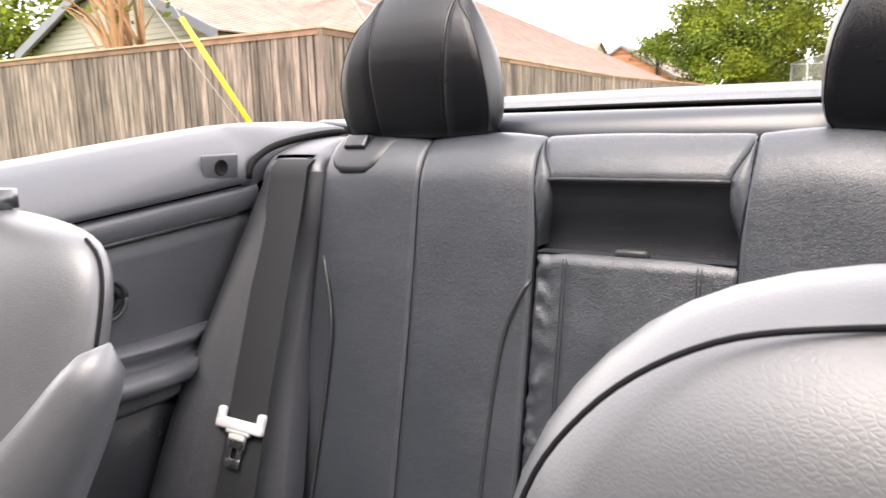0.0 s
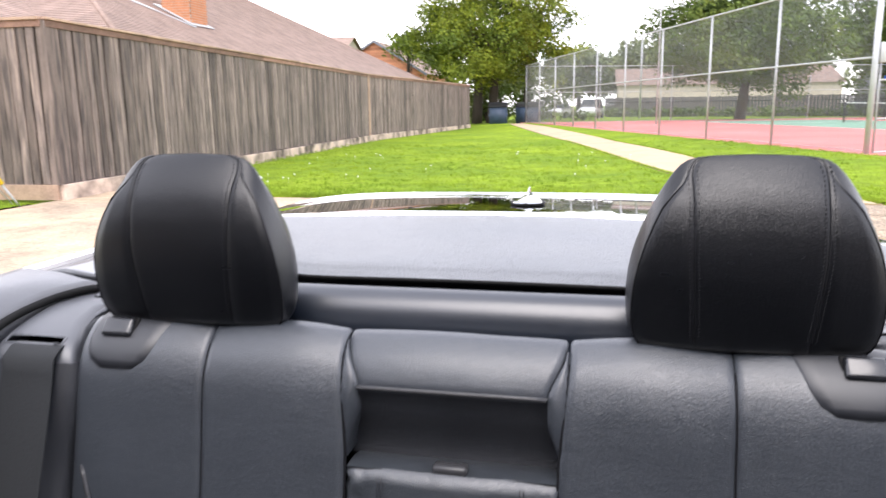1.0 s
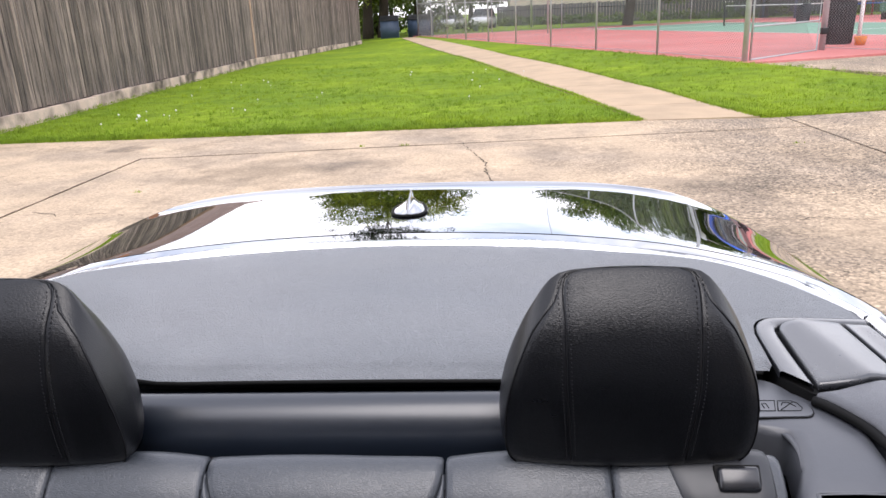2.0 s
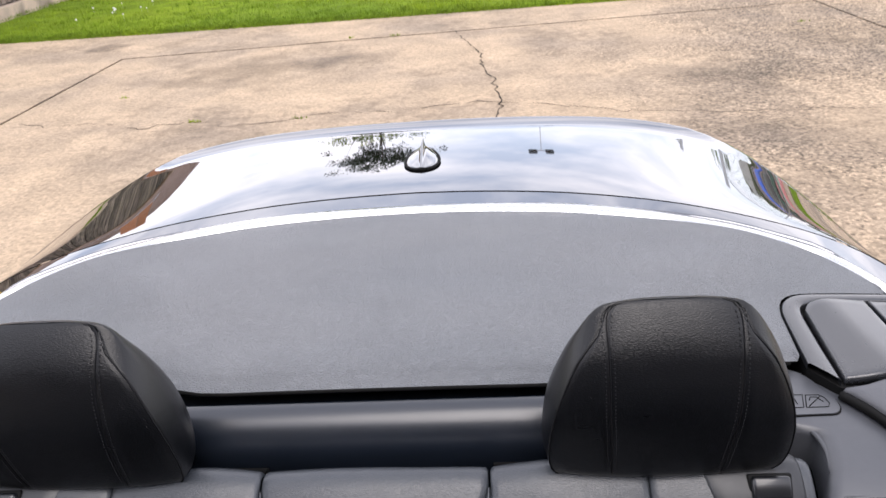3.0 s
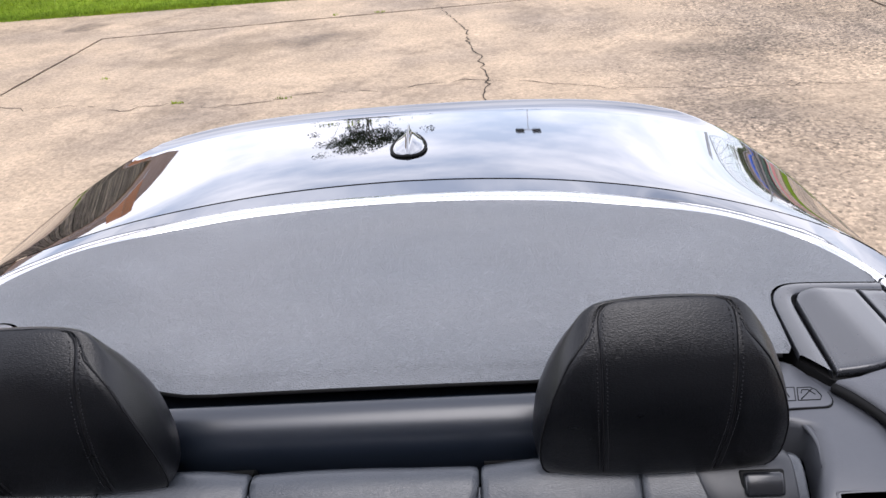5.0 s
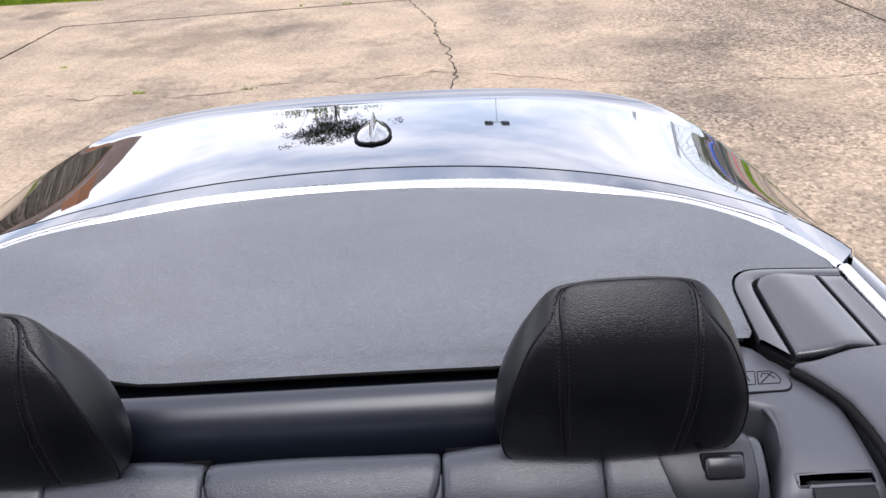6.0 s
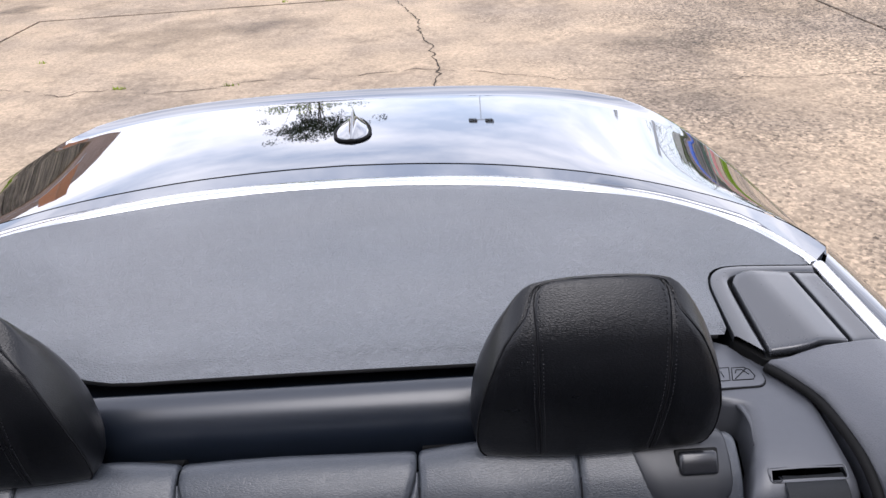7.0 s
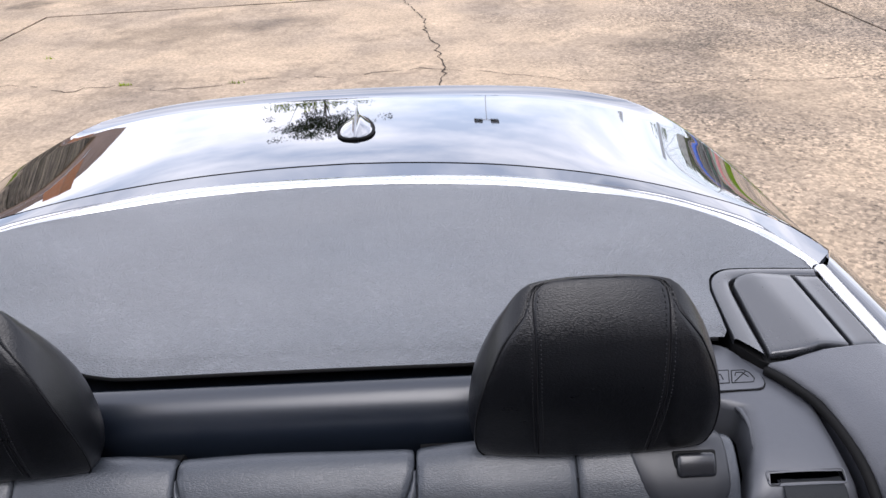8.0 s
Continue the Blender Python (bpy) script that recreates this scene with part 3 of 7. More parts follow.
pad_ob = slab("gate_pad", [(5.95, 15.9), (6.2, 14.6), (7.3, 12.3), (8.3, 11.3), (9.5, 10.6), (16, 11.6), (16, 19.5), (8.6, 19.0)], 0.12, 0.2, CONCRETE)
tagged(pad_ob, "tan concrete pad at the court gate", "pavement", kind="structure")


# ================================================================ chain-link fence
def fence_line(name, a, b, n, height, label, mid=True, pitch=0.085, base=None, wire=0.0028, mesh_top=None):
    a, b = Vector(a), Vector(b)
    f = tagged(new(name), label, "fence")
    run = (b - a).length
    d = (b - a) / run
    zb = lambda s: (gz(a.x + d.x * s, a.y + d.y * s) if base is None else base)
    at = lambda s, h: Vector((a.x + d.x * s, a.y + d.y * s, zb(s) + h))
    for k in range(n + 1):
        s = run * k / n
        r = 0.045 if k in (0, n) else 0.032
        tube("post", [at(s, -0.05), at(s, height)], r, STEEL, f, "", 10)
    for h, r in ((height - 0.02, 0.023), (height * 0.54, 0.023), (0.08, 0.006)) if mid else ((height - 0.02, 0.023), (0.08, 0.006)):
        tube("rail", [at(run * k / n, h) for k in range(n + 1)], r, STEEL, f, "", 8)
    paths = []
    top = mesh_top or height
    k = -int(top / pitch) - 1
    while k * pitch < run + top:
        s0 = k * pitch
        for sgn in (1, -1):
            lo, hi = max(0.0, -s0 if sgn > 0 else s0 - run), min(top, run - s0 if sgn > 0 else s0)
            lo = max(lo, 0.05)
            if hi - lo > 0.03:
                paths.append((at(s0 + sgn * lo, lo), at(s0 + sgn * hi, hi)))
        k += 1
    v, fa = tube_mesh(paths, wire, 3)
    link("wire_mesh", v, fa, WIRE, f, False, "thin galvanised diamond mesh")
    return f


fence_line("chain_link_fence", (5.69, 15.9), (-4.37, 47.16), 9, 3.66, "tall galvanised chain-link fence along the court")
far_a, far_b = court_xy(-0.1, 30.1), court_xy(34, 30.1)
fence_line("chain_link_fence", far_a, far_b, 10, 3.66, "tall galvanised chain-link fence on the court's far side", pitch=0.16, base=0.1)
end_a, end_b = (-4.37, 47.16), court_xy(34, 30.1)
fence_line("chain_link_fence", end_a, end_b, 6, 3.66, "tall galvanised chain-link fence across the court's end", pitch=0.16, base=0.1)
fence_line("chain_link_fence", (8.45, 18.6), (10.6, 13.6), 2, 3.3, "galvanised chain-link fence beside the court gate", pitch=0.085)
gate = tagged(new("court_gate"), "galvanised pipe gate with wire mesh at the court", "gate")
ga, gb = Vector((5.86, 16.06)), Vector((8.25, 18.42))
gat = lambda u, z: Vector((lerp(ga.x, gb.x, u), lerp(ga.y, gb.y, u), z + 0.13))
tube("gate_frame", [gat(0, 0.05), gat(0, 2.2), gat(1, 2.2), gat(1, 0.05), gat(0, 0.05)], 0.024, STEEL, gate)
for z in (0.75, 1.55):
    tube("gate_bar", [gat(0, z), gat(1, z)], 0.02, STEEL, gate)
tube("gate_post", [(8.45, 18.6, 0), (8.45, 18.6, 3.8)], 0.075, STEEL, gate, "thick galvanised gate post", 14)
tube("gate_post", [(5.69, 15.9, 0), (5.69, 15.9, 3.85)], 0.06, STEEL, gate, "thick galvanised gate post", 14)
part("latch_box", box((5.76, 15.84, 2.02), (5.94, 16.0, 2.42), 0.01), STEEL, gate, "grey steel latch box")
part("hinge", box((8.33, 18.4, 0.55), (8.50, 18.52, 0.70), 0.01), BIN_BLACK, gate)
paths = []
run = (gb - ga).length
for k in range(-20, int(run / 0.085) + 1):
    s0 = k * 0.085
    for sgn in (1, -1):
        lo, hi = max(0.05, -s0 if sgn > 0 else s0 - run), min(1.55, run - s0 if sgn > 0 else s0)
        if hi - lo > 0.03:
            paths.append((gat((s0 + sgn * lo) / run, lo), gat((s0 + sgn * hi) / run, hi)))
v, fa = tube_mesh(paths, 0.0028, 3)
link("wire_mesh", v, fa, WIRE, gate, False)

# things on and beside the court
cab = tagged(new("meter_cabinet"), "grey enamel utility cabinet on a white pole behind the mesh", "cabinet")
part("cabinet_box", box((9.69, 20.3, 1.72), (10.63, 20.75, 2.76), 0.02), GREY_BOX, cab)
part("cabinet_door", box((9.75, 20.28, 1.79), (10.57, 20.305, 2.69), 0.01), GREY_BOX, cab)
tube("pole", [(10.22, 20.5, 0.1), (10.22, 20.5, 1.77)], 0.05, WHITE, cab, "white steel pole", 12)


def litter_bin(x, y, r, h):
    b = tagged(new("litter_bin"), "round black mesh litter bin on the court", "bin", group="litter bins")
    rows = [[(x + q * math.cos(a), y + q * math.sin(a), 0.165 + z) for a in (math.tau * k / 24 for k in range(24))] for z, q in ((0, r * 0.9), (0.05, r * 0.9), (h * 0.9, r), (h, r * 1.06), (h + 0.02, r), (h, r * 0.85), (h * 0.5, r * 0.8))]
    link("drum", [v for rr in rows for v in rr], strip(rows, True), BIN_BLACK, b)
    for k in range(24):
        a = math.tau * k / 24
        tube("slat", [(x + r * 0.93 * math.cos(a), y + r * 0.93 * math.sin(a), 0.2), (x + r * 1.03 * math.cos(a), y + r * 1.03 * math.sin(a), 0.165 + h * 0.88)], 0.015, BIN_BLACK, b, "", 5)


litter_bin(9.80, 20.8, 0.36, 1.25)
litter_bin(17.3, 42.0, 0.35, 0.95)
bk = tagged(new("basket"), "small orange plastic basket beside the bin", "basket")
rows = [[(9.98 + r * math.cos(a), 19.9 + r * math.sin(a), 0.165 + z) for a in (math.tau * k / 16 for k in range(16))] for z, r in ((0, 0.12), (0.22, 0.16), (0.23, 0.145), (0.03, 0.10))]
link("shell", [v for rr in rows for v in rr], strip(rows, True) + [tuple(range(15, -1, -1))], BASKET, bk)


def bench_seat(x, y, rot):
    b = tagged(new("park_bench"), "green slatted park bench beyond the court", "bench", group="park benches")
    m = Matrix.Translation((x, y, 0.1)) @ Matrix.Rotation(rot, 4, "Z")
    for k in range(4):
        part("seat_slat", box((-0.9, -0.25 + 0.12 * k, 0.42), (0.9, -0.15 + 0.12 * k, 0.46), 0.008, m), BENCH_GREEN, b)
    for k in range(4):
        part("back_slat", box((-0.9, 0.26, 0.5 + 0.11 * k), (0.9, 0.30, 0.59 + 0.11 * k), 0.008, m), BENCH_GREEN, b)
    for sx in (-0.7, 0.7):
        part("leg", box((sx - 0.03, -0.25, 0), (sx + 0.03, 0.30, 0.42), 0.01, m), BIN_BLACK, b)


bench_seat(21.5, 40.5, 0.3)
bench_seat(24.1, 41.3, 0.3)
net = tagged(new("court_net"), "low black court net on two posts", "net")
na, nb = court_xy(22, 14.8), court_xy(20.5, 24)
for p in (na, nb):
    tube("post", [(p[0], p[1], 0.15), (p[0], p[1], 1.25)], 0.04, BIN_BLACK, net)
tube("cord", [(na[0], na[1], 1.2), ((na[0] + nb[0]) / 2, (na[1] + nb[1]) / 2, 1.1), (nb[0], nb[1], 1.2)], 0.02, WHITE, net)
paths = [((lerp(na[0], nb[0], u), lerp(na[1], nb[1], u), 0.2), (lerp(na[0], nb[0], u), lerp(na[1], nb[1], u), 1.12)) for u in [k / 70 for k in range(71)]]
paths += [((na[0], na[1], z), (nb[0], nb[1], z)) for z in (0.25, 0.4, 0.55, 0.7, 0.85, 1.0)]
v, fa = tube_mesh(paths, 0.006, 3)
link("netting", v, fa, BIN_BLACK, net, False)

canopy = tagged(new("shade_canopy"), "blue fabric shade canopy over a playground", "canopy")
cx0, cx1, cy0, cy1 = 20.0, 29.5, 50.5, 57
bm = bmesh.new()
cv = [bm.verts.new(p) for p in ((cx0, cy0, 3.0), (cx1, cy0, 3.0), (cx1, cy1, 3.0), (cx0, cy1, 3.0), (22.9, 53.7, 4.0), (26.4, 53.7, 4.0))]
cl = [bm.verts.new(Vector(q.co) - Vector((0, 0, 0.22))) for q in cv[:4]]
for f in ((0, 1, 5, 4), (1, 2, 5), (2, 3, 4, 5), (3, 0, 4)):
    bm.faces.new([cv[i] for i in f])
for i in range(4):
    bm.faces.new((cv[i], cl[i], cl[(i + 1) % 4], cv[(i + 1) % 4]))
part("fabric_roof", bm, BLUE_FABRIC, canopy, smooth=False)
for x, y in ((cx0 + 0.3, cy0 + 0.3), (cx1 - 0.3, cy0 + 0.3), (cx0 + 0.3, cy1 - 0.3), (cx1 - 0.3, cy1 - 0.3)):
    tube("post", [(x, y, 0), (x, y, 2.95)], 0.09, BLUE_BIN, canopy, "", 10)
play = tagged(new("climbing_frame"), "red and blue playground climbing frame under a canopy", "playground")
for x in (24, 25.5, 27):
    for y in (52.5, 54.5):
        tube("post", [(x, y, 0), (x, y, 2.7)], 0.07, PLAY_RED, play, "", 8)
for z in (0.9, 1.6, 2.2):
    tube("rail", [(24, 52.5, z), (27, 52.5, z)], 0.04, BLUE_FABRIC, play, "", 8)
part("deck", box((24, 52.5, 1.1), (27, 54.5, 1.2), 0.01), PLAY_RED, play)

lamp = tagged(new("floodlight_pole"), "slim steel floodlight pole beside the court", "lamp")
lx, ly = 3.6, 62
tube("pole", [(lx, ly, 0), (lx, ly, 7.4)], [0.09, 0.06], STEEL, lamp, "", 8)
part("lamp_head", box((lx - 0.3, ly - 0.15, 7.3), (lx + 0.3, ly + 0.15, 7.55), 0.04), STEEL, lamp)


flood = tagged(new("floodlight_pole"), "tall steel court floodlight pole with two lamp heads", "lamp")
lx, ly = 3.35, 41.0
tube("pole", [(lx, ly, 0.1), (lx, ly, 11.0)], [0.045, 0.022], STEEL, flood, "", 8)
tube("cross_arm", [(lx - 0.55, ly, 10.95), (lx + 0.55, ly, 10.95)], 0.04, STEEL, flood, "", 8)
for k in (-0.5, 0.5):
    part("lamp_head", box((lx + k - 0.25, ly - 0.3, 10.9), (lx + k + 0.25, ly + 0.3, 11.2), 0.05), BIN_BLACK, flood)


# ================================================================ bins and parked cars beyond the lawn
def skip(x, y, w, rot):
    b = tagged(new("waste_container"), "dark blue steel waste container with a sloping lid", "container", group="waste containers")
    m = Matrix.Translation((x, y, 0)) @ Matrix.Rotation(rot, 4, "Z")
    bm = bmesh.new()
    pts = [(-w, -0.55, 0.08), (w, -0.55, 0.08), (w, -0.55, 1.15), (-w, -0.55, 1.15), (-w, 0.55, 0.08), (w, 0.55, 0.08), (w, 0.55, 1.42), (-w, 0.55, 1.42)]
    vs = [bm.verts.new(m @ Vector(p)) for p in pts]
    for f in ((0, 1, 2, 3), (1, 5, 6, 2), (5, 4, 7, 6), (4, 0, 3, 7), (3, 2, 6, 7), (0, 4, 5, 1)):
        bm.faces.new([vs[i] for i in f])
    bmesh.ops.bevel(bm, geom=list(bm.edges), offset=0.03, segments=2, affect="EDGES")
    part("body", bm, BLUE_BIN, b)
    tilt = m @ Matrix.Translation((0, 0, 1.31)) @ Matrix.Rotation(math.atan2(0.27, 1.1), 4, "X")
    part("lid", box((-w - 0.03, -0.62, 0), (w + 0.03, 0.60, 0.05), 0.015, tilt), BIN_BLACK, b)
    for sx in (-1, 1):
        part("lift_pocket", box((sx * w - 0.06, -0.3, 0.6), (sx * w + 0.06, 0.3, 0.75), 0.01, m), BLUE_BIN, b)
        part("foot", box((sx * w * 0.8 - 0.06, -0.45, -0.02), (sx * w * 0.8 + 0.06, 0.45, 0.09), 0.01, m), BIN_BLACK, b)


skip(-6.25, 47.6, 0.58, 0.1)
skip(-4.35, 48.6, 0.75, -0.1)


def parked(x, y, rot, tall, label):
    c = tagged(new("parked_car"), label, "car", group="parked cars")
    m = Matrix.Translation((x, y, 0)) @ Matrix.Rotation(rot, 4, "Z")
    h = 1.75 if tall else 1.42
    prof_low = [(-2.2, 0.35), (-2.22, 0.75), (-2.1, 0.92), (-1.0, 1.0 if not tall else 1.1), (1.3, 1.0 if not tall else 1.1), (2.1, 0.95 if not tall else 1.08), (2.2, 0.8), (2.2, 0.35)]
    rows = [[m @ Vector((px, w, pz)) for px, pz in prof_low] for w in (-0.86, -0.88, -0.5, 0, 0.5, 0.88, 0.86)]
    for i, r in ((0, rows[0]), (6, rows[-1])):
        for q in range(len(r)):
            r[q] = m @ Vector((prof_low[q][0] * 0.97, (-0.8 if i == 0 else 0.8), prof_low[q][1]))
    sheet("body", rows, CAR_WHITE, c, thick=0.02)
    sheet("flank", [[m @ Vector((px * 0.98, w, pz)) for px in (-2.1, -1, 0, 1, 2.1)] for w, pz in ((-0.80, 0.98), (-0.885, 0.8), (-0.885, 0.5), (-0.8, 0.32))], CAR_WHITE, c)
    sheet("flank", [[m @ Vector((px * 0.98, w, pz)) for px in (-2.1, -1, 0, 1, 2.1)] for w, pz in ((0.80, 0.98), (0.885, 0.8), (0.885, 0.5), (0.8, 0.32))], CAR_WHITE, c)
    a, b = (-0.9, 2.0) if tall else (-0.8, 1.5)
    rows = [[m @ Vector((px, w * q, pz)) for px, pz, q in ((a - 0.1, 1.0, 1), (a + 0.55, h - 0.06, 0.84), (a + 0.9, h, 0.8), (b - 0.6, h, 0.8), (b - 0.25, h - 0.08, 0.84), (b + (0.05 if tall else 0.35), 1.02, 1))] for w in (-0.8, -0.78, 0, 0.78, 0.8)]
    sheet("cabin", rows, GLASS_DARK, c, thick=0.02)
    rows = [[m @ Vector((px, w, h + 0.012)) for px in (a + 0.6, a + 1.1, b - 0.7, b - 0.35)] for w in (-0.64, 0, 0.64)]
    sheet("roof", rows, CAR_WHITE, c, thick=0.05)
    for px in (-1.35, 1.35):
        for w in (-0.8, 0.8):
            ring = [[m @ Vector((px + r * math.cos(k), w + o, 0.33 + r * math.sin(k))) for k in [math.tau * i / 20 for i in range(20)]] for r, o in ((0.18, -0.11), (0.33, -0.11), (0.33, 0.11), (0.18, 0.11))]
            link("wheel", [v for rr in ring for v in rr], strip(ring, True), TYRE, c)


parked(-0.4, 66, 1.42, True, "white sport utility vehicle parked behind the court")
parked(-3.3, 68, 1.4, False, "white sedan parked behind the court")
parked(-9.2, 76, 0.1, False, "pale sedan parked beyond the waste containers")

# far dark board fence and buildings beyond the court
ff = tagged(new("far_fence"), "long dark board fence beyond the court", "fence")
fa_, fb_ = Vector((1.0, 72)), Vector((40, 60))
for k in range(150):
    u = k / 150
    p = fa_.lerp(fb_, u)
    part("board", box((p.x - 0.12, p.y - 0.02, 0), (p.x + 0.12, p.y + 0.02, 1.85 + 0.03 * (k % 3)), 0.0), FENCE_DARK, ff, smooth=False) if k < 150 else None
tube("rail", [(fa_.x, fa_.y - 0.05, 1.5), (fb_.x, fb_.y - 0.05, 1.5)], 0.05, FENCE_DARK, ff)


# ================================================================ houses
def roof_face(corners, name, parent, step=0.15, lip=0.014):
    """A shingled slope between an eave (a, b) and a top (d, c): overlapping courses."""
    a, b, c, d = [Vector(q) for q in corners]
    nrm = (b - a).cross(d - a).normalized()
    if nrm.z < 0:
        nrm = -nrm
    n = max(2, int(((d - a).length + (c - b).length) / 2 / step))
    verts, faces = [], []
    for k in range(n):
        u0, u1 = k / n, (k + 1.15) / n
        u1 = min(u1, 1.0)
        i = len(verts)
        verts += [a.lerp(d, u0) + nrm * lip, b.lerp(c, u0) + nrm * lip, b.lerp(c, u1), a.lerp(d, u1), a.lerp(d, u0) - nrm * 0.02, b.lerp(c, u0) - nrm * 0.02]
        faces += [(i, i + 1, i + 2, i + 3), (i + 4, i + 5, i + 1, i)]
    tagged(link(name, verts, faces, SHINGLE, parent, False, "brown asphalt shingles in overlapping courses"), kind="stuff")


def walls(parent, x0, y0, x1, y1, h, material):
    part("wall", box((x0, y0, 0), (x1, y1, h), 0.0), material, parent, smooth=False)


def hip_house(x0, y0, x1, y1, eave, pitch, label, over=0.5, wall=BEIGE):
    h = tagged(new("house"), label, "house")
    walls(h, x0 + over, y0 + over, x1 - over, y1 - over, eave, wall)
    half = min(x1 - x0, y1 - y0) / 2
    r = eave + half * pitch
    if x1 - x0 < y1 - y0:
        xm = (x0 + x1) / 2
        e0, e1 = (xm, y0 + half, r), (xm, y1 - half, r)
        roof_face(((x1, y0, eave), (x1, y1, eave), e1, e0), "roof", h)
        roof_face(((x0, y0, eave), (x0, y1, eave), e1, e0), "roof", h)
        roof_face(((x0, y0, eave), (x1, y0, eave), e0, e0), "roof", h)
        roof_face(((x0, y1, eave), (x1, y1, eave), e1, e1), "roof", h)
        ridge = [e0, e1]
        hips = [((x1, y0, eave), e0), ((x1, y1, eave), e1), ((x0, y0, eave), e0), ((x0, y1, eave), e1)]
    else:
        ym = (y0 + y1) / 2
        e0, e1 = (x0 + half, ym, r), (x1 - half, ym, r)
        roof_face(((x0, y0, eave), (x1, y0, eave), e1, e0), "roof", h)
        roof_face(((x0, y1, eave), (x1, y1, eave), e1, e0), "roof", h)
        roof_face(((x1, y0, eave), (x1, y1, eave), e1, e1), "roof", h)
        roof_face(((x0, y0, eave), (x0, y1, eave), e0, e0), "roof", h)
        ridge = [e0, e1]
        hips = [((x0, y0, eave), e0), ((x0, y1, eave), e0), ((x1, y0, eave), e1), ((x1, y1, eave), e1)]
    tube("ridge_cap", ridge, 0.07, SHINGLE, h, "", 6)
    for q in hips:
        tube("hip_cap", q, 0.06, SHINGLE, h, "", 6)
    tube("gutter", [(x1, y0, eave - 0.08), (x1, y1, eave - 0.08)], 0.06, FASCIA, h, "", 6)
    return h


def gable_house(x0, y0, x1, y1, eave, pitch, label, axis="y", wall=SIDING):
    h = tagged(new("house"), label, "house")
    walls(h, x0 + 0.3, y0 + 0.3, x1 - 0.3, y1 - 0.3, eave, wall)
    if axis == "y":
        xm = (x0 + x1) / 2
        r = eave + (x1 - x0) / 2 * pitch
        roof_face(((x1, y0, eave), (x1, y1, eave), (xm, y1, r), (xm, y0, r)), "roof", h)
        roof_face(((x0, y0, eave), (x0, y1, eave), (xm, y1, r), (xm, y0, r)), "roof", h)
        for y in (y0, y1):
            yy = y + (0.3 if y == y0 else -0.3)
            bm = bmesh.new()
            vs = [bm.verts.new(p) for p in ((x0 + 0.3, yy, eave), (x1 - 0.3, yy, eave), (xm, yy, r - 0.1))]
            vt = [bm.verts.new((q.co.x, q.co.y + (0.1 if y == y0 else -0.1), q.co.z)) for q in vs]
            bm.faces.new(vs), bm.faces.new(vt)
            for i in range(3):
                bm.faces.new((vs[i], vs[(i + 1) % 3], vt[(i + 1) % 3], vt[i]))
            part("gable", bm, wall, h, smooth=False)
            n = 14
            for k in range(n):
                u0 = k / n
                w = (x1 - x0) / 2 * (1 - u0) - 0.35
                if w > 0.15 and y == y0:
                    part("siding_board", box((xm - w, yy - 0.025, lerp(eave, r, u0)), (xm + w, yy - 0.002, lerp(eave, r, u0) + (r - eave) / n * 0.93), 0.0), wall, h, smooth=False)
            for xe in (x0, x1):
                bm = bmesh.new()
                q = [Vector((xe, y, eave)), Vector((xm, y, r))]
                vs = []
                for p in q:
                    for dy in (-0.04, 0.06):
                        for dz in (-0.20, 0.03):
                            vs.append(bm.verts.new(p + Vector((0, dy, dz))))
                for f in ((0, 1, 3, 2), (4, 5, 7, 6), (0, 1, 5, 4), (2, 3, 7, 6), (0, 2, 6, 4), (1, 3, 7, 5)):
                    bm.faces.new([vs[i] for i in f])
                part("barge_board", bm, FASCIA, h, "grey painted barge board", smooth=False)
    else:
        ym = (y0 + y1) / 2
        r = eave + (y1 - y0) / 2 * pitch
        roof_face(((x0, y0, eave), (x1, y0, eave), (x1, ym, r), (x0, ym, r)), "roof", h)
        roof_face(((x0, y1, eave), (x1, y1, eave), (x1, ym, r), (x0, ym, r)), "roof", h)
        for x in (x0 + 0.3, x1 - 0.3):
            bm = bmesh.new()
            vs = [bm.verts.new(p) for p in ((x - 0.05, y0 + 0.3, eave), (x - 0.05, y1 - 0.3, eave), (x - 0.05, ym, r - 0.1))]
            vt = [bm.verts.new(q.co + Vector((0.1, 0, 0))) for q in vs]
            bm.faces.new(vs), bm.faces.new(vt)
            for i in range(3):
                bm.faces.new((vs[i], vs[(i + 1) % 3], vt[(i + 1) % 3], vt[i]))
            part("gable", bm, wall, h, smooth=False)
    return h


hip_house(-26.7, 12.8, -9.4, 40.4, 2.65, 0.52, "long house with a brown shingled hip roof behind the fence")
gable_house(-19.0, 10.0, -11.65, 17.0, 3.0, 0.45, "low gabled wing with pale siding and grey barge boards")
gable_house(-36, 48, -18.5, 62, 3.2, 0.50, "far house with a brown shingled roof", "x", BEIGE)
gable_house(-24.7, 64, -14.9, 74, 4.2, 0.62, "far brick house with a dark gable roof", "y", BRICK)
gable_house(2.0, 78, 24, 90, 3.2, 0.32, "pale single-storey house beyond the court", "x", BEIGE)
gable_house(27, 74, 46, 86, 3.2, 0.35, "long low house beyond the far fence", "x", FASCIA)
# unseen house, added to keep low light off the seat fronts
hip_house(-11, -17, 12, -4.5, 4.6, 0.5, "unseen grey house added to block light from the car's front", 0.4, FENCE_DARK)
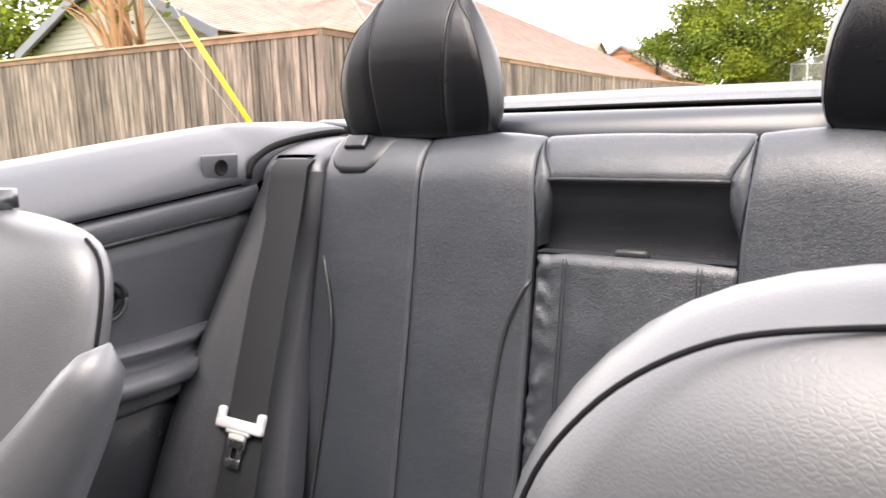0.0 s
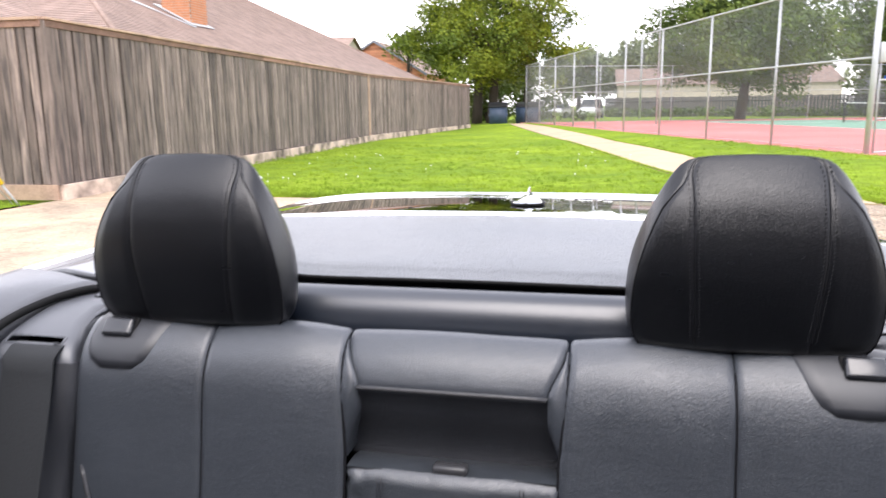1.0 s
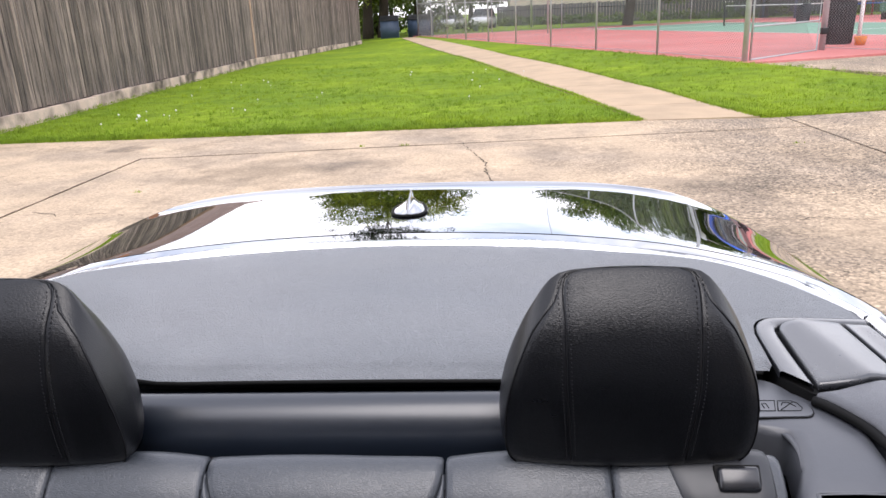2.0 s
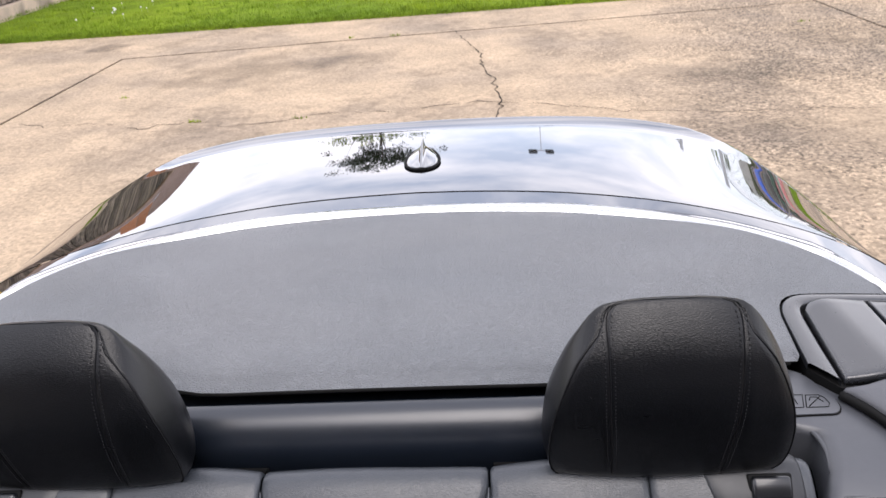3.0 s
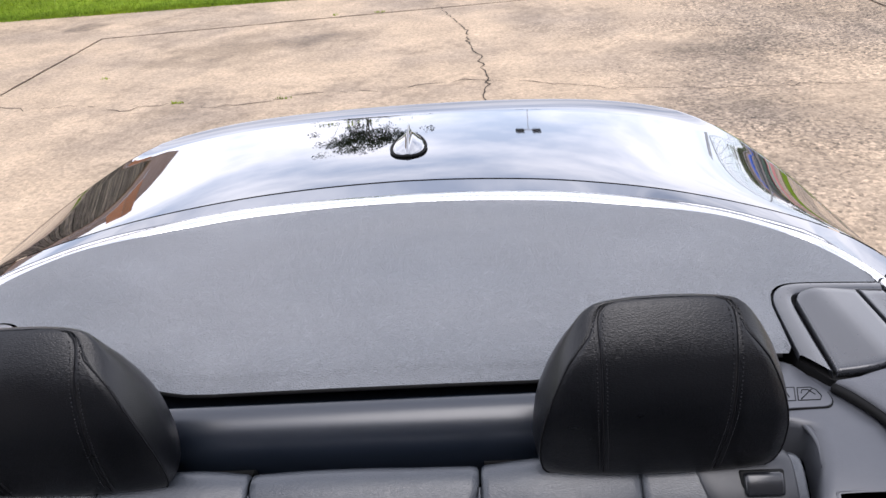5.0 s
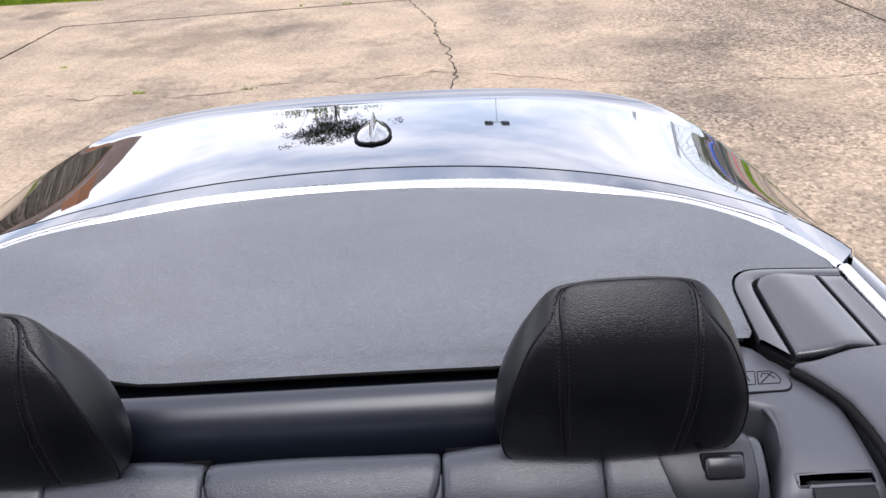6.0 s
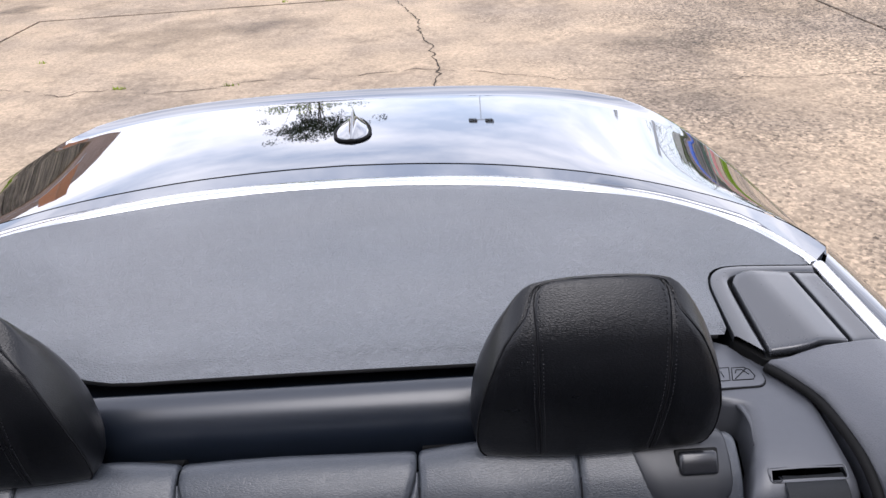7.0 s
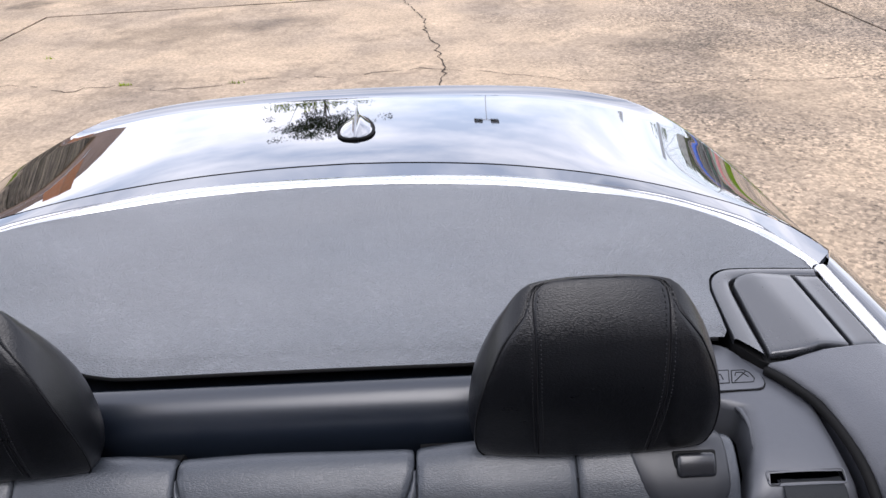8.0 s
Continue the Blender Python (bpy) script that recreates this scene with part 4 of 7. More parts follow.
# brick chimney with a lead flashing
chim = tagged(new("chimney"), "orange brick chimney rising through the shingled roof", "chimney")
CX, CY, CW, CD = -11.75, 19.25, 0.46, 0.46
part("flue_core", box((CX - CW + 0.012, CY - CD + 0.012, 2.0), (CX + CW - 0.012, CY + CD - 0.012, 5.62), 0), MORTAR, chim, smooth=False)
verts, faces = [], []
for row in range(34):
    z = 3.2 + row * 0.072
    for fx, fy in ((1, 0), (0, -1), (-1, 0), (0, 1)):
        for k in range(-2, 3):
            c = (k + (0.5 if row % 2 else 0)) * 0.215
            lo, hi = max(c - 0.1025, -CW), min(c + 0.1025, CW)
            if hi - lo < 0.03:
                continue
            if fx:
                bx0, bx1 = sorted((CX + fx * (CW - 0.02), CX + fx * CW))
                q = (bx0, CY + lo, bx1, CY + hi)
            else:
                by0, by1 = sorted((CY + fy * (CD - 0.02), CY + fy * CD))
                q = (CX + lo, by0, CX + hi, by1)
            i = len(verts)
            verts += [(q[0], q[1], z), (q[2], q[1], z), (q[2], q[3], z), (q[0], q[3], z), (q[0], q[1], z + 0.062), (q[2], q[1], z + 0.062), (q[2], q[3], z + 0.062), (q[0], q[3], z + 0.062)]
            faces += [(i, i + 1, i + 5, i + 4), (i + 1, i + 2, i + 6, i + 5), (i + 2, i + 3, i + 7, i + 6), (i + 3, i, i + 4, i + 7), (i + 4, i + 5, i + 6, i + 7)]
tagged(link("bricks", verts, faces, BRICK, chim, False, "courses of orange brick"), kind="stuff")
zr = lambda x: 3.27 + 0.52 * (-10.6 - x)
part("flashing", box((-0.70, -0.62, 0), (0.66, 0.60, 0.03), 0.005, Matrix.Translation((CX, CY, zr(CX) + 0.03)) @ Matrix.Rotation(math.atan(0.52), 4, "Y")), STEEL, chim, "pale metal flashing")
q0, q1 = Vector((-11.1, 18.7, zr(-11.1) + 0.03)), Vector((-14.5, 15.6, zr(-14.5) + 0.03))
dd = (q1 - q0).cross(Vector((0.46, 0, 0.88))).normalized() * 0.13
sheet("valley_flashing", [[q0 - dd, q0 + dd], [q1 - dd, q1 + dd]], STEEL, chim, "", 0.01)


# ================================================================ trees
def leaf_mesh(centres, per, spread, size, seed):
    rs = np.random.RandomState(seed)
    c = np.repeat(np.array(centres), per, axis=0)
    n = len(c)
    g = rs.normal(size=(n, 3))
    g /= np.linalg.norm(g, axis=1)[:, None]
    p = c + g * (rs.rand(n, 1) ** 0.5) * np.array(spread)
    a = rs.normal(size=(n, 3))
    a /= np.linalg.norm(a, axis=1)[:, None]
    b = np.cross(a, rs.normal(size=(n, 3)))
    b /= np.linalg.norm(b, axis=1)[:, None]
    s = size * (0.6 + 0.8 * rs.rand(n, 1))
    v = np.stack([p + a * s, p + b * s * 0.55, p - a * s, p - b * s * 0.55], axis=1).reshape(-1, 3)
    f = np.arange(n * 4).reshape(-1, 4)
    return v.tolist(), f.tolist()


def tree(x, y, trunk_h, crown_z, rx, rz, clumps, per, size, leaf, label, seed, trunk_r=0.28, spread=(0.7, 0.7, 0.5), bark=BARK, stems=1, hollow=0.35):
    t = tagged(new("tree"), label, "tree")
    rs = random.Random(seed)
    centres = []
    while len(centres) < clumps:
        u = Vector((rs.uniform(-1, 1), rs.uniform(-1, 1), rs.uniform(-1, 1)))
        if not hollow < u.length < 1:
            continue
        bump = 0.72 + 0.55 * noise.noise(u.normalized() * 1.9 + Vector((seed, 0, 0)))
        w = u * bump
        centres.append((x + w.x * rx, y + w.y * rx, crown_z + w.z * rz))
    base = gz(x, y) - 0.1
    for k in range(stems):
        o = Vector((rs.uniform(-0.5, 0.5), rs.uniform(-0.5, 0.5), 0)) * (1.6 if stems > 1 else 0)
        top = Vector((x, y, crown_z + rz * 0.3)) + o * 1.5
        pts = spline([Vector((x, y, base)) + o, Vector((x, y, trunk_h)) + o * 1.1 + Vector((rs.uniform(-0.2, 0.2), rs.uniform(-0.2, 0.2), 0)), top], 10)
        tube("trunk", pts, [trunk_r * lerp(1.15, 0.25, i / 9) for i in range(10)], bark, t, "", 10)
        paths = []
        for j in range(9):
            c = Vector(centres[rs.randrange(len(centres))])
            s = pts[rs.randrange(3, 8)]
            mid = s.lerp(c, 0.5) + Vector((0, 0, 0.4))
            tube("limb", spline([s, mid, c], 7), [trunk_r * lerp(0.45, 0.06, i / 6) for i in range(7)], bark, t, "", 6)
    v, f = leaf_mesh(centres, per, spread, size, seed)
    link("crown", v, f, leaf, t, False)
    return t


tree(-7.8, 51, 3.0, 6.3, 8.4, 5.2, 780, 75, 0.105, LEAF, "large spreading green oak at the end of the lawn", 3, 0.35, (1.0, 1.0, 0.7), stems=2)
tree(-5.2, 55, 4.0, 8.6, 5.2, 4.0, 45, 30, 0.11, LEAF_DARK, "taller open-crowned tree behind the oak", 8, 0.25, (0.7, 0.7, 0.5))
tree(-8.7, 58, 9.0, 15.3, 5.9, 1.7, 100, 46, 0.12, PINE, "tall pine with a flat dark crown", 12, 0.16, (0.8, 0.8, 0.5))
tree(-15.5, 60, 4.0, 6.6, 2.4, 1.8, 30, 40, 0.16, LEAF_DARK, "small dark tree between the roofs", 9, 0.2, (0.7, 0.7, 0.5))
tree(9.6, 52, 2.6, 5.8, 6.9, 5.0, 640, 80, 0.125, LEAF_DARK, "broad dark green tree beyond the court", 4, 0.35, (1.0, 1.0, 0.7))
tree(21.5, 60, 2.6, 6.2, 5.9, 4.6, 320, 70, 0.15, LEAF_DARK, "broad dark green tree beside the playground", 5, 0.32, (1.0, 1.0, 0.7))
tree(-31, 17, 2.6, 4.6, 4.0, 3.0, 110, 45, 0.14, LEAF, "light green garden tree behind the house", 6, 0.25, (0.8, 0.8, 0.6))
tree(-13.2, 8.95, 2.4, 4.2, 1.7, 1.5, 26, 9, 0.085, LEAF, "slender garden tree with tan stems and few leaves", 7, 0.10, (0.5, 0.5, 0.5), BARK_TAN, 4, 0.2)
tree(33, 66, 3.0, 6.5, 4.5, 4.0, 20, 4, 0.1, LEAF_DARK, "bare-branched tree beside the playground", 10, 0.22, (0.5, 0.5, 0.4))
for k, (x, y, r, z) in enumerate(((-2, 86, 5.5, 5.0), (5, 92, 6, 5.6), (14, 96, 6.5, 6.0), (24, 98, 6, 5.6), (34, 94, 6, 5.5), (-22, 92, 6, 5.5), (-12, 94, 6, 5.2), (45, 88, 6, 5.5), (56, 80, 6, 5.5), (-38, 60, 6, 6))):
    tree(x, y, 2.5, z, r, z * 0.66, 150, 44, 0.28, LEAF_FAR, "distant green tree with haze painted into its leaves", 20 + k, 0.3, (1.3, 1.3, 0.9))
# unseen trees added behind the camera for the paint to mirror
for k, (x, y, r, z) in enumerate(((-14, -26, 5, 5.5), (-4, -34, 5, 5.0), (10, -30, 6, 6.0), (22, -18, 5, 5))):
    tree(x, y, 2.5, z, r, z * 0.6, 60, 40, 0.28, LEAF_FAR, "unseen green tree added behind the drive", 40 + k, 0.3, (1.2, 1.2, 0.9))
# low bushes before the far fence
rs = random.Random(4)
cent = [(rs.uniform(-2, 38), 0, 0) for k in range(160)]
cent = [(x, 70.5 - (x - 1) * 0.31 + rs.uniform(-0.6, 0.4), rs.uniform(0.2, 0.7)) for x, _, _ in cent]
v, f = leaf_mesh(cent, 30, (0.7, 0.5, 0.4), 0.14, 2)
tagged(link("hedge", v, f, LEAF_DARK, None, False), "low ragged shrubs along the far fence", "shrubs", kind="stuff")
# leaf clumps added to stand for the dark below the oak's canopy
cent = [(rs.uniform(-11, -1), rs.uniform(56, 60), rs.uniform(0.3, 2.2)) for k in range(70)]
v, f = leaf_mesh(cent, 40, (0.8, 0.6, 0.5), 0.16, 5)
tagged(link("hedge", v, f, LEAF_DARK, None, False), "dark leaf clumps added for the shade under the oak", "shrubs", kind="stuff")

# ================================================================ guy wire
guy = tagged(new("guy_wire"), "steel guy wire with a yellow plastic guard", "cable")
g0, g1 = Vector((-7.36, 7.39, 0.0)), Vector((-8.07, 6.12, 2.50))
gl = lambda u: g0.lerp(g1, u)
tube("wire", [gl(-0.01), gl(1), gl(4.2)], 0.007, STEEL, guy, "", 6)
tube("guard", [gl(0.125), gl(1.0)], 0.036, YELLOW, guy, "yellow plastic guard tube", 12)
tube("anchor_rod", [gl(-0.02), gl(0.13)], 0.014, STEEL, guy, "", 8)
tube("wire", [g0 + Vector((-0.10, 0.02, 0)), g1 + Vector((-0.42, -0.05, 0.1)), g0.lerp(g1, 4.2) + Vector((-0.6, 0, 0))], 0.007, STEEL, guy, "", 6)


# ================================================================ the convertible
car = thing("convertible_car", "silver-grey open convertible with black leather seats parked on tan concrete", "car")


def cpart(name, label=""):
    """A part of the car that carries pieces of its own."""
    ob = new(name)
    ob.parent = car
    return tagged(ob, label) if label else ob


def full_curve(half, z_side, z_mid, n=28, power=1.0, bow=0.0):
    """A plan curve, given for one side from the flank to the middle of the tail, drawn round both sides, with its height."""
    pts = spline([(x, y, 0) for x, y in half], n)
    right = []
    for p in pts:
        u = 1 - abs(p.x) / half[0][0]
        rise = 1 - (1 - u) ** bow if bow else smooth01(u * 1.6) ** power
        right.append(Vector((p.x, p.y, lerp(z_side, z_mid, rise))))
    return right + [Vector((-p.x, p.y, p.z)) for p in reversed(right[:-1])]


TON_EDGE = [(0.700, 0.293), (0.690, 0.33), (0.665, 0.385), (0.637, 0.422), (0.56, 0.487), (0.485, 0.525), (0.40, 0.556), (0.30, 0.586), (0.20, 0.603), (0.10, 0.613), (0, 0.616)]
RIM_EDGE = [(0.718, 0.296), (0.708, 0.345), (0.683, 0.412), (0.652, 0.455), (0.58, 0.522), (0.50, 0.566), (0.40, 0.604), (0.30, 0.629), (0.20, 0.643), (0.10, 0.651), (0, 0.654)]
GAP_EDGE = [(0.786, 0.402), (0.752, 0.440), (0.700, 0.483), (0.60, 0.552), (0.50, 0.612), (0.41, 0.652), (0.30, 0.688), (0.20, 0.708), (0.10, 0.720), (0, 0.725)]
TAIL_EDGE = [(0.797, 0.412), (0.790, 0.52), (0.772, 0.70), (0.742, 0.87), (0.693, 1.005), (0.606, 1.108), (0.44, 1.195), (0.22, 1.238), (0, 1.248)]
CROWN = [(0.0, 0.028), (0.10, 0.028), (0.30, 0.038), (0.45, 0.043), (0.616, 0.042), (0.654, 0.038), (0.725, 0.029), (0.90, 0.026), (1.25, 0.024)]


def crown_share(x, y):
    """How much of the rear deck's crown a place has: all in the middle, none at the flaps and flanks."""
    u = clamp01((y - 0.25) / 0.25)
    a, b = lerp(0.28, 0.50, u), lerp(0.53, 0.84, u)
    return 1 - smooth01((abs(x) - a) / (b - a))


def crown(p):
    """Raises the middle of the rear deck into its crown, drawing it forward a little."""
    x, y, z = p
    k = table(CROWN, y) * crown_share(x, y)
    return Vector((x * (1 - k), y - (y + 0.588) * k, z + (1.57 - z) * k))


c_ton = full_curve(TON_EDGE, 0.990, 1.003)
c_rim = full_curve(RIM_EDGE, 0.986, 1.000)
c_gap = full_curve(GAP_EDGE, 0.953, 0.998, bow=10.0)
c_tail = full_curve(TAIL_EDGE, 0.928, 0.9745, bow=9.0)
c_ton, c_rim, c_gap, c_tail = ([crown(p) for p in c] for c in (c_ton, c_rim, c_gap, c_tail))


def between(a, b, u, drop=0.0):
    return [p.lerp(q, u) + Vector((0, 0, drop)) for p, q in zip(a, b)]


def rising(a, b, u, power):
    """Between two curves, the height falling late, so that the surface is domed."""
    return [Vector((lerp(p.x, q.x, u), lerp(p.y, q.y, u), lerp(p.z, q.z, u ** power))) for p, q in zip(a, b)]


def outset(curve, d, dz):
    """A curve pushed outwards in plan and moved in height."""
    out = []
    for i, p in enumerate(curve):
        t = curve[min(i + 1, len(curve) - 1)] - curve[max(i - 1, 0)]
        nrm = Vector((t.y, -t.x, 0)).normalized()
        if nrm.dot(Vector((p.x, p.y - 0.3, 0))) < 0:
            nrm = -nrm
        out.append(p + nrm * d + Vector((0, 0, dz)))
    return out


# bright rim round the cover
rim_rows = [between(c_ton, c_rim, 0.0, -0.010), between(c_ton, c_rim, 0.03, 0.0035), between(c_ton, c_rim, 0.3, 0.0065),
            between(c_ton, c_rim, 0.6, 0.0070), between(c_ton, c_rim, 0.9, 0.003), between(c_ton, c_rim, 0.98, -0.004), between(c_ton, c_rim, 1.0, -0.020)]
sheet("cover_rim", rim_rows, ALU, car, "bright satin aluminium rim round the cover")
# painted deck between rim and lid, a little below the rim
deck_row = lambda u: [Vector((lerp(p.x, q.x, u), lerp(p.y, q.y, u), q.z + (p.z - q.z) * (0.12 + 0.10 * (1 - u)) * (1 - u) - 0.0004)) for p, q in zip(c_rim, c_gap)]
sheet("rear_deck", [[p + Vector((0, 0, -0.01)) for p in deck_row(0.0)], deck_row(0.01), deck_row(0.15), deck_row(0.3), deck_row(0.5), deck_row(0.7), deck_row(0.85), deck_row(0.962)], PAINT, car)
sheet("lid_seal", [between(c_rim, c_gap, 0.90, -0.007), between(c_rim, c_gap, 1.0, -0.0075), [p + Vector((0, 0, -0.007)) for p in rising(c_gap, c_tail, 0.03, 2.0)]], RUBBER, car, "black gap round the lid")
# lid
lid_rows = []
lid_up = lambda rows, u: [p + Vector((0, 0, 0.0085 * clamp01((u - 0.87) / 0.13) ** 1.8 * smooth01((0.74 - abs(p.x)) / 0.14))) for p in rows]
lid_rows += [lid_up(rising(c_gap, c_tail, u, 1.3), u) for u in (0.005, 0.08, 0.18, 0.3, 0.42, 0.54, 0.66, 0.76, 0.83, 0.87, 0.89, 0.91, 0.93, 0.95, 0.965, 0.98, 0.99, 1.0)]
lid_rows += [lid_up(outset(c_tail, 0.005, -0.001), 1), lid_up(outset(c_tail, 0.010, -0.006), 1), outset(c_tail, 0.013, -0.014), outset(c_tail, 0.012, -0.030)]
trunk_lid = sheet("trunk_lid", lid_rows, PAINT, car, "domed silver-grey trunk lid that mirrors the sky")
# tail and bumper
sheet("rear_bumper", [outset(c_tail, 0.006, -0.034), outset(c_tail, 0.016, -0.04), outset(c_tail, 0.026, -0.09), outset(c_tail, 0.038, -0.2), outset(c_tail, 0.060, -0.30),
                      outset(c_tail, 0.075, -0.40), outset(c_tail, 0.072, -0.55), outset(c_tail, 0.045, -0.68), outset(c_tail, -0.02, -0.74)], PAINT, car)

# fin aerial on the lid
FIN_H = [(0.866, 0.0015), (0.880, 0.0063), (0.900, 0.0130), (0.930, 0.0233), (0.952, 0.0300), (0.966, 0.0322), (0.978, 0.0303), (0.990, 0.0192), (1.004, 0.0015)]
FIN_W = [(0.866, 0.0086), (0.870, 0.0176), (0.877, 0.0249), (0.890, 0.0323), (0.905, 0.0357), (0.922, 0.0365), (0.945, 0.0335), (0.970, 0.0258), (0.990, 0.0163), (1.004, 0.0052)]
FIN_LIFT = Vector((0, -0.010, 0.0055))
fin_ground = lambda y: 0.9915 - 0.012 * (y - 0.87)
fin_rows = []
for k in range(33):
    y = lerp(0.866, 1.004, k / 32)
    h, w = table(FIN_H, y), table(FIN_W, y)
    row = []
    for u in (-1, -0.995, -0.96, -0.85, -0.7, -0.55, -0.4, -0.27, -0.17, -0.10, -0.06, -0.03, 0, 0.03, 0.06, 0.10, 0.17, 0.27, 0.4, 0.55, 0.7, 0.85, 0.96, 0.995, 1):
        q = abs(u)
        rise = h * (0.62 * max(0.0, 1 - q) ** 1.35 + 0.38 * smooth01((0.16 - q) / 0.12)) + 0.004 * smooth01((1 - q) / 0.06)
        row.append((w * u, y, fin_ground(y) + rise - (0.006 if q == 1 else 0)))
    fin_rows.append(row)
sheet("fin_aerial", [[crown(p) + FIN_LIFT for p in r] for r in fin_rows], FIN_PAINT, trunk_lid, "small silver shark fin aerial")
ys = [lerp(0.866, 1.004, k / 24) for k in range(25)]
loop = [(table(FIN_W, y) + 0.002, y, fin_ground(y) + 0.0005) for y in ys] + [(-table(FIN_W, y) - 0.002, y, fin_ground(y) + 0.0005) for y in reversed(ys)]
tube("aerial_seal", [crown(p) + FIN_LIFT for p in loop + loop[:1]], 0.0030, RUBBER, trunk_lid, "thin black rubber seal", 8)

# flanks
def belt_line(y):
    """The height of the cabin's shoulder: a hump before the roof flaps, falling towards the doors."""
    return table([(-2.75, 0.880), (-1.5, 0.912), (-0.60, 0.946), (-0.43, 0.9600), (-0.30, 0.9765), (-0.20, 0.9880), (-0.10, 0.9985), (-0.03, 1.0020), (0.03, 1.0020), (0.10, 1.0030), (0.30, 1.0030)], y)


top = belt_line
FLANK = [(0.722, 0.975), (0.726, 0.986), (0.737, 0.988), (0.757, 0.980), (0.780, 0.964), (0.797, 0.945), (0.812, 0.915), (0.830, 0.86), (0.843, 0.78),
         (0.848, 0.66), (0.846, 0.52), (0.836, 0.38), (0.820, 0.27), (0.79, 0.21)]
for sx in (1, -1):
    rows = []
    for k in range(25):
        y = lerp(-2.75, 0.3, k / 24)
        row = []
        for x, z in FLANK:
            yy = y
            if k == 24:
                yy = 0.293 + 0.12 * clamp01((x - 0.722) / 0.075)
            taper = 1 - 0.10 * smooth01((-2.2 - y) / 0.7)
            row.append((sx * x * taper, yy, z + (belt_line(yy) - 1.003) * smooth01((z - 0.5) / 0.4)))
        rows.append(row)
    sheet("body_flank", rows, PAINT, car)
    # bright belt moulding beside the opening
    sheet("belt_moulding", [[(sx * (0.701 + q), y, belt_line(y) - 0.0115 + h) for q, h in ((0, -0.008), (0.001, 0.0), (0.006, 0.004), (0.013, 0.0045), (0.019, 0.001), (0.021, -0.008))]
                            for y in (lerp(-1.55, 0.2925, k / 20) for k in range(21))], ALU, car, "bright satin aluminium belt moulding")
    # tail lamps
    rows = []
    for dz, d in ((-0.10, 0.030), (-0.11, 0.036), (-0.17, 0.043), (-0.18, 0.038)):
        c = outset(c_tail, d, dz)
        rows.append((c[9:20] if sx > 0 else c[-20:-9]))
    sheet("tail_lamp", rows, TAIL, car, "red tail lamp", 0.004, (0, -1, 0))

# hood, dash and windscreen ahead of the seats
hood = []
for k in range(13):
    u = k / 12
    y = lerp(-1.62, -3.02, u)
    w = 0.74 - 0.12 * smooth01((u - 0.5) / 0.5)
    hood.append([(w * a, y - 0.10 * u * (1 - a * a), 0.93 - 0.10 * u - 0.14 * u ** 4 + 0.03 * (1 - a * a)) for a in (lerp(-1, 1, j / 12) for j in range(13))])
sheet("hood", hood, PAINT, car, thick=0.01)
front = []
for z, d in ((0.72, 0.0), (0.66, 0.06), (0.5, 0.10), (0.34, 0.09), (0.2, 0.0)):
    front.append([(0.74 * math.sin(a) * (1 + d * 0.3), -2.74 - (0.40 + d) * math.cos(a), z) for a in (lerp(-1.5, 1.5, j / 24) for j in range(25))])
sheet("front_bumper", front, PAINT, car)
dash = [[(x, y, z) for x in (-0.68, -0.4, 0, 0.4, 0.68)] for y, z in ((-1.30, 0.55), (-1.28, 0.70), (-1.30, 0.82), (-1.38, 0.88), (-1.62, 0.91))]
sheet("dashboard", dash, PLASTIC, car, thick=0.02)
for sx in (1, -1):
    tube("windscreen_pillar", spline([(sx * 0.69, -1.66, 0.92), (sx * 0.62, -1.35, 1.16), (sx * 0.56, -1.12, 1.335)], 8), 0.025, PAINT, car)
tube("windscreen_header", spline([(-0.56, -1.12, 1.335), (0, -1.17, 1.36), (0.56, -1.12, 1.335)], 9), 0.025, PAINT, car)
glass = bpy.data.materials.new("clear_glass")
glass.use_nodes = True
glass.node_tree.nodes["Principled BSDF"].inputs["Transmission Weight"].default_value = 1.0
glass.node_tree.nodes["Principled BSDF"].inputs["Roughness"].default_value = 0.0
glass.node_tree.nodes["Principled BSDF"].inputs["IOR"].default_value = 1.45
wsc = sheet("windscreen", [[(lerp(-0.67, 0.67, j / 6) * lerp(1, 0.82, k / 4), lerp(-1.655, -1.13, k / 4) - 0.05 * (1 - (j / 3 - 1) ** 2), lerp(0.93, 1.33, k / 4)) for j in range(7)] for k in range(5)],
            glass, car, thick=0.005)
wsc.visible_shadow = False
part("floor_pan", box((-0.78, -2.7, 0.18), (0.78, 0.35, 0.24), 0.01), CARPET, car)
part("trunk_floor", box((-0.72, 0.18, 0.24), (0.72, 1.15, 0.86), 0.03), RUBBER, car)

